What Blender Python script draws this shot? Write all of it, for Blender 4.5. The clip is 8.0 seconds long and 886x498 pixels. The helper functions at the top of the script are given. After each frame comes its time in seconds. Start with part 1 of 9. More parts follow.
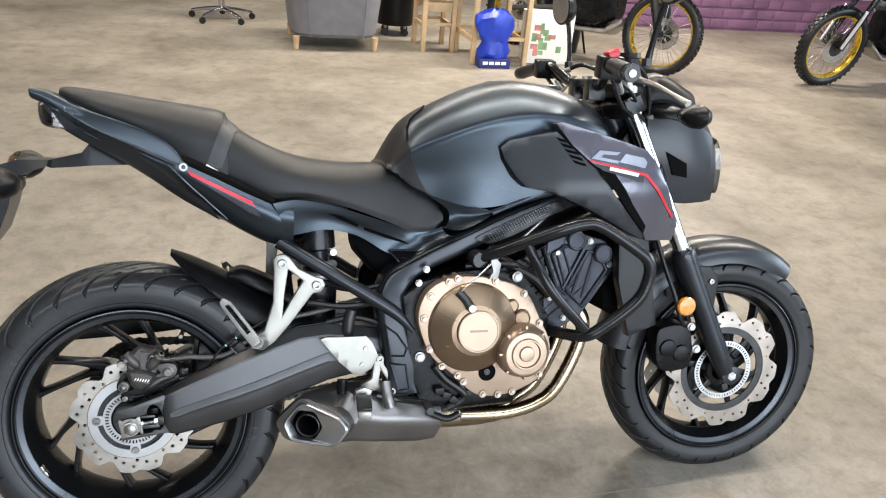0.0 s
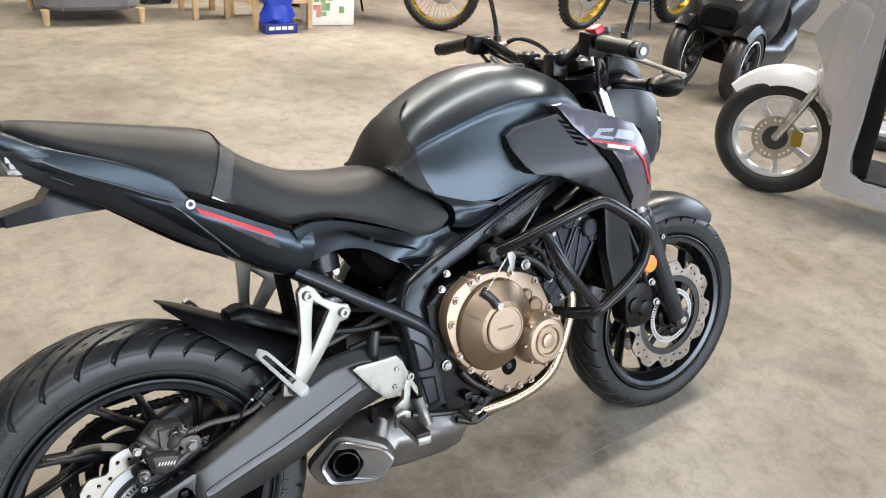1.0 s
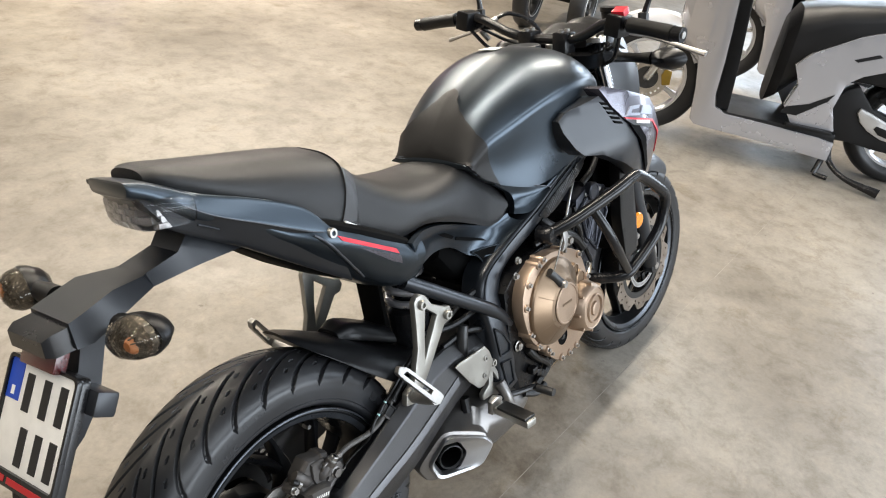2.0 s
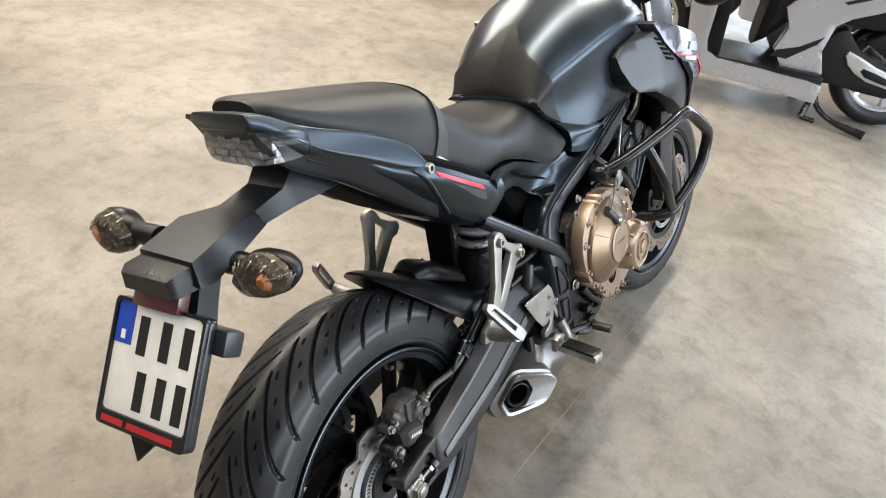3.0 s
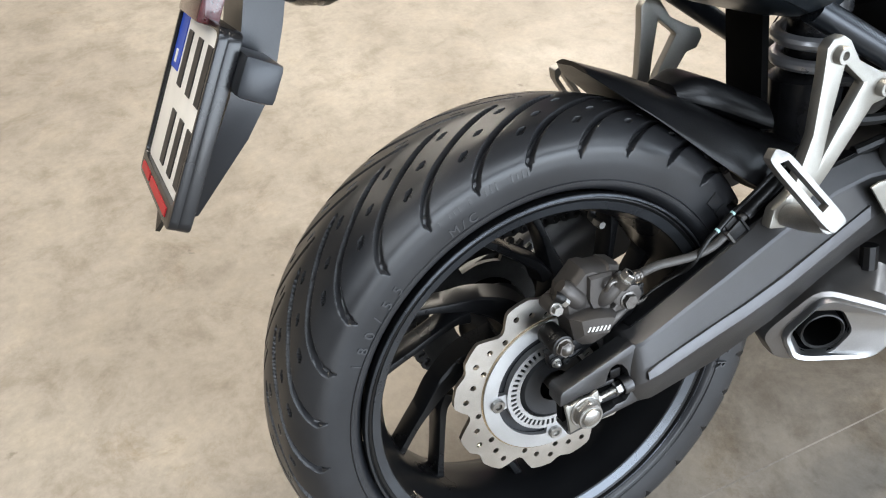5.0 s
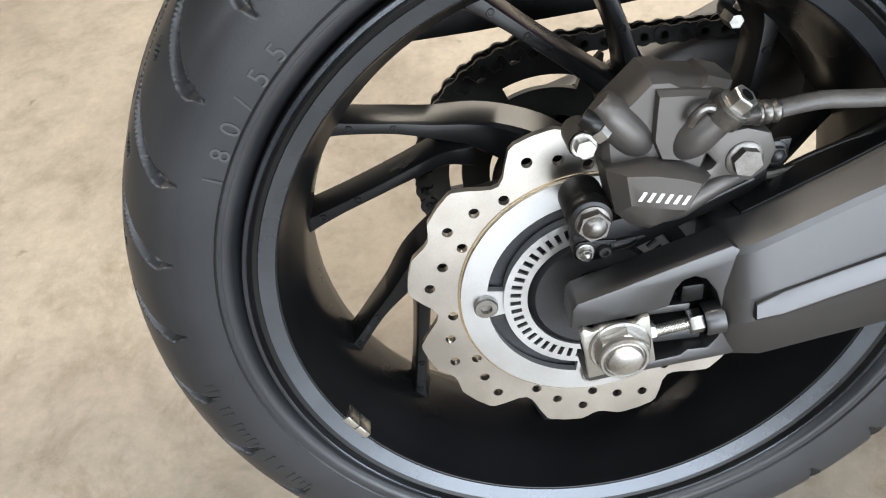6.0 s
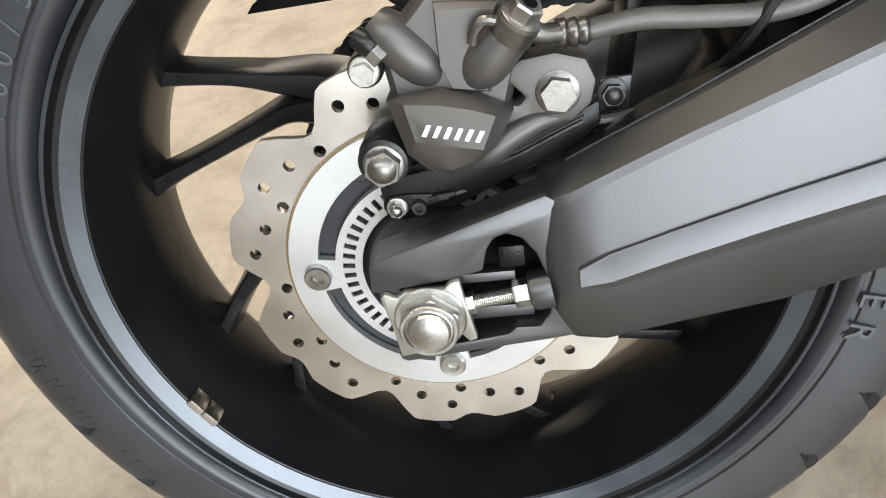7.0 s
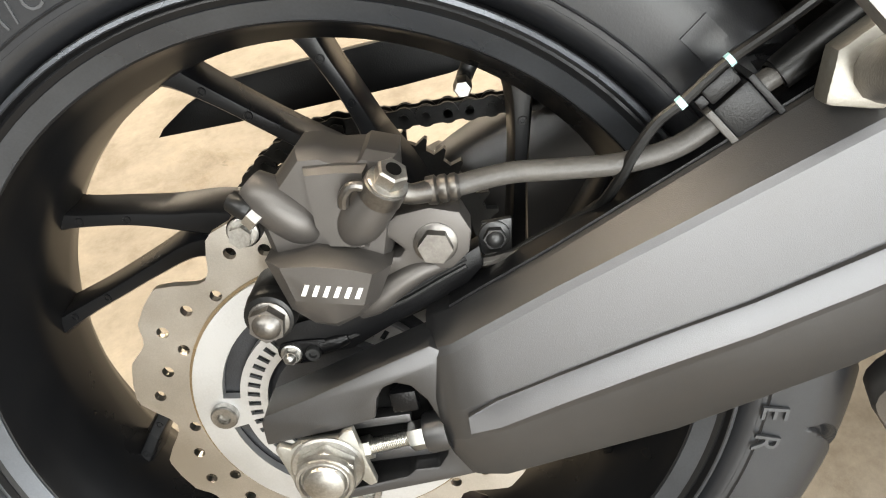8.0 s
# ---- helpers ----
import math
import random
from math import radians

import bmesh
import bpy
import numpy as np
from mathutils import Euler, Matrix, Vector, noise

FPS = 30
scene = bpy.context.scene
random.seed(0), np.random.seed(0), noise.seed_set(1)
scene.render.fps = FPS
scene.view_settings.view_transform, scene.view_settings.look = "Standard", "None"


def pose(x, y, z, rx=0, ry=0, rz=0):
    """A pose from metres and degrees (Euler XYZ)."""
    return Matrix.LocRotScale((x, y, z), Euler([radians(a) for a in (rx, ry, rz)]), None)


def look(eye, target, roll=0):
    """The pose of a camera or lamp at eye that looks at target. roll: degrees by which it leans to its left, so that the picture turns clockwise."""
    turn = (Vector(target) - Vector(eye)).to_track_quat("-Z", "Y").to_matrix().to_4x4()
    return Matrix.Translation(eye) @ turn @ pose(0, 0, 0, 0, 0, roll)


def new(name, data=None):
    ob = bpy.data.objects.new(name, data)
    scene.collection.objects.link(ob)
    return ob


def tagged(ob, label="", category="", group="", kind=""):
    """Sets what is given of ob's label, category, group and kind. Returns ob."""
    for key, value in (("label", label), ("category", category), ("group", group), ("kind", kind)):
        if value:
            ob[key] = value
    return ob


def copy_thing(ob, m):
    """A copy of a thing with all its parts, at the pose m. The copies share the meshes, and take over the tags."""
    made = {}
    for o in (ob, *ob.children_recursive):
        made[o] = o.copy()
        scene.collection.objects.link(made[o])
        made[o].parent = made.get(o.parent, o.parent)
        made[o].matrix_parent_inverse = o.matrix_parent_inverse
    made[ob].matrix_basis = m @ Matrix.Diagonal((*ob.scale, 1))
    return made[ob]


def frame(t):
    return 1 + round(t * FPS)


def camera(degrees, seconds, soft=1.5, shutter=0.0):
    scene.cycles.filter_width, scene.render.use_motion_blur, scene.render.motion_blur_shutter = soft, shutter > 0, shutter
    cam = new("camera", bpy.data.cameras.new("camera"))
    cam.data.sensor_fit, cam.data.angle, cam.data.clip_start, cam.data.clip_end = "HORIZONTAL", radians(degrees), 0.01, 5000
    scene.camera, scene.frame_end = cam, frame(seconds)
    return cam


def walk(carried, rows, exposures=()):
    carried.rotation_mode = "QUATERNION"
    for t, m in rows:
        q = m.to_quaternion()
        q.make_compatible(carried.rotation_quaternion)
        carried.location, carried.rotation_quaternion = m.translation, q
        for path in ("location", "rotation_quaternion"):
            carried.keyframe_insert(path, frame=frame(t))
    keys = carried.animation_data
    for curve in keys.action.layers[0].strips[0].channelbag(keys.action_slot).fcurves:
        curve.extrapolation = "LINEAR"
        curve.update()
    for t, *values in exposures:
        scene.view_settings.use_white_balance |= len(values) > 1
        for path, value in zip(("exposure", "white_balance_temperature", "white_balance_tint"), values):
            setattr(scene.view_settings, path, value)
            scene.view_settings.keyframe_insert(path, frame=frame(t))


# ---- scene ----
cam = camera(61.1, 8.0, soft=1.1)
# The motorcycle leans on its side stand; its own axes: x ahead, y to its left, z up, the rear wheel's foot at the origin.
BIKE = pose(0, 0, 0.002, -16.5, 0.9, 0)
# seconds, eye, target, roll
PATH = [
    (0, (0.224, -1.352, 1.392), (0.757, 0.359, 0.504), 5.3),
    (0.5, (-0.041, -1.214, 1.404), (0.838, 0.348, 0.516), 6.5),
    (1, (-0.216, -1.008, 1.385), (0.888, 0.375, 0.453), 6.4),
    (1.2, (-0.285, -0.93, 1.4), (0.884, 0.38, 0.441), 6.2),
    (2.3, (-0.667, -0.519, 1.439), (0.816, 0.334, 0.402), 9.9),
    (2.5, (-0.692, -0.49, 1.426), (0.801, 0.329, 0.378), 10.2),
    (3, (-0.723, -0.43, 1.374), (0.735, 0.376, 0.267), 10.1),
    (3.5, (-0.717, -0.393, 1.322), (0.653, 0.454, 0.137), 9.7),
    (4, (-0.659, -0.384, 1.239), (0.551, 0.595, -0.018), 7.9),
    (4.5, (-0.496, -0.415, 1.136), (0.409, 0.78, -0.188), 3.4),
    (4.7, (-0.427, -0.43, 1.102), (0.356, 0.819, -0.25), 1.7),
    (5.8, (-0.11, -0.3, 0.805), (-0.022, 0.99, -0.72), -5.9),
    (6, (-0.083, -0.292, 0.741), (-0.116, 0.988, -0.796), -8.9),
    (6.5, (0.002, -0.303, 0.655), (-0.226, 1.03, -0.819), -12.5),
    (7, (0.067, -0.3, 0.644), (-0.197, 1.087, -0.772), -13.6),
    (7.5, (0.105, -0.286, 0.655), (-0.128, 1.141, -0.726), -14.3),
    (8, (0.118, -0.265, 0.674), (-0.075, 1.198, -0.676), -14.3),
]
walk(cam, [(t, look(eye, target, roll)) for t, eye, target, roll in PATH],
     [(0, 0.15, 6480, 10), (2.3, 0.26, 6650, 10), (4.7, 0.48, 6450, 10), (5.8, 0.76, 6700, 10), (6.5, 0.84, 6750, 10), (7.0, 1.00, 7000, 10), (7.5, 1.12, 7550, 10), (8.0, 1.22, 7650, 10)])

# ---- world and lamps ----
world = bpy.data.worlds.new("sky")
scene.world = world
world.use_nodes = True
wn = world.node_tree.nodes
sky = wn.new("ShaderNodeTexSky")
sky.sky_type = "NISHITA"
sky.sun_disc = False
sky.sun_elevation = radians(35)
sky.sun_rotation = radians(200)
wn["Background"].inputs["Strength"].default_value = 0.1
world.node_tree.links.new(sky.outputs["Color"], wn["Background"].inputs["Color"])


def area_lamp(name, m, w, h, power, colour):
    d = bpy.data.lights.new(name, "AREA")
    d.shape, d.size, d.size_y, d.energy, d.color = "RECTANGLE", w, h, power, colour
    ob = new(name, d)
    ob.matrix_world = m
    return ob


LAMP_SPOTS = [(-2.0, 0.9), (1.0, 0.9), (4.0, 0.9), (-2.0, 5.0), (1.0, 5.0), (4.0, 5.0)]
CEILING = 3.9
for lx, ly in LAMP_SPOTS:
    area_lamp("tube_light", pose(lx, ly, CEILING - 0.42), 2.6, 0.16, (92 if ly < 3 else 190) * (0.5 if lx < 0 else 0.9 if lx < 3 else 1.7), (1.0, 0.92, 0.80))
# unseen daylight-coloured strip added overhead to brighten the machine's right side
area_lamp("overhead_fill", pose(0.6, -2.9, CEILING - 0.02), 9.0, 1.1, 235, (0.82, 0.91, 1.0))
area_lamp("window_light", pose(3.0, -5.88, 1.6, 90, 0, 0), 6.6, 2.8, 400, (0.78, 0.88, 1.0))
area_lamp("window_light", pose(8.4, -0.7, 1.9, 90, 0, 90), 6.2, 2.2, 400, (0.74, 0.86, 1.0))
scene.view_settings.exposure = 0.0

from mathutils.bvhtree import BVHTree


# ---- materials ----
def material(name, colour, rough=0.5, metal=0.0, vary=0.15, scale=14.0, fine=220.0, bump=0.0, coat=0.0, rough_vary=0.12, spec=0.5, coat_rough=0.06, wear=None, wear_amount=0.0):
    """A surface with variation at two scales, a little relief, and optional worn or dusty patches of another colour."""
    m = bpy.data.materials.new(name)
    m.use_nodes = True
    nt = m.node_tree
    n, l = nt.nodes, nt.links
    b = n["Principled BSDF"]
    tc = n.new("ShaderNodeTexCoord")
    big = n.new("ShaderNodeTexNoise")
    big.inputs["Scale"].default_value, big.inputs["Detail"].default_value = scale, 5.0
    small = n.new("ShaderNodeTexNoise")
    small.inputs["Scale"].default_value, small.inputs["Detail"].default_value = fine, 3.0
    for t in (big, small):
        l.new(tc.outputs["Object"], t.inputs["Vector"])
    ramp = n.new("ShaderNodeMapRange")
    ramp.inputs["From Min"].default_value, ramp.inputs["From Max"].default_value = 0.3, 0.7
    ramp.inputs["To Min"].default_value, ramp.inputs["To Max"].default_value = 1.0 - vary, 1.0 + vary
    mixed = n.new("ShaderNodeMath")
    mixed.operation = "MULTIPLY_ADD"
    l.new(small.outputs["Fac"], mixed.inputs[0])
    mixed.inputs[1].default_value = 0.4
    l.new(big.outputs["Fac"], mixed.inputs[2])
    sub = n.new("ShaderNodeMath")
    sub.operation = "SUBTRACT"
    l.new(mixed.outputs[0], sub.inputs[0])
    sub.inputs[1].default_value = 0.2
    l.new(sub.outputs[0], ramp.inputs["Value"])
    mul = n.new("ShaderNodeVectorMath")
    mul.operation = "SCALE"
    mul.inputs[0].default_value = colour
    l.new(ramp.outputs[0], mul.inputs["Scale"])
    out = mul.outputs[0]
    if wear:
        patch = n.new("ShaderNodeTexNoise")
        patch.inputs["Scale"].default_value, patch.inputs["Detail"].default_value, patch.inputs["Roughness"].default_value = scale * 0.6, 8.0, 0.7
        l.new(tc.outputs["Object"], patch.inputs["Vector"])
        cut = n.new("ShaderNodeMapRange")
        cut.inputs["From Min"].default_value, cut.inputs["From Max"].default_value = 0.45, 0.75
        cut.inputs["To Max"].default_value = wear_amount
        l.new(patch.outputs["Fac"], cut.inputs["Value"])
        mx = n.new("ShaderNodeMix")
        mx.data_type = "RGBA"
        l.new(cut.outputs[0], mx.inputs[0])
        l.new(out, mx.inputs[6])
        mx.inputs[7].default_value = (*wear, 1)
        out = mx.outputs[2]
    l.new(out, b.inputs["Base Color"])
    rr = n.new("ShaderNodeMapRange")
    rr.inputs["From Min"].default_value, rr.inputs["From Max"].default_value = 0.3, 0.7
    rr.inputs["To Min"].default_value, rr.inputs["To Max"].default_value = max(0.02, rough - rough_vary * 0.5), min(1.0, rough + rough_vary * 0.5)
    l.new(big.outputs["Fac"], rr.inputs["Value"])
    l.new(rr.outputs[0], b.inputs["Roughness"])
    b.inputs["Metallic"].default_value = metal
    b.inputs["Specular IOR Level"].default_value = spec
    if coat:
        b.inputs["Coat Weight"].default_value, b.inputs["Coat Roughness"].default_value = coat, coat_rough
    if bump:
        bp = n.new("ShaderNodeBump")
        bp.inputs["Strength"].default_value, bp.inputs["Distance"].default_value = bump, 0.002
        l.new(small.outputs["Fac"], bp.inputs["Height"])
        l.new(bp.outputs[0], b.inputs["Normal"])
    return m


def glass(name, colour, rough=0.05, mix=1.0):
    m = bpy.data.materials.new(name)
    m.use_nodes = True
    b = m.node_tree.nodes["Principled BSDF"]
    b.inputs["Base Color"].default_value = (*colour, 1)
    b.inputs["Roughness"].default_value = rough
    b.inputs["Transmission Weight"].default_value = mix
    b.inputs["IOR"].default_value = 1.3
    return m


PAINT = material("satin_graphite_paint", (0.046, 0.058, 0.071), 0.32, 0.88, 0.10, 6, 900, 0.03, coat=0.12, coat_rough=0.20)
PAINT_DARK = material("satin_black_paint", (0.015, 0.017, 0.021), 0.37, 0.3, 0.15, 8, 600, 0.04, coat=0.25, coat_rough=0.25)
PLASTIC = material("grained_black_plastic", (0.0045, 0.0045, 0.005), 0.34, 0, 0.2, 9, 900, 0.12, spec=0.26, wear=(0.012, 0.0115, 0.011), wear_amount=0.2)
GLOSS = material("gloss_smoke_plastic", (0.105, 0.100, 0.122), 0.28, 0.6, 0.06, 5, 700, 0.0, coat=0.5, coat_rough=0.10, rough_vary=0.04)
VINYL = material("black_seat_vinyl", (0.009, 0.009, 0.0095), 0.42, 0, 0.15, 8, 1100, 0.25, spec=0.36, wear=(0.035, 0.033, 0.031), wear_amount=0.2)
RUBBER = material("tyre_rubber", (0.016, 0.0163, 0.0180), 0.36, 0, 0.2, 10, 900, 0.05, spec=0.5, wear=(0.048, 0.046, 0.044), wear_amount=0.4)
FRONT_RUBBER = material("clean_tyre_rubber", (0.007, 0.0070, 0.008), 0.42, 0, 0.2, 10, 900, 0.05, spec=0.4, wear=(0.022, 0.022, 0.022), wear_amount=0.4)
SIDEWALL = material("dusty_tyre_sidewall", (0.016, 0.017, 0.0195), 0.38, 0, 0.2, 10, 900, 0.05, spec=0.5, wear=(0.042, 0.042, 0.043), wear_amount=0.5)
RUBBER_PART = material("soft_black_rubber", (0.005, 0.005, 0.005), 0.36, 0, 0.2, 16, 900, 0.06, spec=0.35, wear=(0.03, 0.028, 0.026), wear_amount=0.2)
RIM = material("satin_black_wheel_paint", (0.0055, 0.0057, 0.0064), 0.31, 0.10, 0.15, 9, 1500, 0.02, spec=0.28, wear=(0.014, 0.0135, 0.013), wear_amount=0.2)
# paler tone that paints edge reflections onto the black rim and body seams
EDGE_SHEEN = material("painted_edge_sheen", (0.078, 0.084, 0.094), 0.30, 0.75, 0.12, 20, 800, 0.03)
SWING = material("satin_grey_swingarm", (0.092, 0.0915, 0.094), 0.40, 0.9, 0.12, 8, 2200, 0.09, wear=(0.080, 0.075, 0.070), wear_amount=0.4)
FRAME_M = material("satin_frame_paint", (0.022, 0.025, 0.030), 0.32, 0.6, 0.12, 9, 900, 0.05, coat=0.20, coat_rough=0.22)
BRONZE = material("bronze_engine_cover", (0.41, 0.302, 0.222), 0.40, 0.8, 0.12, 12, 1100, 0.10)
BRONZE_DARK = material("dark_bronze_cover", (0.215, 0.150, 0.098), 0.33, 0.85, 0.12, 12, 1100, 0.08)
ALU = material("cast_aluminium", (0.35, 0.338, 0.308), 0.42, 0.85, 0.12, 18, 700, 0.10, wear=(0.36, 0.34, 0.30), wear_amount=0.3)
STEEL = material("brushed_steel", (0.62, 0.61, 0.58), 0.30, 1.0, 0.12, 20, 900, 0.03, wear=(0.40, 0.36, 0.32), wear_amount=0.3)
BOLT_M = material("zinc_bolt", (0.40, 0.39, 0.37), 0.36, 1.0, 0.3, 60, 700, 0.03, wear=(0.16, 0.14, 0.12), wear_amount=0.6)
DARK_BOLT = material("grimy_zinc_bolt", (0.17, 0.16, 0.15), 0.38, 0.95, 0.3, 60, 700, 0.05, wear=(0.10, 0.09, 0.08), wear_amount=0.7)
BLACK_BOLT = material("black_bolt", (0.05, 0.05, 0.05), 0.4, 0.7, 0.2, 40, 700, 0.03)
DISC_M = material("brake_disc_steel", (0.50, 0.475, 0.44), 0.34, 1.0, 0.16, 16, 1300, 0.05, wear=(0.36, 0.30, 0.24), wear_amount=0.5)
BROWN_DISC = material("used_brake_disc_steel", (0.34, 0.30, 0.265), 0.34, 1.0, 0.2, 16, 1300, 0.05, wear=(0.24, 0.19, 0.15), wear_amount=0.5)
CARRIER = material("disc_carrier_aluminium", (0.50, 0.50, 0.50), 0.42, 0.85, 0.08, 20, 900, 0.05)
CALIPER = material("dark_anodised_caliper", (0.082, 0.075, 0.070), 0.42, 0.55, 0.14, 20, 2200, 0.06, wear=(0.065, 0.057, 0.050), wear_amount=0.4)
MUFFLER_M = material("bead_blasted_muffler_steel", (0.19, 0.18, 0.172), 0.34, 0.85, 0.14, 10, 1000, 0.08)
MUFFLER_END = material("polished_muffler_end", (0.42, 0.42, 0.425), 0.34, 0.95, 0.14, 12, 900, 0.06)
HEADER_M = material("heat_tinted_header_steel", (0.42, 0.34, 0.24), 0.26, 1.0, 0.15, 12, 600, 0.03, wear=(0.50, 0.34, 0.16), wear_amount=0.6)
CHROME = material("chromed_fork_tube", (0.58, 0.58, 0.60), 0.16, 1.0, 0.05, 20, 600)
ENGINE_M = material("black_engine_casting", (0.003, 0.003, 0.0035), 0.28, 0.2, 0.25, 22, 800, 0.15, spec=0.23, wear=(0.02, 0.019, 0.018), wear_amount=0.2)
HEAD_M = material("grey_cylinder_casting", (0.038, 0.040, 0.050), 0.36, 0.6, 0.2, 18, 800, 0.15)
BAR_M = material("black_powder_coated_tube", (0.010, 0.010, 0.011), 0.24, 0.1, 0.15, 14, 700, 0.06, spec=0.38)
RED = material("red_stripe_film", (0.55, 0.015, 0.03), 0.35, 0, 0.08, 30, 700)
SILVER_FILM = material("silver_film", (0.30, 0.32, 0.38), 0.35, 0.3, 0.1, 40, 700)
WHITE_FILM = material("white_film", (0.80, 0.78, 0.74), 0.45, 0, 0.05, 40, 700)
AMBER = material("amber_reflector", (0.75, 0.24, 0.01), 0.18, 0, 0.2, 90, 900, 0.3, coat=0.8)
AMBER_BULB = material("amber_bulb", (0.24, 0.085, 0.025), 0.3, 0, 0.1, 60, 700)
RED_LENS = material("dark_red_reflector", (0.075, 0.006, 0.009), 0.18, 0, 0.2, 90, 900, 0.25, coat=0.8)
SMOKE = glass("smoked_lens", (0.74, 0.70, 0.64), 0.06)
CLEAR = glass("clear_lens", (0.93, 0.95, 0.97), 0.03)
REFLECT = material("lamp_reflector", (0.62, 0.62, 0.62), 0.22, 0.9, 0.1, 60, 700)
HONEY = material("embossed_frame_inlay", (0.16, 0.165, 0.17), 0.34, 0.6, 0.1, 20, 700)
INLAY_M = material("gloss_black_inlay", (0.010, 0.010, 0.011), 0.30, 0.1, 0.15, 20, 700, spec=0.45)
# near black for dark parts, and for openings whose shade is put into colour
SHADE_BLACK = material("shade_black", (0.0015, 0.0015, 0.0015), 0.8, 0, 0.2, 20, 500, spec=0.08)


# ---- mesh tools ----
def part(name, bm, mat, parent=None, label="", sharp=34, bevel=0.0):
    """Link a bmesh as one mesh object under a thing or a part."""
    if bevel:
        edges = [e for e in bm.edges if len(e.link_faces) == 2 and e.calc_face_angle(0) > radians(28)]
        bmesh.ops.bevel(bm, geom=edges, offset=bevel, segments=2, profile=0.6, affect="EDGES", clamp_overlap=True)
    bmesh.ops.recalc_face_normals(bm, faces=bm.faces)
    me = bpy.data.meshes.new(name)
    bm.to_mesh(me)
    bm.free()
    me.shade_smooth()
    me.set_sharp_from_angle(angle=radians(sharp))
    me.materials.append(mat)
    ob = new(name, me)
    if parent is not None:
        ob.parent = parent
    if label:
        ob["label"] = label
    return ob


def curve_through(pts, steps=6, closed=False):
    """Points on a smooth curve through pts."""
    p = [Vector(q) for q in pts]
    n = len(p)
    out = []
    for i in range(n if closed else n - 1):
        a = p[(i - 1) % n] if closed or i > 0 else p[0] * 2 - p[1]
        b, c = p[i], p[(i + 1) % n]
        d = p[(i + 2) % n] if closed or i + 2 < n else c * 2 - b
        for k in range(steps):
            t = k / steps
            out.append(0.5 * (2 * b + (c - a) * t + (2 * a - 5 * b + 4 * c - d) * t * t + (3 * b - a - 3 * c + d) * t ** 3))
    if not closed:
        out.append(p[-1])
    return out


def join_rings(bm, rings, close_ring=True, caps=True):
    vs = [[bm.verts.new(q) for q in r] for r in rings]
    n = len(vs[0])
    for a, b in zip(vs, vs[1:]):
        for i in range(n if close_ring else n - 1):
            j = (i + 1) % n
            bm.faces.new((a[i], a[j], b[j], b[i]))
    if caps and close_ring:
        bm.faces.new(vs[0])
        bm.faces.new(list(reversed(vs[-1])))
    return bm


def tube(pts, r, n=12, steps=6, smooth=True, bm=None, flat=1.0):
    """A round bar or hose along pts; r is one radius or one for each point."""
    rr = [r] * len(pts) if isinstance(r, (int, float)) else list(r)
    q = [Vector((*p, w)) for p, w in zip(pts, rr)]
    q = curve_through(q, steps) if smooth and len(q) > 2 else q
    path, rad = [Vector(v[:3]) for v in q], [v[3] for v in q]
    bm = bm or bmesh.new()
    rings = []
    d = (path[1] - path[0]).normalized()
    side = d.orthogonal().normalized()
    for i, p in enumerate(path):
        a, b = path[max(0, i - 1)], path[min(len(path) - 1, i + 1)]
        d = (b - a).normalized()
        side = (side - d * side.dot(d)).normalized()
        up = d.cross(side)
        rings.append([p + (side * math.cos(2 * math.pi * k / n) + up * flat * math.sin(2 * math.pi * k / n)) * rad[i] for k in range(n)])
    return join_rings(bm, rings)


def lathe(profile, centre, n=48, axis="y", bm=None, closed=False):
    """Turn (radius, along) points round an axis through centre."""
    bm = bm or bmesh.new()
    c = Vector(centre)
    rings = []
    for k in range(n):
        a = 2 * math.pi * k / n
        u = {"y": Vector((math.cos(a), 0, math.sin(a))), "x": Vector((0, math.cos(a), math.sin(a))), "z": Vector((math.cos(a), math.sin(a), 0))}[axis]
        w = {"y": Vector((0, 1, 0)), "x": Vector((1, 0, 0)), "z": Vector((0, 0, 1))}[axis]
        rings.append([c + u * r + w * h for r, h in profile])
    vs = [[bm.verts.new(q) for q in r] for r in rings]
    m = len(profile)
    for k in range(n):
        a, b = vs[k], vs[(k + 1) % n]
        for i in range(m if closed else m - 1):
            j = (i + 1) % m
            bm.faces.new((a[i], a[j], b[j], b[i]))
    bmesh.ops.remove_doubles(bm, verts=bm.verts, dist=1e-5)
    return bm


def rounded(pts, r=0.25, n=4):
    """A polygon with its corners eased; r is the share of each side that the easing takes."""
    out = []
    m = len(pts)
    for i in range(m):
        a, b, c = Vector(pts[i - 1]), Vector(pts[i]), Vector(pts[(i + 1) % m])
        p, q = b + (a - b) * r, b + (c - b) * r
        for k in range(n + 1):
            t = k / n
            out.append(tuple(p * (1 - t) ** 2 + b * 2 * t * (1 - t) + q * t * t))
    return out


def outline(pts, steps=0):
    """A closed outline, rounded when steps is given."""
    return [tuple(v) for v in curve_through([(x, z, 0) for x, z in pts], steps, True)] if steps else [(x, z, 0) for x, z in pts]


def ring2d(cx, cz, r, n=14, r2=None):
    return [(cx + r * math.cos(2 * math.pi * k / n), cz + (r2 or r) * math.sin(2 * math.pi * k / n)) for k in range(n)]


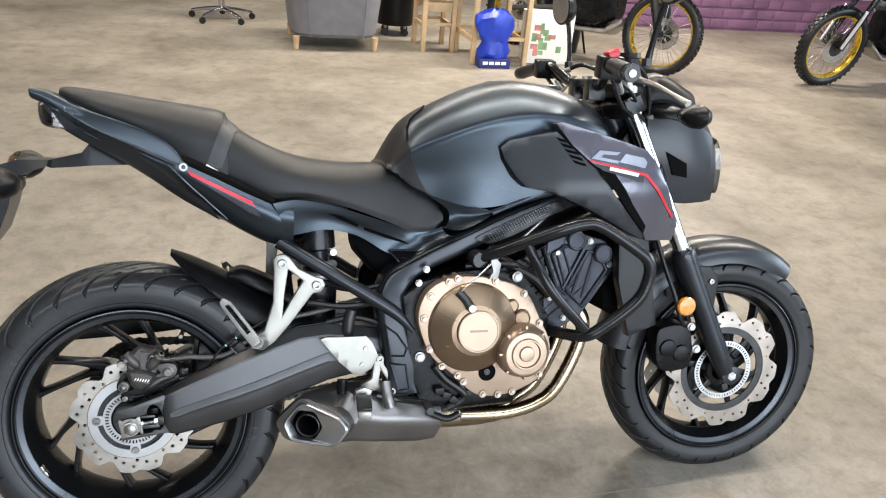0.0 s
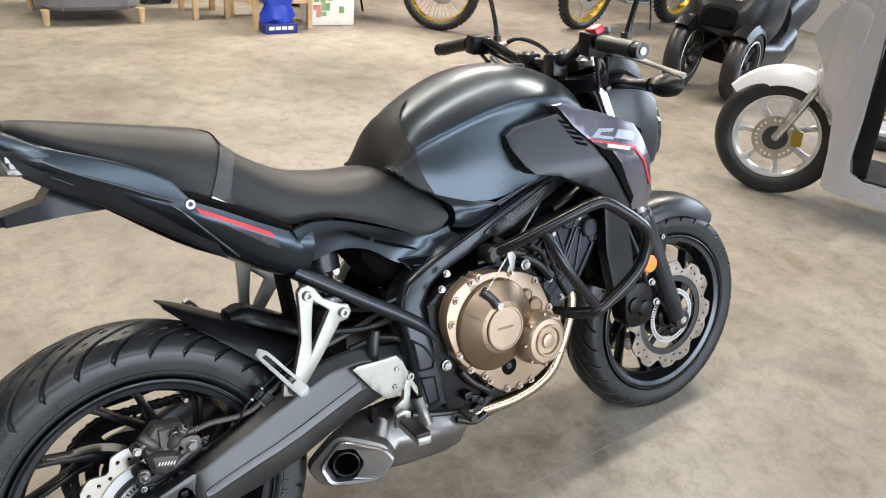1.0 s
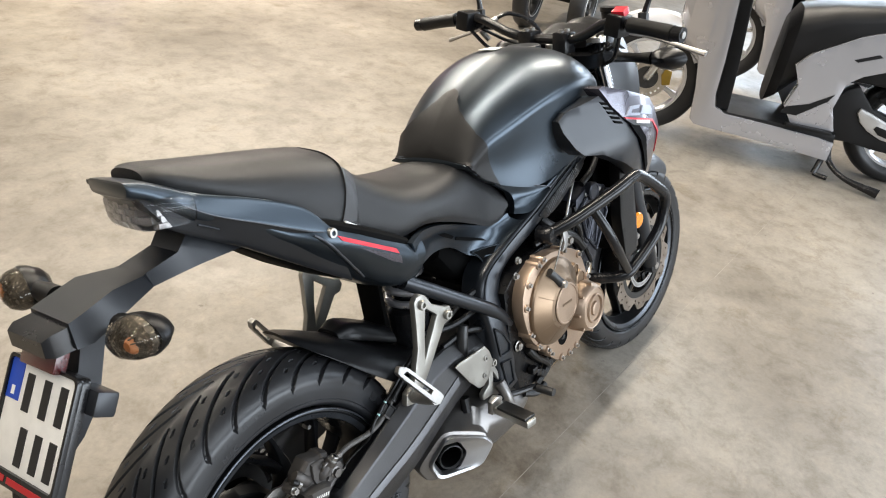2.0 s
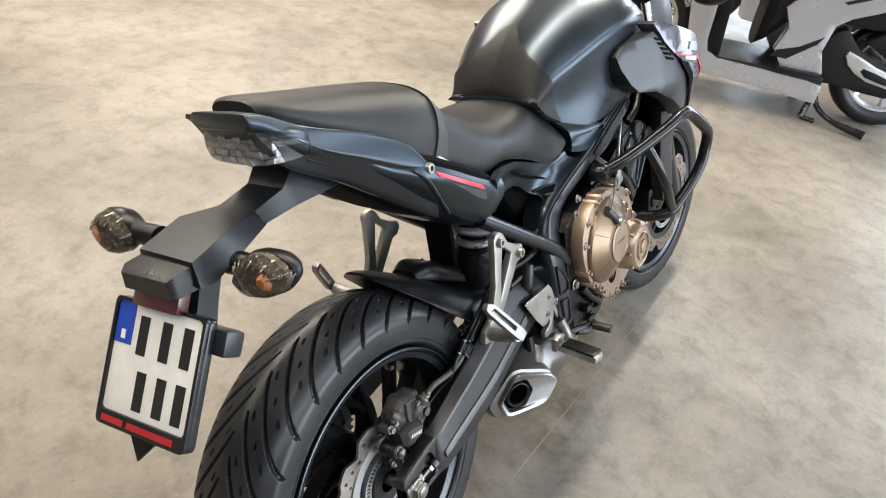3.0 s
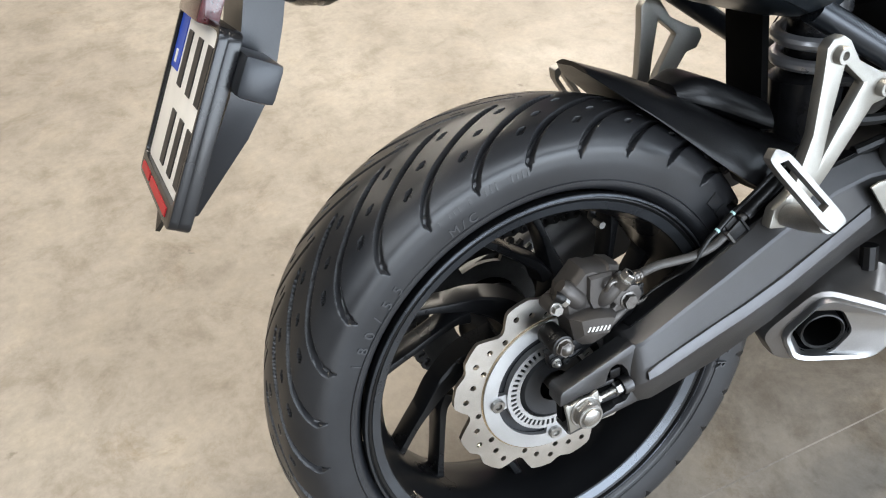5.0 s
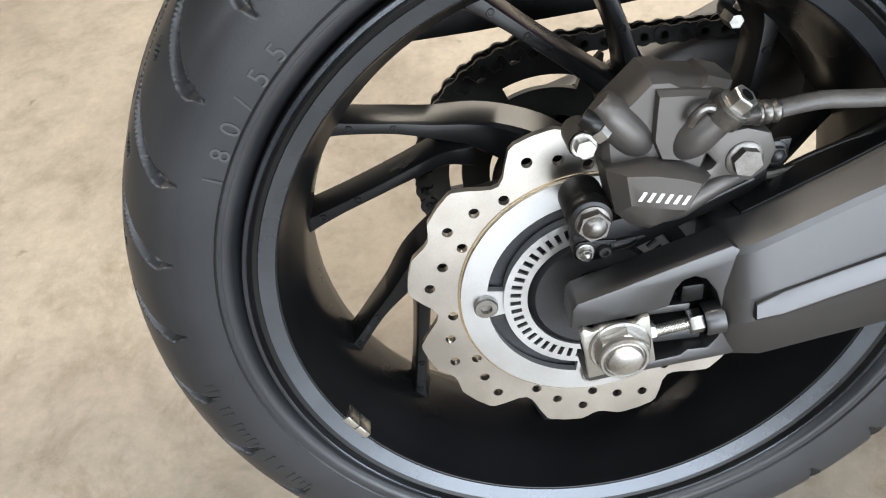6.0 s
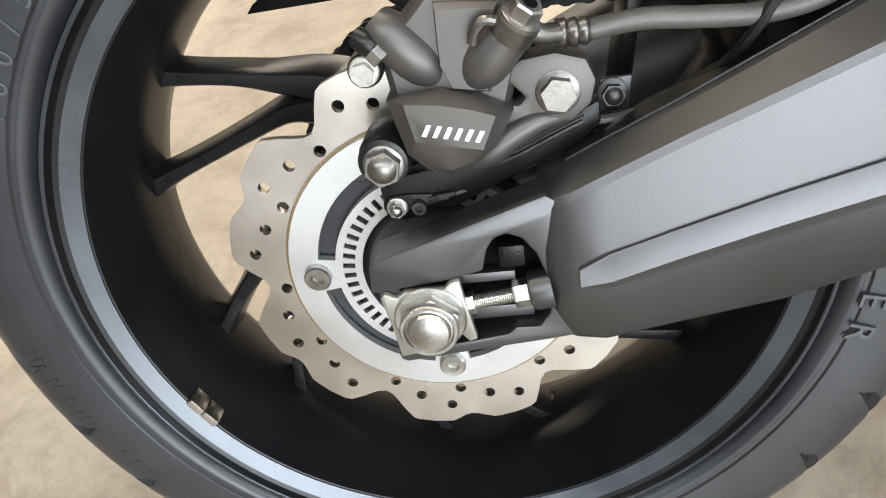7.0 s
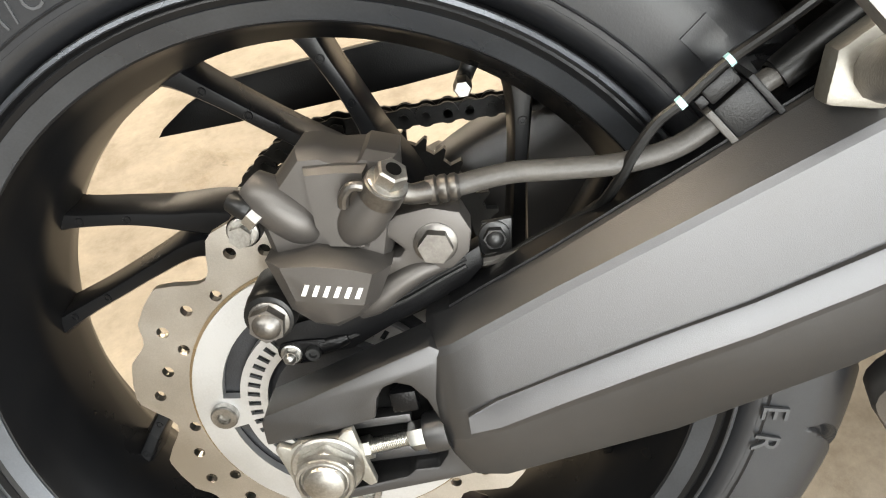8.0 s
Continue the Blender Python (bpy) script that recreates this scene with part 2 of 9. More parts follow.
def plate(outer, y0, y1, holes=(), steps=0, bm=None, m=None):
    """A flat plate between y0 and y1 with an outline in x and z and holes through it."""
    made = bmesh.new()
    edges = []
    for loop in (outer, *holes):
        pts = outline(loop, steps if loop is outer else 0)
        vs = [made.verts.new((p[0], y0, p[1])) for p in pts]
        edges += [made.edges.new((a, b)) for a, b in zip(vs, vs[1:] + vs[:1])]
    if holes:
        bmesh.ops.triangle_fill(made, edges=edges, use_beauty=True)
    else:
        made.faces.new(vs)
    ext = bmesh.ops.extrude_face_region(made, geom=made.faces[:])
    bmesh.ops.translate(made, verts=[v for v in ext["geom"] if isinstance(v, bmesh.types.BMVert)], vec=(0, y1 - y0, 0))
    if m is not None:
        bmesh.ops.transform(made, matrix=m, verts=made.verts)
    if bm is None:
        return made
    return merge(bm, made)


def merge(bm, other):
    me = bpy.data.meshes.new("tmp")
    other.to_mesh(me)
    other.free()
    bm.from_mesh(me)
    bpy.data.meshes.remove(me)
    return bm


def box(lo, hi, bm=None, m=None):
    made = bmesh.new()
    bmesh.ops.create_cube(made, size=1)
    for v in made.verts:
        v.co = [a + (c + 0.5) * (b - a) for a, b, c in zip(lo, hi, v.co)]
    if m is not None:
        bmesh.ops.transform(made, matrix=m, verts=made.verts)
    return made if bm is None else merge(bm, made)


MID = -0.015  # the machine's middle plane lies here in its axes


def loft(stations, steps=4, across=4, mirror=True):
    """Sections along x: (x, [(y, z), ...] from the middle of the top down one side). Mirrored to the other side and closed below."""
    secs = [[Vector((x, -y * 0.9, z)) for y, z in pts] for x, pts in stations]
    fine = [curve_through(s, across) for s in secs]
    cols = [curve_through([f[i] for f in fine], steps) for i in range(len(fine[0]))]
    rings = []
    for k in range(len(cols[0])):
        half = [c[k] for c in cols]
        other = [Vector((p.x, -p.y, p.z)) for p in reversed(half)]
        if abs(half[0].y) < 1e-6:
            other = other[:-1]
        if abs(half[-1].y) < 1e-6:
            other = other[1:]
        rings.append([p + Vector((0, MID, 0)) for p in half + other])
    return join_rings(bmesh.new(), rings)


def hex_bolt(name, at, r, h, mat, parent, side=-1, flange=1.35, dome=False):
    """A hexagon bolt with a washer face, its head towards side on the y axis."""
    x, y, z = at
    s = side
    bm = lathe([(0, y), (r * flange, y), (r * flange, y + s * h * 0.22), (r * flange * 0.9, y + s * h * 0.3), (0, y + s * h * 0.3)], (x, 0, z), 20)
    a0 = random.random()
    hexa = [(x + r * math.cos(a0 + k * math.pi / 3), z + r * math.sin(a0 + k * math.pi / 3)) for k in range(6)]
    plate(hexa, y + s * h * 0.25, y + s * h, bm=bm)
    if dome:
        lathe([(r * 0.78, y + s * h), (r * 0.6, y + s * h * 1.3), (r * 0.3, y + s * h * 1.45), (0, y + s * h * 1.5)], (x, 0, z), 16, bm=bm)
    return part(name, bm, mat, parent)


def socket_bolt(name, at, r, h, mat, parent, side=-1):
    """A round-headed socket bolt with its recess."""
    x, y, z = at
    s = side
    bm = lathe([(0, y), (r, y), (r, y + s * h * 0.8), (r * 0.9, y + s * h), (r * 0.5, y + s * h), (r * 0.45, y + s * h * 0.4), (0, y + s * h * 0.4)], (x, 0, z), 20)
    return part(name, bm, mat, parent)


def skin(poly, y_at, thick, cell=0.02, m=None):
    """A curved sheet: an outline in x and z, laid at y = y_at(x, z), with thickness towards the middle of the machine."""
    bm = bmesh.new()
    bm.faces.new([bm.verts.new((x, 0, z)) for x, z in poly])
    for axis in (0, 2):
        lo, hi = min(v.co[axis] for v in bm.verts), max(v.co[axis] for v in bm.verts)
        k = lo + cell
        while k < hi - cell * 0.3:
            co, no = [0, 0, 0], [0, 0, 0]
            co[axis], no[axis] = k, 1
            bmesh.ops.bisect_plane(bm, geom=bm.faces[:] + bm.edges[:] + bm.verts[:], plane_co=co, plane_no=no)
            k += cell
    for v in bm.verts:
        v.co.y = y_at(v.co.x, v.co.z)
    s = 1 if bm.verts[:][0].co.y < 0 else -1
    ext = bmesh.ops.extrude_face_region(bm, geom=bm.faces[:])
    bmesh.ops.translate(bm, verts=[v for v in ext["geom"] if isinstance(v, bmesh.types.BMVert)], vec=(0, s * thick, 0))
    return bm


def sheet(rows, thick, steps=5):
    """A smooth moulded panel through rows of points, with thickness towards the middle of the machine."""
    fine = [curve_through(r, steps) for r in rows]
    cols = [curve_through([f[i] for f in fine], steps) for i in range(len(fine[0]))]
    d = Vector((0, -math.copysign(thick, rows[0][0][1]), 0))
    rings = [[p for p in c] + [p + d for p in reversed(c)] for c in cols]
    return join_rings(bmesh.new(), rings)


def surface_of(*obs):
    """The joined surface of objects, to lay other parts on."""
    verts, faces = [], []
    for ob in obs:
        k = len(verts)
        verts += [v.co.copy() for v in ob.data.vertices]
        faces += [[k + i for i in f.vertices] for f in ob.data.polygons]
    return BVHTree.FromPolygons(verts, faces)


def side_y(tree, s, lift=0.0, fallback=0.1):
    """y of a surface as seen from side s, as a function of x and z."""
    def at(x, z):
        hit = tree.ray_cast(Vector((x, s * 1.0, z)), Vector((0, -s, 0)))[0]
        return (hit.y if hit else s * fallback) + s * lift
    return at


def wrap(tree, x0, x1, z0, angles, steps, lift, thick):
    """A sheet laid round a surface: x runs from x0(a) to x1(a) for each angle a from the top (degrees), rays start at height z0(x) on the middle."""
    grid = []
    for a in angles:
        d = Vector((0, math.sin(radians(a)), math.cos(radians(a))))
        col = []
        for k in range(steps + 1):
            x = x0(a) + (x1(a) - x0(a)) * k / steps
            o = Vector((x, MID, z0(x)))
            hit = tree.ray_cast(o + d * 0.5, -d)[0] or o + d * 0.02
            col.append((hit + d * lift, hit + d * (lift - thick)))
        grid.append(col)
    rings = [[p[0] for p in col] + [p[1] for p in reversed(col)] for col in grid]
    return join_rings(bmesh.new(), rings)


# ---- the hall ----
def concrete():
    m = bpy.data.materials.new("polished_concrete")
    m.use_nodes = True
    nt = m.node_tree
    n, l = nt.nodes, nt.links
    b = n["Principled BSDF"]
    tc = n.new("ShaderNodeTexCoord")

    def noise_tex(scale, detail, rough=0.6, dist=0.0):
        t = n.new("ShaderNodeTexNoise")
        t.inputs["Scale"].default_value, t.inputs["Detail"].default_value, t.inputs["Roughness"].default_value, t.inputs["Distortion"].default_value = scale, detail, rough, dist
        l.new(tc.outputs["Object"], t.inputs["Vector"])
        return t

    def ramp(src, stops):
        r = n.new("ShaderNodeValToRGB")
        els = r.color_ramp.elements
        while len(els) < len(stops):
            els.new(0.5)
        for e, (p, c) in zip(els, stops):
            e.position, e.color = p, (*c, 1)
        l.new(src, r.inputs["Fac"])
        return r

    def mix(kind, fac, a, c):
        x = n.new("ShaderNodeMix")
        x.data_type, x.blend_type = "RGBA", kind
        if isinstance(fac, float):
            x.inputs[0].default_value = fac
        else:
            l.new(fac, x.inputs[0])
        l.new(a, x.inputs[6])
        l.new(c, x.inputs[7])
        return x.outputs[2]

    cloud = ramp(noise_tex(1.1, 5, 0.6, 0.15).outputs["Fac"], [(0.30, (0.118, 0.101, 0.081)), (0.50, (0.188, 0.166, 0.139)), (0.68, (0.246, 0.221, 0.189))])
    patch = ramp(noise_tex(10.0, 9, 0.72, 0.3).outputs["Fac"], [(0.35, (0.74, 0.71, 0.66)), (0.50, (1, 1, 1)), (0.63, (1.13, 1.12, 1.09))])
    grain = ramp(noise_tex(60, 8, 0.75).outputs["Fac"], [(0.30, (0.84, 0.83, 0.81)), (0.70, (1.08, 1.08, 1.07))])
    stain = ramp(noise_tex(4.6, 10, 0.80, 0.5).outputs["Fac"], [(0.55, (1, 1, 1)), (0.69, (0.64, 0.56, 0.44))])
    pits = ramp(noise_tex(23, 4, 0.5).outputs["Fac"], [(0.24, (0.35, 0.31, 0.26)), (0.29, (1, 1, 1))])
    c = mix("MULTIPLY", 1.0, cloud.outputs["Color"], patch.outputs["Color"])
    c = mix("MULTIPLY", 1.0, c, grain.outputs["Color"])
    c = mix("MULTIPLY", 0.8, c, stain.outputs["Color"])
    c = mix("MULTIPLY", 0.6, c, pits.outputs["Color"])
    scuff = ramp(noise_tex(7.5, 12, 0.82, 1.6).outputs["Fac"], [(0.62, (0, 0, 0)), (0.74, (0.075, 0.072, 0.066))])
    c = mix("ADD", 1.0, c, scuff.outputs["Color"])
    # drip stain beneath the engine, with the machine's floor shadow painted into it
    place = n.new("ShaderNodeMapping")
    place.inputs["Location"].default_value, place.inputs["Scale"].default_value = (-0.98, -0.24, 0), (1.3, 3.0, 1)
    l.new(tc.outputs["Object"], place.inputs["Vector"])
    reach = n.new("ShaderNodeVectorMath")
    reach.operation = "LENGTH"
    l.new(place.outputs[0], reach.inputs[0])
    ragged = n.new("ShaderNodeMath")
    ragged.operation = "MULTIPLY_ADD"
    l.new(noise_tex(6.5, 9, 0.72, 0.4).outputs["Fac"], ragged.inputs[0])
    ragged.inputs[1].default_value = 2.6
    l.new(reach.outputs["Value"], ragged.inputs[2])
    # multiplier for stain and painted under-machine shadow, fading outwards
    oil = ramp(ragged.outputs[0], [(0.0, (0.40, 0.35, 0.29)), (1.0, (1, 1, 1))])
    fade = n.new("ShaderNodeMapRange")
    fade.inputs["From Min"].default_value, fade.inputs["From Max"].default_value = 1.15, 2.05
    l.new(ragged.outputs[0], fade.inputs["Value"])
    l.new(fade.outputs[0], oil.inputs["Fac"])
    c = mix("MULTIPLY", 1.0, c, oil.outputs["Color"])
    l.new(c, b.inputs["Base Color"])
    rr = n.new("ShaderNodeMapRange")
    rr.inputs["From Min"].default_value, rr.inputs["From Max"].default_value = 0.3, 0.7
    rr.inputs["To Min"].default_value, rr.inputs["To Max"].default_value = 0.40, 0.62
    l.new(noise_tex(3.2, 7, 0.7, 0.6).outputs["Fac"], rr.inputs["Value"])
    l.new(rr.outputs[0], b.inputs["Roughness"])
    bp = n.new("ShaderNodeBump")
    bp.inputs["Strength"].default_value, bp.inputs["Distance"].default_value = 0.12, 0.004
    l.new(noise_tex(9, 8, 0.6).outputs["Fac"], bp.inputs["Height"])
    l.new(bp.outputs[0], b.inputs["Normal"])
    return m


CONCRETE = concrete()
WALL_M = material("grey_painted_wall", (0.24, 0.235, 0.23), 0.7, 0, 0.06, 1.5, 120, 0.1)
CEIL_M = material("grey_ceiling_sheet", (0.06, 0.06, 0.06), 0.6, 0, 0.06, 1.5, 120, 0.05)
X0, X1, Y0, Y1 = -6.0, 8.5, -6.0, 9.5


def structure(name, bm, mat, label, sharp=34):
    return tagged(part(name, bm, mat, None, label, sharp), kind="structure", category=name.split("_")[0])


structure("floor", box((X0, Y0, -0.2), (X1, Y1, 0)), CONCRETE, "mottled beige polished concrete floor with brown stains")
joint = material("pale_joint_filler", (0.205, 0.183, 0.155), 0.6, 0, 0.35, 6, 120, 0.1)
structure("floor_joint", box((-1.5, -0.0832, -0.01), (3.2, -0.0808, 0.0004)), joint, "thin pale filled joint in the concrete floor")
# ceiling with a gap left at the added overhead strip
roof = box((X0, Y0, CEILING), (X1, -3.5, CEILING + 0.1))
box((X0, -2.3, CEILING), (X1, Y1, CEILING + 0.1), bm=roof)
box((X0, -3.5, CEILING), (-4.0, -2.3, CEILING + 0.1), bm=roof)
box((5.2, -3.5, CEILING), (X1, -2.3, CEILING + 0.1), bm=roof)
structure("ceiling", roof, CEIL_M, "plain grey sheet ceiling")


def wall_with_opening(name, a, b, opening):
    """A wall 0.2 thick from a to b (plan), with one opening (from, to, sill, head) along it."""
    d = Vector((b[0] - a[0], b[1] - a[1], 0))
    ln = d.length
    o0, o1, s0, s1 = opening or (0, 0, 0, 0)
    loops = [(0, 0), (ln, 0), (ln, CEILING), (0, CEILING)]
    holes = [[(o0, s0), (o1, s0), (o1, s1), (o0, s1)]] if opening else []
    m = Matrix.Translation((a[0], a[1], 0)) @ Matrix.Rotation(math.atan2(d.y, d.x), 4, "Z")
    return structure(name, plate(loops, -0.2, 0.0, holes, m=m), WALL_M, "plain grey painted wall")


wall_with_opening("wall_south", (X1, Y0), (X0, Y0), (2.1, 9.0, 0.15, 3.1))
wall_with_opening("wall_east", (X1, Y1), (X1, Y0), (6.9, 13.5, 0.7, 3.1))
wall_with_opening("wall_north", (X0, Y1), (X1, Y1), None)
wall_with_opening("wall_west", (X0, Y0), (X0, Y1), None)
for lx, ly in LAMP_SPOTS:
    lamp = new("ceiling_lamp")
    lamp.location = (lx, ly, CEILING - 0.3)
    tagged(lamp, "long white ceiling luminaire", "lamp", "ceiling lamps")
    part("housing", box((-1.22, -0.10, -0.06), (1.22, 0.10, 0.02)), WALL_M, lamp, bevel=0.01)
    for dx in (-0.9, 0.9):
        part("hanger_wire", tube([(dx, 0, 0.02), (dx, 0, 0.30)], 0.004, 6), BOLT_M, lamp)


# ---- the motorcycle ----
bike = new("motorcycle")
bike.matrix_world = BIKE
tagged(bike, "satin graphite motorcycle with bronze engine covers on its side stand", "motorcycle")


def tyre_mesh(R, half, rim_r, around, across, groove):
    """A tyre about the y axis with its tread cut into it; groove(a, s) gives the depth at angle a and place s (-1 to 1) across the tread."""
    # outline from one bead to the other
    key = [(rim_r, -half * 0.72), (rim_r + 0.008, -half * 0.915), (rim_r + 0.017, -half * 0.958), (rim_r + (R - rim_r) * 0.45, -half * 0.993), (rim_r + (R - rim_r) * 0.66, -half * 0.95),
           (rim_r + (R - rim_r) * 0.86, -half * 0.72), (R - 0.0045, -half * 0.36), (R, 0)]
    key = key + [(r, -h) for r, h in reversed(key[:-1])]
    line = curve_through([(r, h, 0) for r, h in key], 40)
    length = [0.0]
    for p, q in zip(line, line[1:]):
        length.append(length[-1] + (q - p).length)
    want = np.linspace(0, length[-1], across)
    r = np.interp(want, length, [p.x for p in line])
    h = np.interp(want, length, [p.y for p in line])
    s = h / half
    a = np.linspace(0, 2 * math.pi, around, endpoint=False)
    A, S = np.meshgrid(a, s, indexing="ij")
    tread = np.broadcast_to((r > rim_r + (R - rim_r) * 0.49), A.shape)
    depth = np.where(tread, groove(A, S), 0.0)
    tr, th = np.gradient(r), np.gradient(h)
    size = np.hypot(tr, th)
    rr = r - depth * (th / size)
    hh = h + depth * (tr / size)
    co = np.stack([rr * np.cos(A), hh, rr * np.sin(A)], -1).reshape(-1, 3)
    i, j = np.meshgrid(np.arange(around), np.arange(across - 1), indexing="ij")
    n = (i + 1) % around
    faces = np.stack([i * across + j, i * across + j + 1, n * across + j + 1, n * across + j], -1).reshape(-1, 4)
    me = bpy.data.meshes.new("tyre")
    me.from_pydata(co.tolist(), [], faces.tolist())
    me.update()
    me.shade_smooth()
    me.set_sharp_from_angle(angle=radians(38))
    return me


def sweeping_grooves(count, width, R):
    """Long curved grooves that sweep back from the middle on both sides, with short sipes between them."""
    def depth(A, S):
        side = np.where(S < 0, 0.0, 0.5)
        s = np.abs(S)
        lead = 0.50 * np.clip(s, 0, 1) ** 0.75
        u = ((A - lead) * count / (2 * math.pi) + side) % 1.0
        w = width / (2 * math.pi * R / count)
        reach = np.clip((s - 0.04) / 0.03, 0, 1) * np.clip((0.996 - s) / 0.012, 0, 1)
        long_cut = np.clip((w * (1.05 - 0.30 * s) * reach - np.abs(u - 0.5)) / (0.45 * w) + 0.0, 0, 1)
        u3 = ((A - lead) * count / (2 * math.pi) + side + 0.5) % 1.0
        band = (np.abs(s - 0.20) < 0.035) | (np.abs(s - 0.46) < 0.035) | (np.abs(s - 0.70) < 0.04)
        dash = (np.abs(u3 - 0.5 + (s - 0.42) * 0.25) < w * 0.5) & band
        return np.maximum(0.0075 * long_cut * np.clip((1.002 - s) / 0.05, 0.8, 1.0), np.where(dash, 0.0045, 0.0))
    return depth


def spoke_bar(bm, a, b, w0, w1, y0, y1, t0, t1, flare=1.0):
    """A tapered spoke from a to b (x, z about the hub), w wide, centred at y and t thick."""
    d = Vector((b[0] - a[0], 0, b[1] - a[1])).normalized()
    n = Vector((-d.z, 0, d.x))
    rings = []
    for k in range(11):
        f = k / 10
        p = Vector((a[0] + (b[0] - a[0]) * f, y0 + (y1 - y0) * f, a[1] + (b[1] - a[1]) * f))
        e = 1.0 + flare * (0.95 * max(0, (f - 0.68) / 0.32) ** 2 + 0.45 * max(0, 1 - f / 0.3) ** 2)
        w, t = (w0 + (w1 - w0) * f) * e / 2, (t0 + (t1 - t0) * f) * e / 2
        rings.append([p + n * (w * cx) + Vector((0, t * cy, 0)) for cx, cy in ((-1, -0.45), (-0.55, -1), (0.55, -1), (1, -0.45), (1, 0.45), (0.55, 1), (-0.55, 1), (-1, 0.45))])
    join_rings(bm, rings)


def curved_spoke(bm, path, widths, front, back):
    """A cast spoke along polar points (radius, degrees) about the hub: a narrow flat face at y = front, wider behind."""
    q = curve_through([(r * math.cos(radians(a)), w, r * math.sin(radians(a))) for (r, a), w in zip(path, widths)], 5)
    rings = []
    for i, p in enumerate(q):
        a, b = q[max(0, i - 1)], q[min(len(q) - 1, i + 1)]
        n = Vector((a.z - b.z, 0, b.x - a.x)).normalized()
        c, w = Vector((p.x, 0, p.z)), p.y / 2
        rings.append([c + n * (w * k) + Vector((0, y, 0)) for k, y in ((-0.74, front + 0.0003), (0, front - 0.0003), (0.74, front + 0.0003), (0.98, front + 0.0028), (1.45, back - 0.003), (1.2, back), (-1.2, back), (-1.45, back - 0.003), (-0.98, front + 0.0028))])
    join_rings(bm, rings)


def wheel(name, at, R, half, rim_half, turn, count, width, grid, label, out=0.0, rubber=RUBBER, inset=0.0):
    """A cast wheel with a tyre, a rim, six forked spokes and a hub. Its axle lies along y."""
    hub = new(name)
    hub.parent = bike
    hub.matrix_basis = at
    hub["label"] = label
    rim_r = 0.231
    me = tyre_mesh(R, half - inset, rim_r - 0.003, grid[0], grid[1], sweeping_grooves(count, width, R))
    me.materials.append(rubber)
    me.materials.append(SIDEWALL if inset else rubber)
    for f in me.polygons:
        f.material_index = int(math.hypot(f.center.x, f.center.z) < rim_r + (R - rim_r) * 0.49)
    tyre = new("tyre", me)
    tyre.parent = hub
    tyre.location = (0, -inset, 0)
    tyre["label"] = "black road tyre with sweeping tread grooves"
    w, v = rim_half, rim_half - 2 * inset
    # barrel of the rim with its flanges
    prof = [(rim_r - 0.001, -w - 0.006), (rim_r - 0.0018, -w - 0.0115), (rim_r - 0.0050, -w - 0.0125), (rim_r - 0.0066, -w - 0.0090), (rim_r - 0.0080, -w - 0.0094), (rim_r - 0.0225, -w - 0.0028), (rim_r - 0.0240, -w + 0.001), (rim_r - 0.0275, -w + 0.014), (rim_r - 0.036, -w + 0.030),
            (rim_r - 0.038, -w * 0.35), (rim_r - 0.040, 0), (rim_r - 0.038, v * 0.35), (rim_r - 0.034, v - 0.026), (rim_r - 0.020, v - 0.012), (rim_r - 0.012, v + 0.004), (rim_r - 0.004, v + 0.008), (rim_r - 0.002, v + 0.004),
            (rim_r - 0.012, v * 0.7), (rim_r - 0.026, 0), (rim_r - 0.012, -w * 0.7)]
    part("rim", lathe(prof, (0, 0, 0), 120, closed=True), RIM, hub)
    # pale rings imitate the light reflected along the satin black rim
    part("rim_edge", lathe([(rim_r - 0.0112, -w - 0.0076), (rim_r - 0.0114, -w - 0.0087), (rim_r - 0.0214, -w - 0.0041), (rim_r - 0.0218, -w - 0.0028)], (0, 0, 0), 120, closed=True), EDGE_SHEEN, hub, "pale rim edge with its reflection set as colour")
    part("rim_lip", lathe([(rim_r - 0.0020, -w - 0.0118), (rim_r - 0.0024, -w - 0.0124), (rim_r - 0.0044, -w - 0.0132), (rim_r - 0.0050, -w - 0.0124)], (0, 0, 0), 120, closed=True), EDGE_SHEEN, hub)
    for k in range(6):
        a = turn + 60 * k
        bm = bmesh.new()
        curved_spoke(bm, [(0.040, a - 54), (0.075, a - 36), (0.110, a - 20.5), (0.137, a - 10.5), (0.159, a - 5), (0.184, a + 0.3), (0.198, a + 2.6), (0.207, a + 4)], [0.038, 0.031, 0.022, 0.0130, 0.0098, 0.0105, 0.0150, 0.028], out - 0.014, out + 0.014)
        curved_spoke(bm, [(0.104, a - 13), (0.118, a - 5.5), (0.1329, a + 5.0), (0.1518, a + 13.9), (0.1735, a + 20.6), (0.196, a + 25.8), (0.207, a + 28)], [0.018, 0.0125, 0.0102, 0.0095, 0.0100, 0.0145, 0.028], out - 0.0138, out + 0.0138)
        for r, b in ((0.184, 0.3), (0.159, -5.0), (0.182, 22.6), (0.160, 16.6)):
            lathe([(0.0012, out - 0.0138), (0.0016, out - 0.0146), (0.0024, out - 0.0146), (0.0028, out - 0.0138)], (r * math.cos(radians(a + b)), 0, r * math.sin(radians(a + b))), 10, bm=bm)
        bmesh.ops.translate(bm, verts=bm.verts, vec=(-0.002, 0, -0.005) if inset else (0, 0, 0))
        part("spoke", bm, RIM, hub)
    part("hub", lathe([(0.030, -0.075), (0.040, -0.07), (0.044, -0.05), (0.036, -0.03), (0.036, 0.03), (0.046, 0.05), (0.05, 0.075), (0.03, 0.08)], (0, 0, 0), 48), RIM, hub)
    return hub


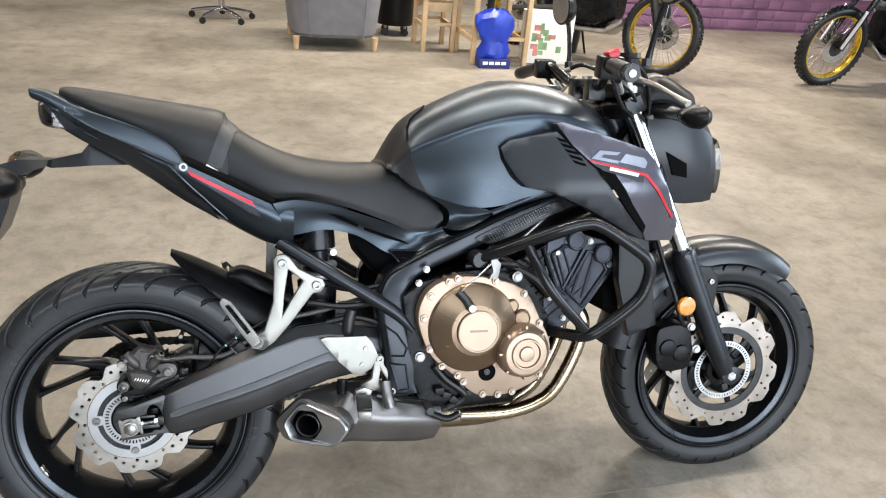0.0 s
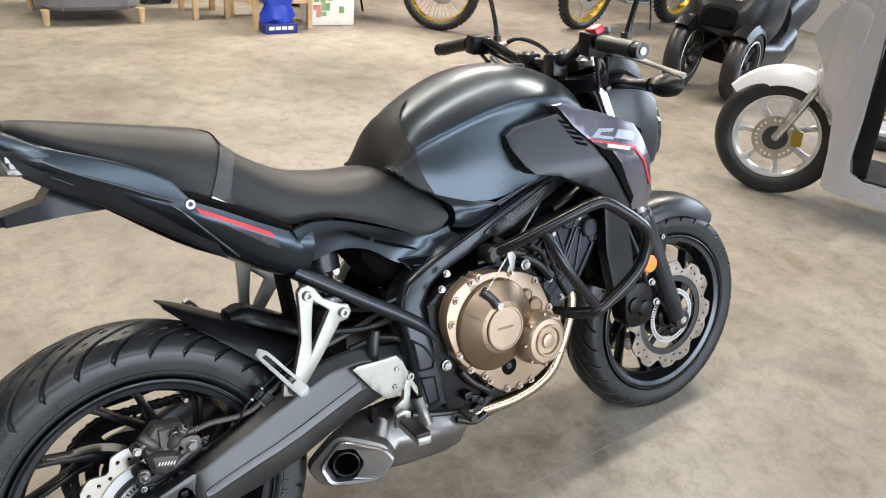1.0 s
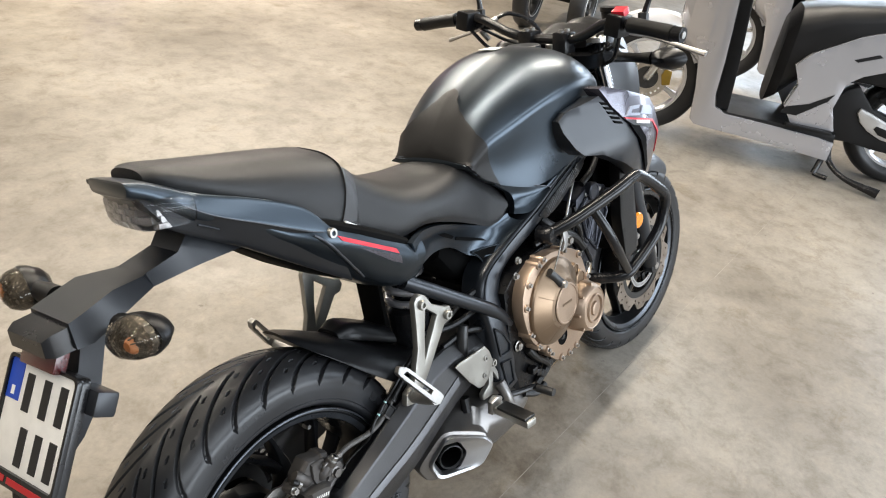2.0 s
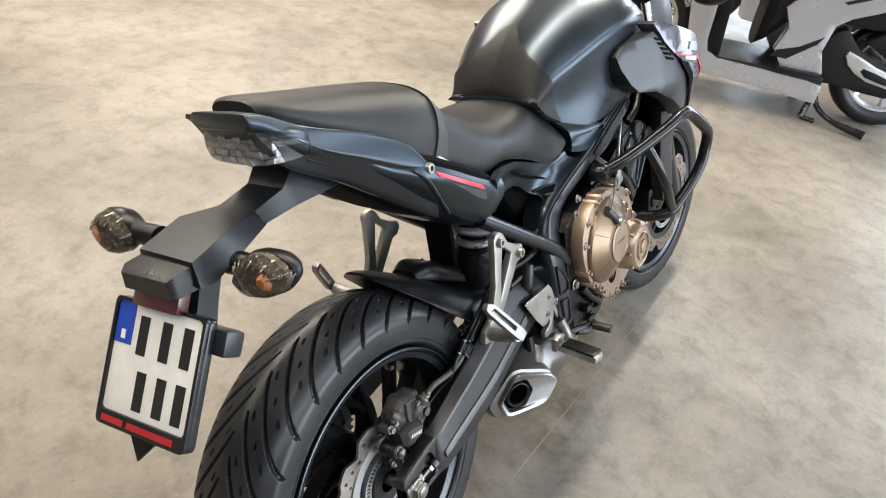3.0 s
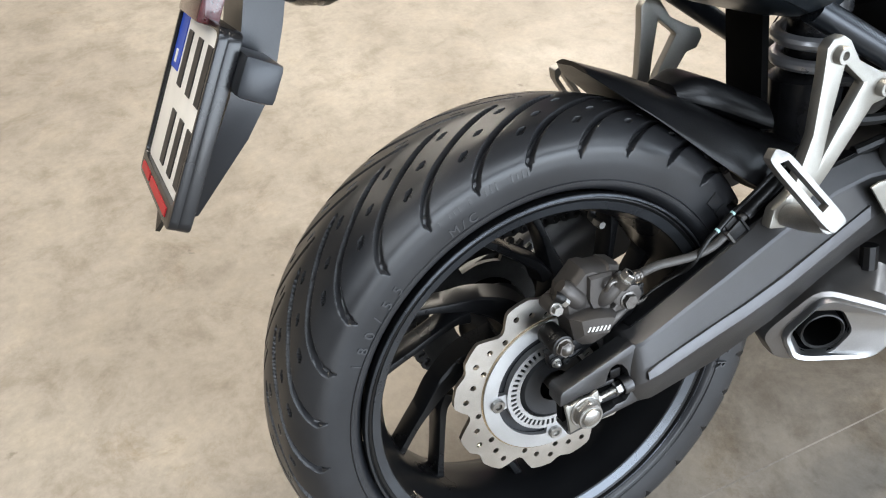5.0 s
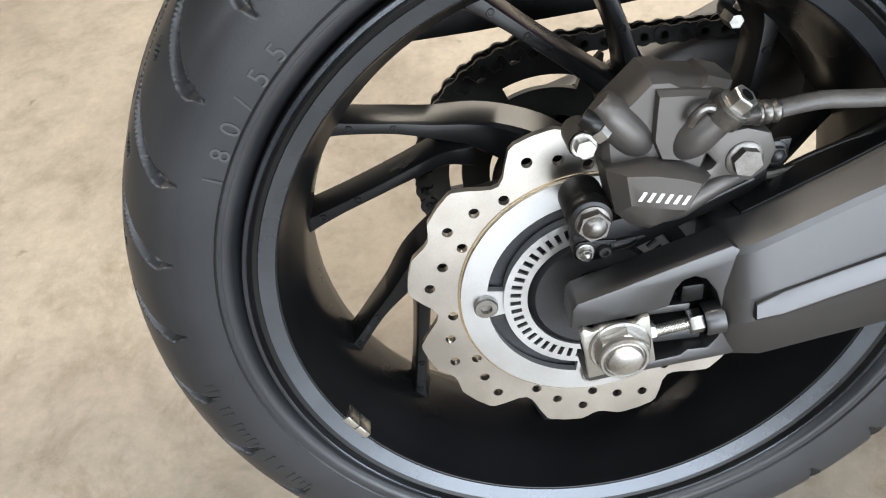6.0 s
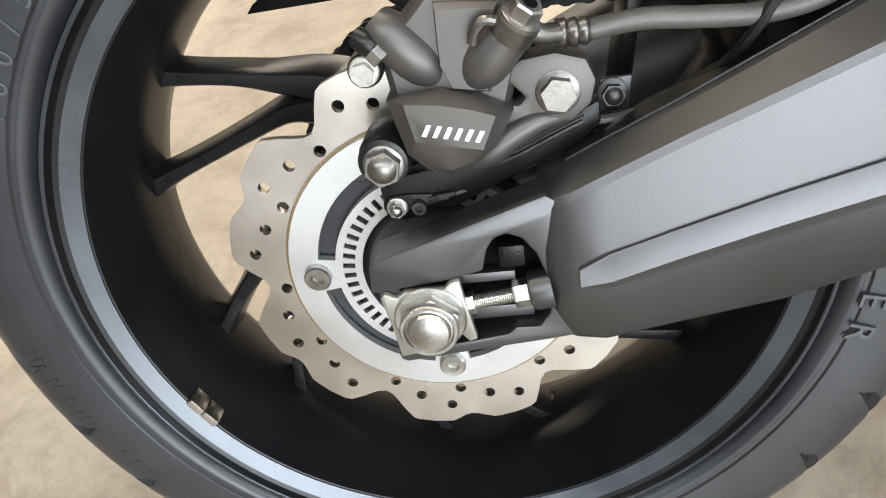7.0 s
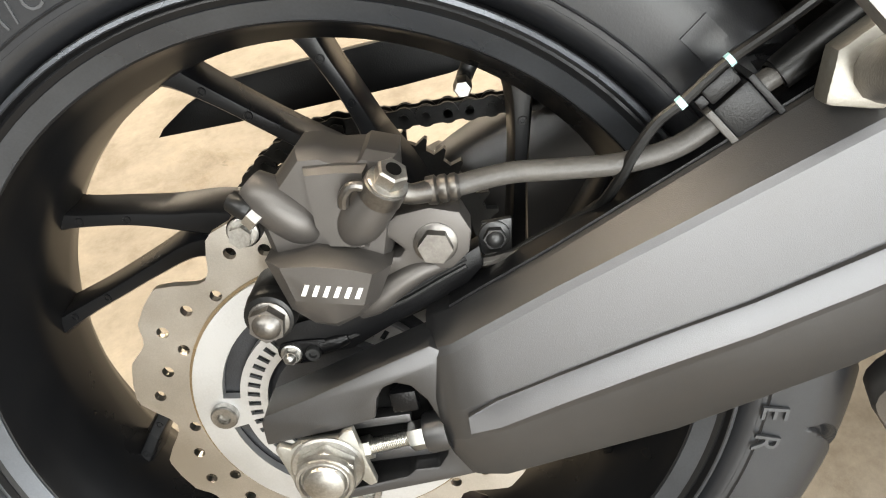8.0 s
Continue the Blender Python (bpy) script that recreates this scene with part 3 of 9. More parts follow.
WAVE = [(0, 0.105), (2.5, 0.1062), (5, 0.110), (8, 0.116), (11.5, 0.1228), (13, 0.1237), (18, 0.1240), (24, 0.1236), (26, 0.1215), (28, 0.1190), (30, 0.1180), (32, 0.1187), (34.5, 0.1210), (37, 0.1236), (39, 0.1240), (44, 0.1242), (49, 0.1237), (51, 0.1220), (54, 0.1150), (57, 0.1080)]
HOLES = [(2, 0.0950), (13, 0.1025), (24, 0.1093), (28, 0.0955), (38.3, 0.1030), (48, 0.1092)]


def wavy_disc(name, R, r_in, start, y0, y1, parent, label, mat=DISC_M):
    """A brake disc with deep and shallow scallops by turns and diagonal rows of drilled holes, six times round."""
    k = R / 0.124
    outer, holes = [], [ring2d(0, 0, r_in, 72)]
    for turn in range(0, 360, 60):
        for a, r in WAVE:
            q = radians(start + turn + a)
            outer.append((r * k * math.cos(q), r * k * math.sin(q)))
        for a, r in HOLES:
            q = radians(start + turn + a)
            r = r_in + (r - 0.0875) * k if k > 1.1 else r
            holes.append(ring2d(r * math.cos(q), r * math.sin(q), 0.0036, 12))
    return part(name, plate(outer, y0, y1, holes), mat, parent, label, sharp=30, bevel=0.0)


def slotted_ring(name, R, r, slots, size, y0, y1, mat, parent, label):
    """A flat ring with small square slots, read by the wheel speed sensor."""
    holes = [ring2d(0, 0, r, 72)]
    mid = (R + r) / 2
    for k in range(slots):
        a = 2 * math.pi * k / slots
        d, e = Vector((math.cos(a), math.sin(a))), Vector((-math.sin(a), math.cos(a)))
        c = d * mid
        holes.append([tuple(c + d * (size[0] * sx) + e * (size[1] * sz)) for sx, sz in ((-1, -1), (1, -1), (1, 1), (-1, 1))])
    return part(name, plate(ring2d(0, 0, R, 90), y0, y1, holes), mat, parent, label, sharp=30)


def carrier(parent, R, r, bolts, y0, y1, slot=(0.060, 0.071)):
    """The bright ring that carries the disc, with long curved slots and its bolts."""
    holes = [ring2d(0, 0, r, 60)]
    step = 360 / bolts
    for k in range(bolts):
        a0, a1 = k * step + 9 + 180, (k + 1) * step - 9 + 180
        arc = [math.radians(a0 + (a1 - a0) * i / 14) for i in range(15)]
        holes.append([(slot[1] * math.cos(a), slot[1] * math.sin(a)) for a in arc] + [(slot[0] * math.cos(a), slot[0] * math.sin(a)) for a in reversed(arc)])
    ob = part("disc_carrier", plate(ring2d(0, 0, R, 90), y0, y1, holes), CARRIER, parent, "bright aluminium disc carrier", sharp=30)
    for k in range(bolts):
        a = math.radians(k * step + 180)
        socket_bolt("disc_bolt", (0.0720 * math.cos(a), y0, 0.0720 * math.sin(a)), 0.0082, 0.005, BOLT_M, parent)
    return ob


HUB_M = material("dark_cast_hub", (0.030, 0.031, 0.034), 0.42, 0.4, 0.2, 30, 900, 0.15)
# rear wheel
rear = wheel("rear_wheel", pose(0, -0.016, 0.315), 0.3150, 0.087, 0.070, 142.6, 30, 0.0074, (2300, 176), "rear wheel with black forked spokes and a wide tyre", 0.000, inset=0.008)
stem = part("valve_stem", tube([(0.1085, -0.004, 0.170), (0.0985, -0.008, 0.155), (0.0965, -0.018, 0.1525), (0.0960, -0.020, 0.1525)], [0.0050, 0.0048, 0.0045, 0.0045], 12), BLACK_BOLT, rear, "angled tyre valve")
part("valve_cap", lathe([(0, -0.034), (0.0044, -0.034), (0.0052, -0.032), (0.0052, -0.020), (0, -0.020)], (0.0960, 0, 0.1525), 6), BOLT_M, stem, "bright hexagonal valve cap")
brake = new("disc_assembly")
brake.parent = rear
brake.location = (-0.001, 0.010, -0.006)
wavy_disc("brake_disc", 0.1240, 0.0885, 123, -0.0825, -0.0775, brake, "scalloped and drilled steel brake disc")
part("disc_seam", lathe([(0.0870, -0.0832), (0.0905, -0.0832), (0.0905, -0.0822), (0.0870, -0.0822)], (0, 0, 0), 90, closed=True), HEADER_M, brake, "tan seam round the disc carrier")
carrier(brake, 0.0885, 0.0575, 4, -0.0850, -0.0795)
slotted_ring("sensor_ring", 0.0600, 0.0440, 50, (0.0036, 0.0016), -0.0875, -0.0855, CARRIER, brake, "thin slotted steel sensor ring")
part("disc_flange", lathe([(0.030, -0.062), (0.080, -0.058), (0.080, -0.068), (0.046, -0.068), (0.040, -0.080), (0.020, -0.080)], (0, 0, -0.005), 60), HUB_M, rear, "dark cast hub flange")
bm = box((-0.0062, -0.010, -0.003), (0.0062, 0.004, 0.003), m=Matrix.Rotation(radians(-212.6), 4, "Y") @ pose(0.2070, -0.066, 0, 0, 90, 0))
box((-0.0062, -0.010, -0.003), (0.0062, 0.004, 0.003), bm=bm, m=Matrix.Rotation(radians(-209.0), 4, "Y") @ pose(0.2070, -0.066, 0, 0, 90, 0))
part("balance_weight", bm, STEEL, rear, "small stick-on balance weights", bevel=0.001)
for a in (123, 195, 267, 339, 51):
    hex_bolt("hub_bolt", (0.0665 * math.cos(radians(a)), -0.067, 0.0665 * math.sin(radians(a))), 0.0050, 0.005, BLACK_BOLT, rear)
# moulded marks on the sidewall
random.seed(11)
side_line = (0.2705, -0.0866)
for start, count in ((188, 22), (238, 14), (20, 16), (95, 18)):
    bm = bmesh.new()
    for k in range(count):
        if random.random() < 0.2:
            continue
        a = radians(start + k * 1.25)
        m = Matrix.Rotation(-a, 4, "Y") @ Matrix.Translation((side_line[0], side_line[1], 0)) @ Matrix.Rotation(radians(4), 4, "Z")
        h = random.choice((0.0045, 0.0045, 0.003))
        box((-h, -0.0002, -0.0012), (h, 0.0012, 0.0009), bm=bm, m=m)
    part("sidewall_pattern", bm, RUBBER, rear, "raised bars moulded in the sidewall")["kind"] = "stuff"
for start, count in ((22, 5), (255, 3)):
    bm = bmesh.new()
    for k in range(count):
        m = Matrix.Rotation(-radians(start + 4.4 * k), 4, "Y") @ Matrix.Translation((0.2690, -0.0872, 0)) @ Matrix.Rotation(radians(2), 4, "Z")
        box((-0.0075, -0.0002, -0.0075), (0.0075, 0.0012, 0.0075), bm=bm, m=m)
    part("sidewall_pattern", bm, RUBBER, rear, "large flat bars moulded in the sidewall")["kind"] = "stuff"
# size lettering, read clockwise with the tops of the letters outwards
def letter(ch, size, depth):
    """A raised letter as a mesh in x and y, centred, standing up along z."""
    cu = bpy.data.curves.new("letter", "FONT")
    cu.body, cu.size, cu.extrude, cu.align_x, cu.resolution_u = ch, size, depth, "CENTER", 3
    ob = bpy.data.objects.new("letter", cu)
    me = bpy.data.meshes.new_from_object(ob)
    bpy.data.objects.remove(ob)
    bpy.data.curves.remove(cu)
    return me


bm = bmesh.new()
turned = Matrix(((0, 1, 0, 0), (0, 0, -1, 0), (-1, 0, 0, 0), (0, 0, 0, 1)))
words = [("180/55", 152.4, 4.0, 0.0165, 0.2520), ("M/C", 114.6, 2.5, 0.0145, 0.2530), ("ER", -11.2, 5.0, 0.0215, 0.2490)]
for ch, ang, size, r in [(c, a0 - k * step, size, r) for word, a0, step, size, r in words for k, c in enumerate(word)]:
    me = letter(ch, size, 0.0010)
    me.transform(Matrix.Rotation(-radians(ang), 4, "Y") @ Matrix.Translation((r, -0.0848 if ch not in "ER" else -0.0864, 0)) @ Matrix.Rotation(radians(-7 if ch not in "ER" else -3), 4, "Z") @ turned @ Matrix.Translation((0, -0.36 * size, 0)))
    bm.from_mesh(me)
    bpy.data.meshes.remove(me)
part("sidewall_lettering", bm, material("scuffed_sidewall_letters", (0.045, 0.046, 0.049), 0.5, 0, 0.25, 30, 900, 0.05), rear, "raised size lettering moulded in the sidewall")["kind"] = "stuff"
for r, y in ((0.2412, -0.0822),):
    part("sidewall_ridge", lathe([(r - 0.0008, y + 0.0008), (r, y - 0.0010), (r + 0.0008, y + 0.0004)], (0, 0, 0), 120), RUBBER, rear)
part("sidewall_ridge", lathe([(0.2440, -0.0838), (0.2448, -0.0850), (0.2456, -0.0842)], (0, 0, 0), 120), RUBBER, rear)
# sprocket and chain on the far side
teeth = []
for k in range(42):
    for f, r in ((0.0, 0.099), (0.25, 0.099), (0.45, 0.107), (0.6, 0.107), (0.8, 0.099)):
        a = 2 * math.pi * (k + f) / 42
        teeth.append((r * math.cos(a), r * math.sin(a)))
slots = []
for k in range(5):
    mid = radians(93 + 72 * k)
    arc = [mid + radians(d) for d in range(-23, 24, 4)]
    slots.append([(0.0845 * math.cos(a), 0.0845 * math.sin(a)) for a in arc] + [(0.0735 * math.cos(a), 0.0735 * math.sin(a)) for a in reversed(arc)])
part("sprocket", plate(teeth, 0.092, 0.099, [ring2d(0, 0, 0.05, 40)] + slots), BLACK_BOLT, rear, "toothed rear sprocket with curved slots")


def chain_links():
    """Roller chain round the rear sprocket and forward to the gearbox: wide outer and narrow inner links by turns."""
    pitch, pts = 0.0158, []
    for k in range(22):
        a = 96 + k * 8.4
        pts.append((0.1065 * math.cos(radians(a)), 0.315 + 0.1065 * math.sin(radians(a)), -(a + 90)))
    for k in range(36):
        pts.append((0.008 + k * pitch, 0.4205 - 0.0003 * k, 0))
        pts.append((0.008 + k * pitch, 0.2095 + 0.0025 * k, -9))
    half = [(pitch / 2 + 0.0080 * math.cos(radians(a)), 0.0080 * math.sin(radians(a))) for a in range(-125, 126, 25)]
    lobes = half + [(-x, -z) for x, z in half]
    kinds = []
    for ys in ((0.0865, 0.1015), (0.0889, 0.0991)):
        one = bmesh.new()
        for y in ys:
            plate(lobes, y, y + 0.0021, bm=one)
        for x in (-pitch / 2, pitch / 2):
            lathe([(0, 0.084), (0.0034, 0.084), (0.0034, 0.106), (0, 0.106)], (x, 0, 0), 8, bm=one)
        kinds.append(one)
    chain = new("chain")
    chain.parent = bike
    chain["label"] = "oily black roller chain"
    first = [part("chain_link", one, BLACK_BOLT, chain) for one in kinds]
    for i, (x, z, turn) in enumerate(pts):
        n = i if i < 22 else (i - 22) // 2
        link = first[i] if i < 2 else new("chain_link", first[n % 2].data)
        link.parent = chain
        link.matrix_basis = pose(x, -0.008, z, 0, turn, 0)


chain_links()

# front wheel, steered a little to the right about the steering head
STEER = -6.0
HEAD_X, HEAD_Z, RAKE = 1.155, 0.93, 25.5
AXIS = Vector((-math.sin(radians(RAKE)), 0, math.cos(radians(RAKE))))
STEERING = Matrix.Translation((HEAD_X, 0, HEAD_Z)) @ Matrix.Rotation(radians(STEER), 4, AXIS) @ Matrix.Translation((-HEAD_X, 0, -HEAD_Z))
front = wheel("front_wheel", STEERING @ pose(1.452, 0, 0.303), 0.302, 0.061, 0.046, 25, 30, 0.0048, (1500, 100), "front wheel with black forked spokes and twin brake discs", rubber=FRONT_RUBBER)
for s, nm in ((-1, "near"), (1, "far")):
    wavy_disc("brake_disc", 0.160, 0.118, 12, s * 0.072, s * 0.076, front, "scalloped and drilled brown-tinged brake disc", BROWN_DISC)
    holes = [ring2d(0, 0, 0.100, 60)]
    part("disc_carrier", plate(ring2d(0, 0, 0.119, 80), s * 0.070, s * 0.074, holes), BLACK_BOLT, front, "black disc carrier ring")
    for k in range(6):
        a = k * math.pi / 3 + 0.2
        bm = plate([(0.045, -0.009), (0.112, -0.007), (0.112, 0.007), (0.045, 0.009)], s * 0.066, s * 0.072, m=Matrix.Rotation(a, 4, "Y"))
        part("disc_arm", bm, RIM, front, bevel=0.001)
slotted_ring("sensor_ring", 0.0800, 0.0660, 60, (0.0034, 0.0016), -0.0790, -0.0770, CARRIER, front, "thin slotted steel sensor ring")


def steered(ob):
    ob.matrix_basis = STEERING
    return ob


# ---- tank, seat, tail ----
COVER_M = material("matt_black_moulding", (0.0085, 0.008, 0.008), 0.44, 0, 0.2, 9, 1100, 0.15, spec=0.34)
STRAP_M = material("black_webbing", (0.026, 0.026, 0.028), 0.40, 0, 0.2, 30, 1500, 0.3)
tank = part("fuel_tank", loft([
    (0.532, [(0, 0.842), (0.04, 0.841), (0.070, 0.839), (0.090, 0.838), (0.098, 0.837), (0.104, 0.835), (0.110, 0.833), (0.112, 0.831)]),
    (0.552, [(0, 0.884), (0.045, 0.879), (0.082, 0.867), (0.103, 0.853), (0.107, 0.847), (0.108, 0.840), (0.104, 0.830), (0.102, 0.820)]),
    (0.585, [(0, 0.928), (0.055, 0.922), (0.098, 0.903), (0.120, 0.882), (0.125, 0.872), (0.124, 0.860), (0.114, 0.830), (0.110, 0.794)]),
    (0.640, [(0, 0.966), (0.065, 0.959), (0.114, 0.938), (0.143, 0.908), (0.149, 0.894), (0.145, 0.876), (0.128, 0.822), (0.124, 0.770)]),
    (0.720, [(0, 1.004), (0.075, 0.996), (0.130, 0.974), (0.167, 0.940), (0.175, 0.924), (0.170, 0.902), (0.153, 0.828), (0.150, 0.750)]),
    (0.800, [(0, 1.026), (0.080, 1.018), (0.140, 0.994), (0.181, 0.958), (0.189, 0.941), (0.186, 0.916), (0.172, 0.838), (0.162, 0.760)]),
    (0.880, [(0, 1.026), (0.080, 1.018), (0.140, 0.995), (0.182, 0.960), (0.190, 0.944), (0.187, 0.920), (0.175, 0.852), (0.170, 0.785)]),
    (0.960, [(0, 1.006), (0.075, 0.999), (0.128, 0.978), (0.164, 0.948), (0.172, 0.933), (0.170, 0.914), (0.160, 0.860), (0.154, 0.806)]),
    (1.030, [(0, 0.974), (0.062, 0.968), (0.104, 0.950), (0.130, 0.926), (0.136, 0.914), (0.136, 0.900), (0.132, 0.860), (0.128, 0.824)]),
    (1.068, [(0, 0.938), (0.045, 0.932), (0.074, 0.920), (0.092, 0.904), (0.097, 0.895), (0.098, 0.886), (0.098, 0.862), (0.098, 0.842)]),
]), PAINT, bike, "satin graphite fuel tank with sculpted knee hollows")
# moulded cover over the tank's rear end, rising to a horn on the middle line
TANK_SKIN = surface_of(tank)
def tank_floor(x):
    return float(np.interp(x, [0.532, 0.552, 0.585, 0.640, 0.720], [0.835, 0.826, 0.806, 0.780, 0.753]))


def horn_edge(a):
    return float(np.interp(abs(a), [0, 5, 10, 18, 30, 50, 68, 86, 98], [0.636, 0.628, 0.606, 0.590, 0.580, 0.573, 0.580, 0.602, 0.622]))


part("tank_rear_cover", wrap(TANK_SKIN, lambda a: 0.5335, horn_edge, tank_floor, range(-98, 99, 2), 10, 0.0060, 0.008), COVER_M, bike, "black moulded rear cover of the tank rising to a horn")
bm = plate([(0.795, -0.022), (0.845, -0.022), (0.845, 0.022), (0.795, 0.022)], 0, 0.0008)
bmesh.ops.transform(bm, matrix=pose(0, 0.012, 1.0275, -90, 0, 0) @ pose(0, 0, 0), verts=bm.verts)
part("sticker", bm, WHITE_FILM, bike, "small white sticker on the tank")
part("fuel_cap", lathe([(0, 0.006), (0.036, 0.006), (0.041, 0.003), (0.043, -0.006)], (0.93, 0, 1.016), 40, "z"), PAINT_DARK, bike, "flush round fuel cap")

part("seat", loft([
    (0.196, [(0, 0.934), (0.055, 0.932), (0.098, 0.918), (0.120, 0.885), (0.128, 0.840), (0.126, 0.815)]),
    (0.235, [(0, 0.905), (0.060, 0.903), (0.104, 0.890), (0.128, 0.860), (0.136, 0.820), (0.132, 0.795)]),
    (0.290, [(0, 0.874), (0.065, 0.872), (0.112, 0.858), (0.138, 0.830), (0.146, 0.795), (0.140, 0.774)]),
    (0.360, [(0, 0.850), (0.064, 0.848), (0.112, 0.836), (0.138, 0.814), (0.144, 0.788), (0.139, 0.776)]),
    (0.450, [(0, 0.838), (0.060, 0.836), (0.100, 0.826), (0.124, 0.801), (0.131, 0.768), (0.127, 0.750)]),
    (0.530, [(0, 0.838), (0.054, 0.835), (0.090, 0.822), (0.110, 0.789), (0.117, 0.740), (0.114, 0.719)]),
    (0.590, [(0, 0.820), (0.050, 0.815), (0.084, 0.799), (0.102, 0.762), (0.109, 0.714), (0.106, 0.694)]),
    (0.632, [(0, 0.790), (0.050, 0.785), (0.084, 0.773), (0.104, 0.744), (0.113, 0.710), (0.110, 0.697)]),
    (0.656, [(0, 0.760), (0.050, 0.757), (0.086, 0.751), (0.106, 0.738), (0.114, 0.722), (0.111, 0.715)]),
]), VINYL, bike, "smooth black rider's seat")
part("pillion_seat", loft([
    (-0.108, [(0, 0.986), (0.022, 0.985), (0.038, 0.981), (0.045, 0.975), (0.045, 0.968)]),
    (-0.085, [(0, 0.987), (0.035, 0.986), (0.058, 0.980), (0.068, 0.970), (0.066, 0.958)]),
    (-0.020, [(0, 0.979), (0.048, 0.974), (0.078, 0.960), (0.090, 0.943), (0.086, 0.926)]),
    (0.060, [(0, 0.967), (0.058, 0.961), (0.092, 0.942), (0.108, 0.916), (0.106, 0.890)]),
    (0.130, [(0, 0.957), (0.066, 0.950), (0.106, 0.928), (0.126, 0.892), (0.126, 0.846)]),
    (0.190, [(0, 0.947), (0.064, 0.940), (0.106, 0.919), (0.130, 0.880), (0.133, 0.822)]),
    (0.204, [(0, 0.935), (0.060, 0.932), (0.100, 0.918), (0.126, 0.880), (0.130, 0.812)]),
]), VINYL, bike, "black pillion seat with a stepped front edge")
SEAT_SKIN = surface_of(*[o for o in bike.children if o.name in ("seat", "pillion_seat")])
part("seat_strap", wrap(SEAT_SKIN, lambda a: float(np.interp(abs(a), [0, 45, 100], [0.200, 0.198, 0.150])), lambda a: float(np.interp(abs(a), [0, 45, 100], [0.226, 0.225, 0.182])), lambda x: 0.83, range(-88, 89, 4), 4, 0.0035, 0.007), STRAP_M, bike, "black grab strap across the seat", sharp=50)

def tail_set(bm):
    """The tail's end sits a little askew: shifted, turned and tipped more and more towards its tip."""
    for v in bm.verts:
        k = max(0.0, min(1.0, (0.08 - v.co.x) / 0.2))
        v.co.y -= 0.012 * k
        v.co.x, v.co.z = v.co.x + 0.13 * v.co.y * k, v.co.z - 0.07 * v.co.y * k
    return bm


for s in (-1, 1):
    part("strap_tab", skin([(0.158, 0.836), (0.164, 0.843), (0.186, 0.829), (0.183, 0.823)], lambda x, z, s=s: s * 0.1435, 0.004), WHITE_FILM, bike, "small white tab at the foot of the strap")
cowl = part("tail_cowl", tail_set(loft([
    (-0.142, [(0, 0.976), (0.056, 0.9755), (0.065, 0.973), (0.067, 0.967), (0.062, 0.961), (0.040, 0.959)]),
    (-0.138, [(0, 0.978), (0.058, 0.9775), (0.070, 0.974), (0.073, 0.966), (0.066, 0.957), (0.040, 0.954)]),
    (-0.110, [(0, 0.972), (0.062, 0.970), (0.074, 0.964), (0.078, 0.953), (0.070, 0.944), (0.040, 0.940)]),
    (-0.060, [(0, 0.948), (0.065, 0.946), (0.080, 0.938), (0.084, 0.918), (0.070, 0.905), (0.042, 0.898)]),
    (0.000, [(0, 0.918), (0.075, 0.916), (0.092, 0.906), (0.098, 0.888), (0.080, 0.866), (0.048, 0.858)]),
    (0.060, [(0, 0.880), (0.090, 0.878), (0.112, 0.868), (0.122, 0.848), (0.094, 0.830), (0.052, 0.822)]),
    (0.120, [(0, 0.840), (0.105, 0.843), (0.138, 0.846), (0.152, 0.818), (0.108, 0.785), (0.055, 0.772)]),
    (0.200, [(0, 0.800), (0.120, 0.800), (0.146, 0.806), (0.158, 0.780), (0.114, 0.728), (0.055, 0.715)]),
    (0.280, [(0, 0.770), (0.125, 0.768), (0.150, 0.768), (0.158, 0.738), (0.118, 0.684), (0.055, 0.672)]),
    (0.330, [(0, 0.765), (0.125, 0.760), (0.150, 0.755), (0.156, 0.725), (0.116, 0.676), (0.055, 0.668)]),
], 5, 5)), PAINT, bike, "satin graphite tail cowl ending in a blunt visor")
# upper trim of the tail with a crisp lower edge, and the hollow flank beneath it
TRIM_TOP = ((-0.149, 0.076, 0.980), (-0.120, 0.081, 0.970), (-0.085, 0.086, 0.957), (-0.045, 0.094, 0.940), (0.028, 0.114, 0.915), (0.090, 0.134, 0.885), (0.124, 0.149, 0.846))
TRIM_LOW = ((-0.146, 0.083, 0.972), (-0.127, 0.090, 0.960), (-0.086, 0.097, 0.936), (-0.044, 0.108, 0.910), (0.022, 0.125, 0.880), (0.085, 0.143, 0.851), (0.123, 0.152, 0.838))
FLANK_LOW = ((-0.096, 0.078, 0.902), (-0.068, 0.078, 0.884), (-0.034, 0.081, 0.865), (0.005, 0.086, 0.844), (0.060, 0.096, 0.808), (0.130, 0.108, 0.762), (0.185, 0.115, 0.727))


def between(a, b, f, out, s):
    """Points a share f of the way from row a to row b, moved outwards, on side s."""
    row = []
    for p, q in zip(a, b):
        x, y, z = (u + (v - u) * f for u, v in zip(p, q))
        k = max(0.0, min(1.0, (0.08 - x) / 0.2)) if s > 0 else 0.0
        row.append(Vector((x + 0.018 * k, s * (y + out - 0.024 * k), z - 0.010 * k)))
    return row


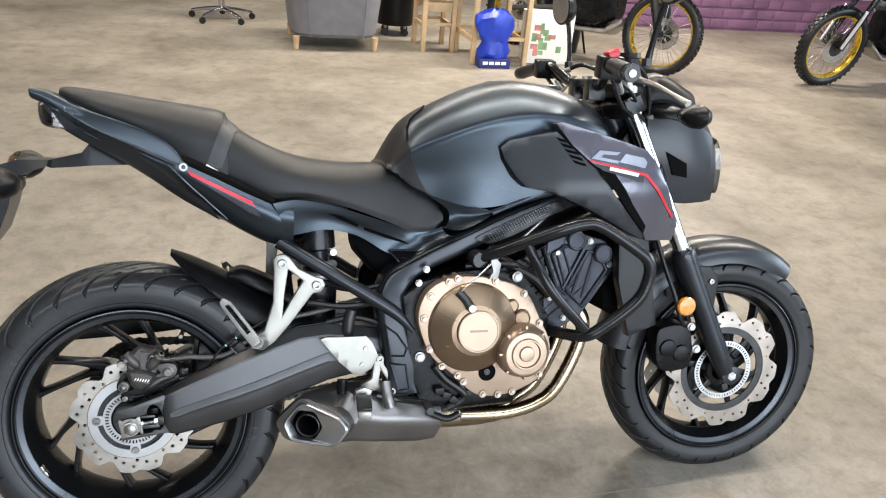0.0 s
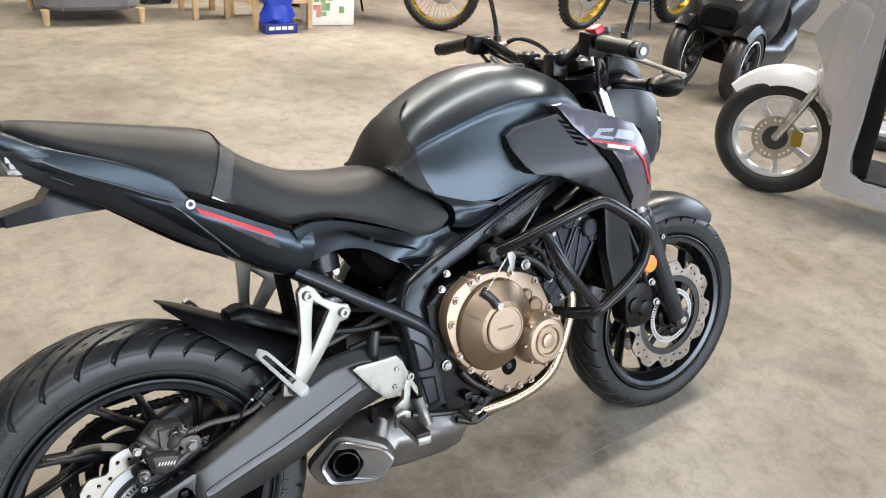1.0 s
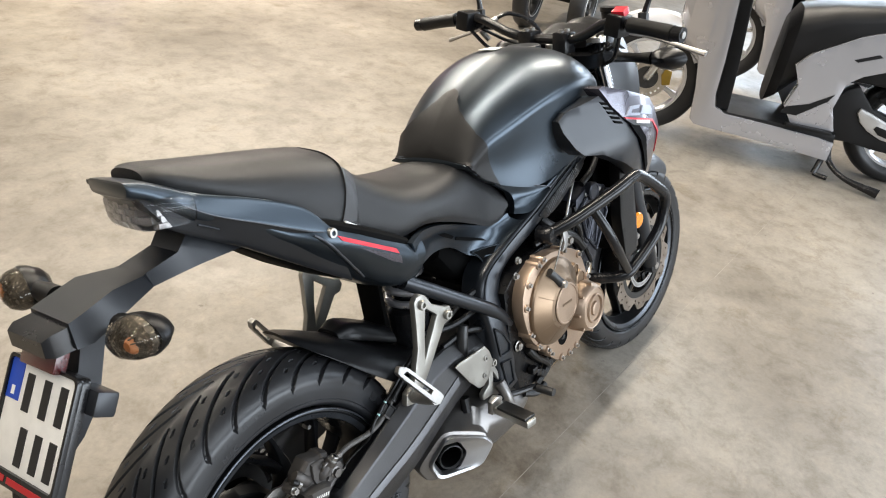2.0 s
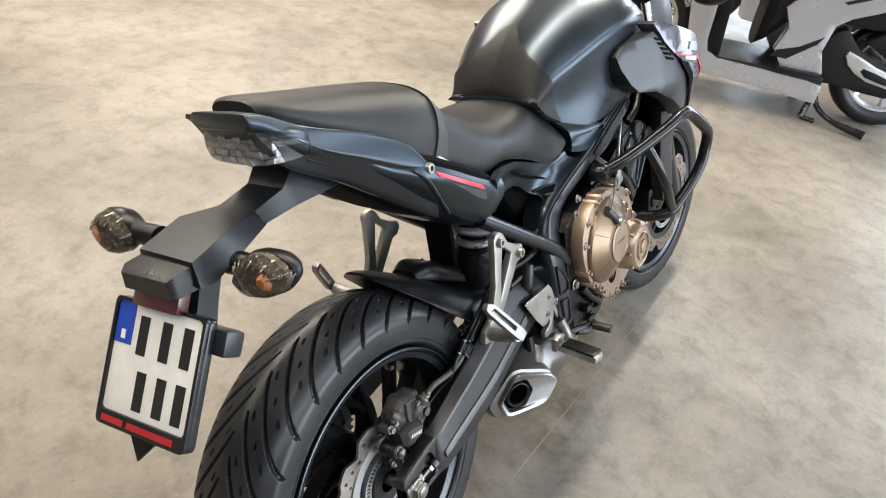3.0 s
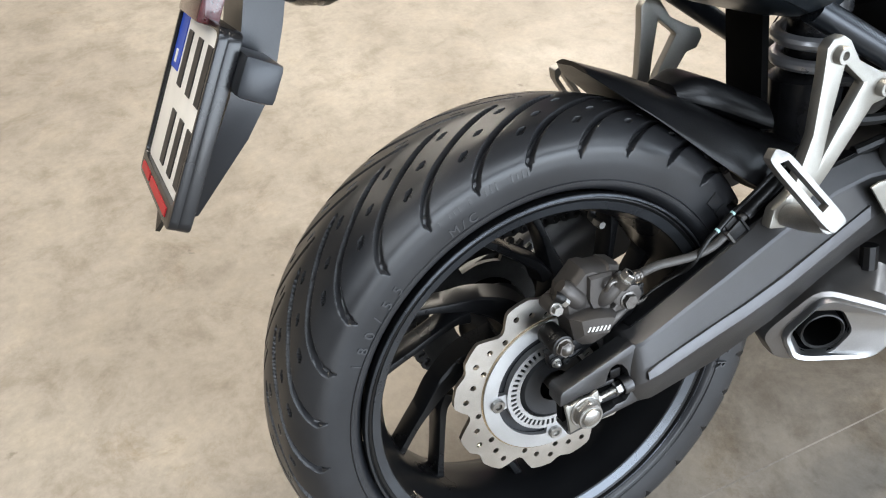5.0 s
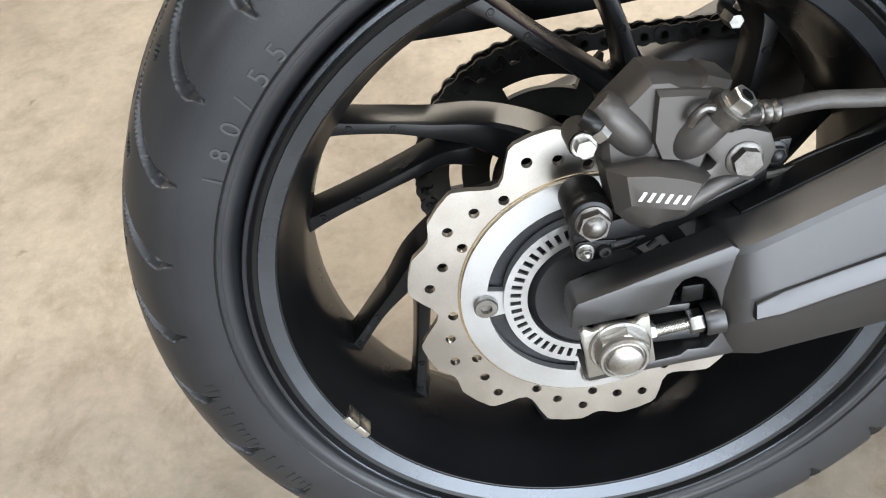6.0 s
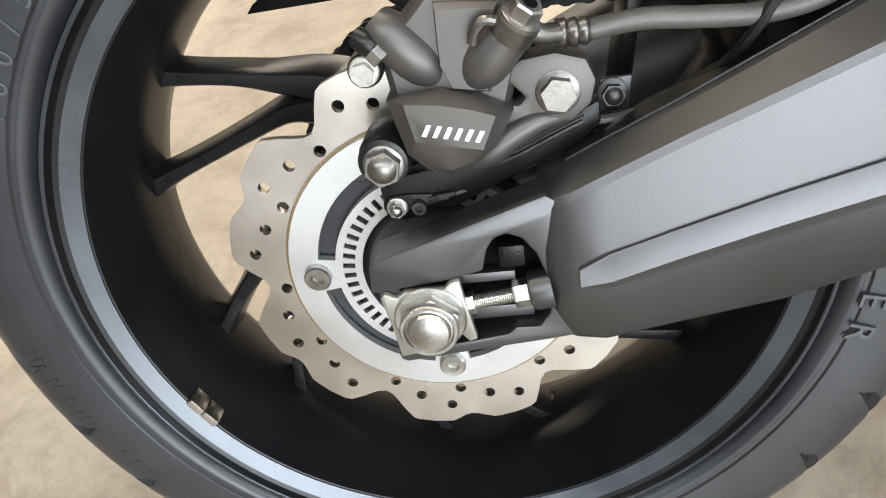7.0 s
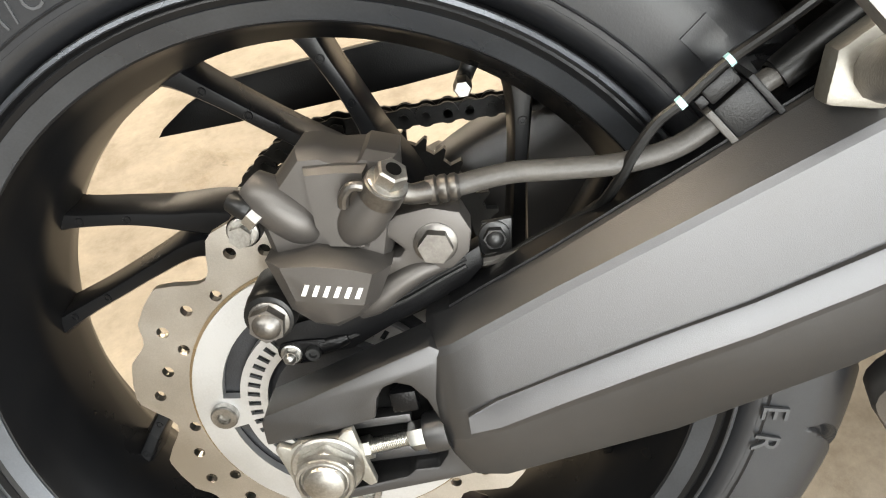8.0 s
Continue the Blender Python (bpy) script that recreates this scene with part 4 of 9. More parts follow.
for s in (-1, 1):
    part("tail_side_trim", sheet([between(TRIM_TOP, TRIM_LOW, f, out, s) for f, out in ((0, 0), (0.12, 0.0012), (0.5, 0.0016), (0.9, 0.0012), (1.0, 0.0))], 0.012, 6), PAINT, bike, "satin graphite upper trim of the tail", sharp=60)
    # thin pale tube paints the highlight along the trim's lower edge
    part("trim_edge", tube(between(TRIM_TOP, TRIM_LOW, 1.0, 0.0003, s)[2:], 0.0013, 8), EDGE_SHEEN, bike, "lower edge of the tail trim with a painted highlight")
    side = part("tail_flank", sheet([between(TRIM_LOW, FLANK_LOW, f, out, s) for f, out in ((0.0, -0.0055), (0.08, -0.0050), (0.30, -0.0020), (0.60, 0.0010), (0.85, 0.0020), (1.0, 0.0))], 0.012, 6), PAINT_DARK, bike, "dark satin flank below the tail trim", sharp=60)
    on_side = side_y(surface_of(side), s, 0.0006, 0.09)
    part("flank_slot", tube([(x, on_side(x, z), z) for x, z in ((-0.062, 0.900), (-0.048, 0.893), (-0.034, 0.885))], 0.0018, 8), FRAME_M, side)
COWL_SKIN = surface_of(cowl)
for s in (-1, 1):
    flank = side_y(COWL_SKIN, s, 0.0055, 0.125)

    def panel_y(x, z, s=s, flank=flank):
        """The flank of the cowl, carried up to a crisp upper edge that leans in a little."""
        top = float(np.interp(x, [0.086, 0.125, 0.180, 0.230, 0.285, 0.300], [0.847, 0.842, 0.816, 0.790, 0.764, 0.750])) - 0.016
        return flank(x, min(z, top)) - s * 0.3 * max(0.0, z - top)

    part("tail_side_panel", skin([(0.086, 0.847), (0.125, 0.842), (0.180, 0.816), (0.230, 0.790), (0.285, 0.764), (0.300, 0.745), (0.318, 0.696), (0.290, 0.680), (0.240, 0.706), (0.192, 0.737), (0.140, 0.790)], panel_y, 0.008, 0.008), PAINT, bike, "graphite side panel of the tail")
    # the crease's highlight is put in as a paler tube
    part("tail_seam", tube([(x, flank(x, z) + s * 0.0005, z) for x, z in ((0.092, 0.842), (0.107, 0.828), (0.122, 0.812), (0.138, 0.795), (0.155, 0.778), (0.170, 0.762), (0.186, 0.746), (0.200, 0.731))], 0.0022, 8), EDGE_SHEEN, bike, "seam edge across the tail panel with a painted highlight")
    # filler tube added in black to stand for the dark gap below the seat
    edge = [(0.040, 0.872), (0.086, 0.851), (0.125, 0.844), (0.180, 0.819), (0.230, 0.794), (0.290, 0.764)]
    part("seat_base", tube([(x, panel_y(x, z - 0.010) - s * 0.017, z) for x, z in edge], [0.008, 0.011, 0.012, 0.012, 0.012, 0.010], 10), SHADE_BLACK, bike, "added black filler for the shaded gap under the seat")
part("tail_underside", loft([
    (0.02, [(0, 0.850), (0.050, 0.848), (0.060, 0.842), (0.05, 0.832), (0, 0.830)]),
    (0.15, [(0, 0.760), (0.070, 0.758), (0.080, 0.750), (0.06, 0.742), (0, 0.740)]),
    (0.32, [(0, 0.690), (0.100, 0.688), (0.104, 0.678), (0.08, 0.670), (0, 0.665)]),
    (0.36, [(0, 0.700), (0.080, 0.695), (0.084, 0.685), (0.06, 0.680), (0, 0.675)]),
]), SHADE_BLACK, bike, "black underside of the tail")
for s in (-1, 1):
    part("red_stripe", skin([(0.128, 0.832), (0.248, 0.771), (0.254, 0.760), (0.134, 0.822)], side_y(COWL_SKIN, s, 0.0070, 0.15), 0.003, 0.008), RED, bike, "thin red stripe on the tail")
    part("tail_decal", skin([(0.165, 0.801), (0.257, 0.756), (0.264, 0.738), (0.240, 0.750)], side_y(COWL_SKIN, s, 0.0066, 0.15), 0.003, 0.008), GLOSS, bike, "lilac grey decal below the red stripe")
    socket_bolt("seat_bolt", (0.121, s * 0.146, 0.838), 0.0085, 0.012, BOLT_M, bike, side=s)
# tail lamp
part("tail_lamp", tail_set(loft([
    (-0.130, [(0, 0.951), (0.050, 0.950), (0.062, 0.944), (0.060, 0.926), (0.044, 0.916), (0, 0.914)]),
    (-0.122, [(0, 0.953), (0.058, 0.952), (0.076, 0.943), (0.074, 0.918), (0.054, 0.906), (0, 0.904)]),
    (-0.085, [(0, 0.952), (0.068, 0.950), (0.090, 0.938), (0.086, 0.912), (0.06, 0.900), (0, 0.900)]),
    (-0.060, [(0, 0.945), (0.072, 0.942), (0.092, 0.930), (0.088, 0.910), (0.06, 0.898), (0, 0.898)]),
], 3)), glass("tail_lamp_lens", (0.80, 0.79, 0.79), 0.14), bike, "clear grey tail lamp lens").visible_shadow = False
bm = bmesh.new()
for k in range(5):
    for j in range(9):
        y0, z0 = -0.072 + 0.016 * j, 0.907 + 0.0085 * k
        d = 0.004 * ((j + k) % 2) + 0.10 * (abs(y0 + 0.008) - 0.02) * (abs(y0 + 0.008) > 0.02)
        box((-0.110 + d, y0, z0), (-0.088 + d, y0 + 0.0152, z0 + 0.0080), bm=bm)
part("lamp_reflector", tail_set(bm), material("dull_lamp_reflector", (0.42, 0.405, 0.40), 0.34, 0.45, 0.4, 90, 700, 0.3), bike, bevel=0.001)

# side covers below the seat
for s in (-1, 1):
    def at(*pts, s=s):
        return [Vector((x, s * y, z)) for x, y, z in pts]

    cover = part("side_cover", sheet([
        at((0.288, 0.166, 0.766), (0.335, 0.151, 0.771), (0.400, 0.136, 0.760), (0.480, 0.123, 0.734), (0.545, 0.113, 0.711), (0.580, 0.108, 0.701), (0.620, 0.106, 0.694), (0.655, 0.116, 0.704)),
        at((0.296, 0.163, 0.750), (0.340, 0.146, 0.753), (0.405, 0.130, 0.744), (0.483, 0.116, 0.720), (0.548, 0.106, 0.697), (0.584, 0.105, 0.686), (0.624, 0.109, 0.684), (0.658, 0.120, 0.694)),
        at((0.306, 0.150, 0.724), (0.342, 0.137, 0.728), (0.402, 0.120, 0.727), (0.480, 0.106, 0.703), (0.548, 0.099, 0.676), (0.588, 0.108, 0.666), (0.630, 0.122, 0.672), (0.668, 0.134, 0.687)),
        at((0.318, 0.136, 0.694), (0.346, 0.130, 0.698), (0.402, 0.119, 0.704), (0.470, 0.104, 0.686), (0.532, 0.098, 0.648), (0.576, 0.120, 0.636), (0.626, 0.136, 0.662), (0.676, 0.144, 0.686))], 0.012), PAINT, bike, "satin graphite side cover under the seat", sharp=50)
    part("cover_front", sheet([
        at((0.618, 0.115, 0.776), (0.665, 0.128, 0.764), (0.712, 0.143, 0.751), (0.756, 0.157, 0.740)),
        at((0.664, 0.121, 0.744), (0.688, 0.130, 0.738), (0.722, 0.145, 0.736), (0.756, 0.157, 0.738)),
        at((0.667, 0.127, 0.719), (0.690, 0.139, 0.719), (0.722, 0.151, 0.725), (0.754, 0.160, 0.736)),
        at((0.655, 0.132, 0.704), (0.684, 0.150, 0.701), (0.716, 0.160, 0.713), (0.750, 0.163, 0.732))], 0.012), PAINT, cover, "graphite front of the side cover round the seat's nose", sharp=50)
    part("tank_trim", sheet([
        at((0.752, 0.158, 0.744), (0.790, 0.160, 0.757), (0.836, 0.161, 0.776), (0.900, 0.160, 0.792)),
        at((0.757, 0.162, 0.737), (0.793, 0.163, 0.751), (0.838, 0.163, 0.768), (0.902, 0.160, 0.785)),
        at((0.756, 0.158, 0.731), (0.794, 0.159, 0.746), (0.840, 0.160, 0.762), (0.904, 0.158, 0.778))], 0.010, 4), PAINT, cover, "graphite trim strip under the tank", sharp=60)
    # seam tube in a paler tone, painting its highlight line
    part("tank_seam", tube(at((0.617, 0.1165, 0.779), (0.665, 0.1315, 0.766), (0.712, 0.1465, 0.7535), (0.750, 0.1600, 0.7425), (0.757, 0.1635, 0.7410), (0.793, 0.1650, 0.7560), (0.838, 0.1650, 0.7735), (0.900, 0.1620, 0.7900)), 0.0017, 8, 4), EDGE_SHEEN, cover, "seam along the tank's lower edge, highlight set as colour")
    COVER_SKIN = surface_of(cover)
    on_cover = side_y(COVER_SKIN, s, 0.0016, 0.11)
    for q in ([(0.404, 0.7390), (0.430, 0.7330), (0.470, 0.7120), (0.468, 0.7060), (0.430, 0.7240)], [(0.482, 0.7060), (0.575, 0.6710), (0.583, 0.6640), (0.530, 0.6800), (0.482, 0.6990)], [(0.541, 0.6510), (0.598, 0.6520), (0.580, 0.6360), (0.560, 0.6300)]):
        part("vent_slot", skin(q, on_cover, 0.004, 0.008), SHADE_BLACK, cover)
    rim_ = [Vector((x, on_cover(x, z), z)) for x, z in ((0.538, 0.6520), (0.570, 0.6530), (0.602, 0.6530), (0.582, 0.6330), (0.560, 0.6260), (0.548, 0.6400))]
    part("vent_rim", tube(rim_ + [rim_[0]], 0.0020, 6, smooth=False), PAINT, cover)

# ---- number plate hanger, indicators ----
GLOSS_BLACK = material("glossy_black_plastic", (0.010, 0.010, 0.011), 0.26, 0, 0.2, 12, 800, 0.008)
def hanger_block(stations):
    rings = [[Vector((x, y - 0.0115, z)) for y, z in ((-w0, z0), (w0, z0), (w1, z1), (-w1, z1))] for x, w0, z0, w1, z1 in stations]
    return join_rings(bmesh.new(), rings)


part("plate_hanger", hanger_block([(0.020, 0.036, 0.862, 0.052, 0.836), (-0.055, 0.037, 0.884, 0.050, 0.834), (-0.076, 0.035, 0.858, 0.048, 0.832), (-0.130, 0.034, 0.845, 0.050, 0.829), (-0.136, 0.037, 0.844, 0.061, 0.8335), (-0.187, 0.050, 0.846, 0.066, 0.815),
                                   (-0.232, 0.052, 0.832, 0.063, 0.793), (-0.253, 0.052, 0.826, 0.058, 0.791)]), PAINT_DARK, bike, "black plastic number plate hanger with flared wings", bevel=0.003)
part("plate_lamp", join_rings(bmesh.new(), [[Vector((x - 0.05 * y, -0.0115 + y, z)) for y, z in ((-w, a), (w, a), (w, b), (-w, b))] for x, w, a, b in ((-0.236, 0.0475, 0.822, 0.788), (-0.278, 0.0475, 0.818, 0.787), (-0.289, 0.042, 0.812, 0.790))]), GLOSS_BLACK, bike, "glossy black number plate lamp housing", bevel=0.008)
PLATE_POSE = pose(-0.266, -0.0085, 0.756, 0, 0, 3) @ Matrix.Rotation(math.atan2(0.080, 0.146), 4, "Y")
bm = box((-0.022, -0.042, -0.002), (-0.004, 0.042, 0.036), m=PLATE_POSE)
part("rear_reflector", bm, RED_LENS, bike, "dark red reflector", bevel=0.003)
part("hanger_stem", join_rings(bmesh.new(), [[Vector((x, y, z)) for x, y in ((a, -w), (a, w), (b, w), (b, -w))] for z, a, b, w in ((0.805, -0.235, -0.200, 0.052), (0.75, -0.250, -0.215, 0.044), (0.70, -0.272, -0.235, 0.048), (0.66, -0.295, -0.265, 0.044), (0.590, -0.335, -0.322, 0.014))]),
     PAINT_DARK, bike, bevel=0.004)
part("hanger_ear", box((-0.026, -0.103, -0.040), (0.006, -0.050, -0.006), m=PLATE_POSE @ pose(0.032, 0, -0.002)), PAINT_DARK, bike, bevel=0.006)
FACING = PLATE_POSE @ pose(0, 0, 0, 0, 0, 90)
FRAME_EDGE = rounded([(-0.085, 0.004), (0.085, 0.004), (0.085, -0.164), (-0.085, -0.164)], 0.06)
holder = part("plate_holder", plate(FRAME_EDGE, -0.006, 0.006, m=FACING), GLOSS_BLACK, bike, "glossy black frame round the number plate", bevel=0.002)
part("frame_lip", plate(FRAME_EDGE, 0.005, 0.0125, [rounded([(-0.0795, -0.001), (0.0795, -0.001), (0.0795, -0.1445), (-0.0795, -0.1445)], 0.06)], m=FACING), GLOSS_BLACK, holder, bevel=0.0015)
part("plate_tip", plate([(-0.028, -0.162), (0.028, -0.162), (0.003, -0.196)], -0.002, 0.002, m=PLATE_POSE @ pose(0, 0, 0, 0, 0, 90)), PLASTIC, bike)
plate_face = part("number_plate", box((-0.0085, -0.0795, -0.1445), (-0.005, 0.0795, -0.001), m=PLATE_POSE), WHITE_FILM, bike, "white registration plate with a blue strip", bevel=0.001)
BLUE = material("blue_film", (0.012, 0.06, 0.42), 0.4, 0, 0.08, 40, 700)
INK = material("black_ink", (0.012, 0.012, 0.013), 0.45, 0, 0.1, 40, 700)
RED_INK = material("red_ink", (0.42, 0.015, 0.02), 0.45, 0, 0.1, 40, 700)
part("blue_strip", box((-0.0095, 0.046, -0.0560), (-0.0084, 0.0785, -0.002), m=PLATE_POSE), BLUE, plate_face, "blue strip")
part("white_bar", box((-0.0101, 0.0585, -0.0500), (-0.0094, 0.0665, -0.0380), m=PLATE_POSE), WHITE_FILM, plate_face)
for y0, z0 in ((0.0255, -0.015), (-0.017, -0.015), (-0.056, -0.015), (0.015, -0.085), (-0.023, -0.085), (-0.058, -0.085)):
    part("dark_bar", box((-0.0097, y0 - 0.0085, z0 - 0.050), (-0.0084, y0 + 0.0085, z0), m=PLATE_POSE), INK, plate_face)
for y0, y1 in ((0.072, 0.030), (0.022, -0.064)):
    part("red_bar", box((-0.0135, y1, -0.1585), (-0.0120, y0, -0.1505), m=PLATE_POSE), RED_INK, holder)


LAMP_BOWL = material("amber_grey_lamp_bowl", (0.115, 0.100, 0.080), 0.24, 0.6, 0.5, 180, 900, 0.4)
def indicator(at, s, tilt=0):
    """A stalk with a pointed smoked lens and an amber bulb, its stalk towards the machine; s is the side."""
    x, y, z = at
    m = pose(x, y, z, 0, tilt, 0)
    stalk = part("indicator", tube([m @ Vector((0.008, -s * 0.065, -0.004)), m @ Vector((0.006, -s * 0.040, -0.002)), m @ Vector((0.004, -s * 0.020, 0))], [0.017, 0.016, 0.014], 16), RUBBER_PART, bike, "indicator on a black rubber stalk")
    body, lens = bmesh.new(), bmesh.new()
    def shell(bm, parts):
        rings = []
        for f, w in parts:
            rings.append([m @ Vector((f + 0.006 * math.cos(a) * w, s * (0.010 + 0.050 * math.cos(a) * w * (1.0 if math.cos(a) > 0 else 0.80)), 0.031 * math.copysign(abs(math.sin(a)) ** 1.35, math.sin(a)) * w + 0.004 * math.cos(a))) for a in [2 * math.pi * k / 28 for k in range(28)]])
        return join_rings(bm, rings)
    part("housing", shell(body, ((0.034, 0.25), (0.026, 0.62), (0.010, 0.92), (0.0, 1.0), (-0.004, 0.97))), PLASTIC, stalk)
    part("lens", shell(lens, ((-0.004, 0.97), (-0.018, 0.90), (-0.030, 0.66), (-0.036, 0.30))), SMOKE, stalk, "smoked clear lens").visible_shadow = False
    facets = bmesh.new()
    rows_ = []
    for i, (f, w) in enumerate(((-0.003, 0.94), (-0.010, 0.86), (-0.015, 0.70), (-0.020, 0.52), (-0.022, 0.30), (-0.023, 0.06))):
        row = []
        for k in range(28):
            a, dent = 2 * math.pi * k / 28, 0.0022 * ((k + i) % 2)
            row.append(m @ Vector((f + dent, s * (0.010 + 0.050 * math.cos(a) * w * (1.0 if math.cos(a) > 0 else 0.80)), 0.031 * math.copysign(abs(math.sin(a)) ** 1.35, math.sin(a)) * w + 0.004 * math.cos(a))))
        rows_.append(row)
    part("reflector", join_rings(facets, rows_), LAMP_BOWL, stalk, "faceted smoky amber reflector", sharp=10)
    part("bulb", lathe([(0, -0.0275), (0.006, -0.0265), (0.009, -0.023), (0.010, -0.018), (0, -0.010)], tuple(m @ Vector((0, s * 0.026, -0.001))), 16, "x"), AMBER_BULB, stalk, "amber bulb")
    for k in range(9):
        a = radians(20 + 17.5 * k)
        part("lens_rib", tube([m @ Vector((-0.0285, s * (0.010 + 0.030 * math.cos(a)), 0.0175 * math.sin(a))), m @ Vector((-0.0200, s * (0.010 + 0.040 * math.cos(a)), 0.0245 * math.sin(a)))], 0.0011, 6), LAMP_BOWL, stalk)
    return stalk


indicator((-0.201, -0.124, 0.8050), -1)
indicator((-0.216, 0.125, 0.823), 1)


# ---- frame ----
for s in (-1, 1):
    def spar_y(x, z, s=s):
        f = min(1.0, max(0.0, (x - 0.56) / 0.16))
        return s * ((1 - f) * float(np.interp(z, [0.44, 0.50, 0.62], [0.162, 0.158, 0.134])) + f * (0.153 - max(0.0, x - 0.90) * 0.18))

    upper = ((0.552, 0.333), (0.526, 0.346), (0.520, 0.404), (0.510, 0.479), (0.503, 0.540), (0.511, 0.580), (0.530, 0.608), (0.560, 0.627), (0.602, 0.650), (0.655, 0.677), (0.722, 0.708), (0.795, 0.739), (0.874, 0.768), (0.960, 0.796), (1.100, 0.850))
    lower = ((0.610, 0.344), (0.606, 0.368), (0.603, 0.410), (0.577, 0.488), (0.574, 0.545), (0.582, 0.572), (0.600, 0.594), (0.630, 0.613), (0.668, 0.630), (0.712, 0.650), (0.764, 0.673), (0.825, 0.700), (0.895, 0.726), (0.968, 0.742), (1.100, 0.790))
    rows = []
    for f, drop in ((0.0, 0.020), (0.05, 0.009), (0.16, 0.002), (0.35, 0.0), (0.65, 0.0), (0.84, 0.003), (0.95, 0.010), (1.0, 0.020)):
        line = [(a[0] + (b[0] - a[0]) * f, a[1] + (b[1] - a[1]) * f) for a, b in zip(upper, lower)]
        rows.append([Vector((x, spar_y(x, z) - s * drop, z)) for x, z in line])
    part("frame_spar", sheet(rows, 0.034, 4), FRAME_M, bike, "satin black twin-spar frame side", sharp=60)
    part("spar_groove", tube([(x, spar_y(x, z) + s * 0.0004, z) for x, z in ((0.508, 0.545), (0.518, 0.580), (0.533, 0.602), (0.558, 0.6165), (0.600, 0.640), (0.646, 0.6635), (0.716, 0.695), (0.792, 0.729), (0.870, 0.7585))], 0.0012, 6), SHADE_BLACK, bike, "dark groove along the frame spar")
    part("frame_inlay", skin(rounded([(0.712, 0.6840), (0.891, 0.7570), (0.928, 0.7660), (0.940, 0.7450), (0.892, 0.7290), (0.806, 0.6850), (0.749, 0.6680)], 0.25, 3), lambda x, z, s=s: spar_y(x, z) + s * 0.003, 0.012), INLAY_M, bike, "glossy black inlay on the frame", bevel=0.002)
    bm = bmesh.new()
    for i in range(24):
        for j in range(4):
            x, w = 0.752 + 0.0058 * i + 0.0029 * (j % 2), -0.008 + 0.0055 * j
            z = 0.684 + (x - 0.752) * 0.46 + w - 0.001
            lathe([(0.0021, 0.0), (0.0014, s * 0.0012), (0, s * 0.0013)], (x, spar_y(x, z) + s * 0.003, z), 6, bm=bm)
    part("inlay_pattern", bm, HONEY, bike, "small raised dots of the frame inlay")["kind"] = "stuff"
    for q in ([(0.520, 0.497), (0.545, 0.478), (0.568, 0.444), (0.562, 0.428), (0.530, 0.430)], [(0.532, 0.412), (0.565, 0.407), (0.574, 0.352), (0.548, 0.350)]):
        rim_ = [Vector((x, spar_y(x, z) + s * 0.0016, z)) for x, z in q]
        part("frame_rib", tube(rim_ + [rim_[0]], 0.0026, 6, smooth=False), FRAME_M, bike)
    hex_bolt("pivot_bolt", (0.597, s * 0.162, 0.423), 0.009, 0.008, BOLT_M, bike, side=s)
    part("subframe_tube", tube([(0.300, s * 0.120, 0.682), (0.42, s * 0.140, 0.605), (0.535, s * 0.150, 0.530), (0.583, s * 0.152, 0.482)], [0.015, 0.0145, 0.0145, 0.010], 14), FRAME_M, bike, "black rear frame tube")
part("battery_box", loft([(0.47, [(0, 0.74), (0.05, 0.735), (0.060, 0.72), (0.058, 0.66), (0, 0.64)]), (0.53, [(0, 0.74), (0.055, 0.735), (0.066, 0.70), (0.064, 0.60), (0, 0.58)]), (0.62, [(0, 0.74), (0.060, 0.735), (0.070, 0.70), (0.068, 0.60), (0, 0.58)])]), SHADE_BLACK, bike, "black boxes and ducts under the seat")
part("airbox", loft([(0.62, [(0, 0.76), (0.06, 0.755), (0.075, 0.70), (0.075, 0.62), (0, 0.60)]), (0.85, [(0, 0.80), (0.10, 0.79), (0.12, 0.74), (0.11, 0.66), (0, 0.62)]), (1.08, [(0, 0.86), (0.07, 0.85), (0.08, 0.80), (0.07, 0.72), (0, 0.70)])]), SHADE_BLACK, bike, "black airbox between the frame spars")

# ---- swingarm ----
# x, inner and outer side, crest, lower edge of the bevel, middle rib, underside
ARM = [(0.062, 0.101, 0.1520, 0.3780, 0.3710, 0.334, 0.2925), (0.068, 0.101, 0.1560, 0.3805, 0.3738, 0.336, 0.2925), (0.075, 0.101, 0.1592, 0.3838, 0.3770, 0.338, 0.2910), (0.090, 0.100, 0.160, 0.3912, 0.3840, 0.343, 0.2890), (0.127, 0.098, 0.160, 0.4077, 0.4000, 0.353, 0.2960),
       (0.177, 0.096, 0.160, 0.4320, 0.4200, 0.367, 0.3050), (0.210, 0.094, 0.159, 0.4475, 0.4330, 0.375, 0.3140), (0.262, 0.092, 0.157, 0.4720, 0.4530, 0.391, 0.3280), (0.340, 0.090, 0.152, 0.4960, 0.4770, 0.417, 0.3580), (0.400, 0.085, 0.146, 0.4990, 0.4800, 0.434, 0.3760),
       (0.480, 0.080, 0.138, 0.4850, 0.4670, 0.440, 0.3880), (0.590, 0.080, 0.130, 0.4670, 0.4520, 0.432, 0.3950)]


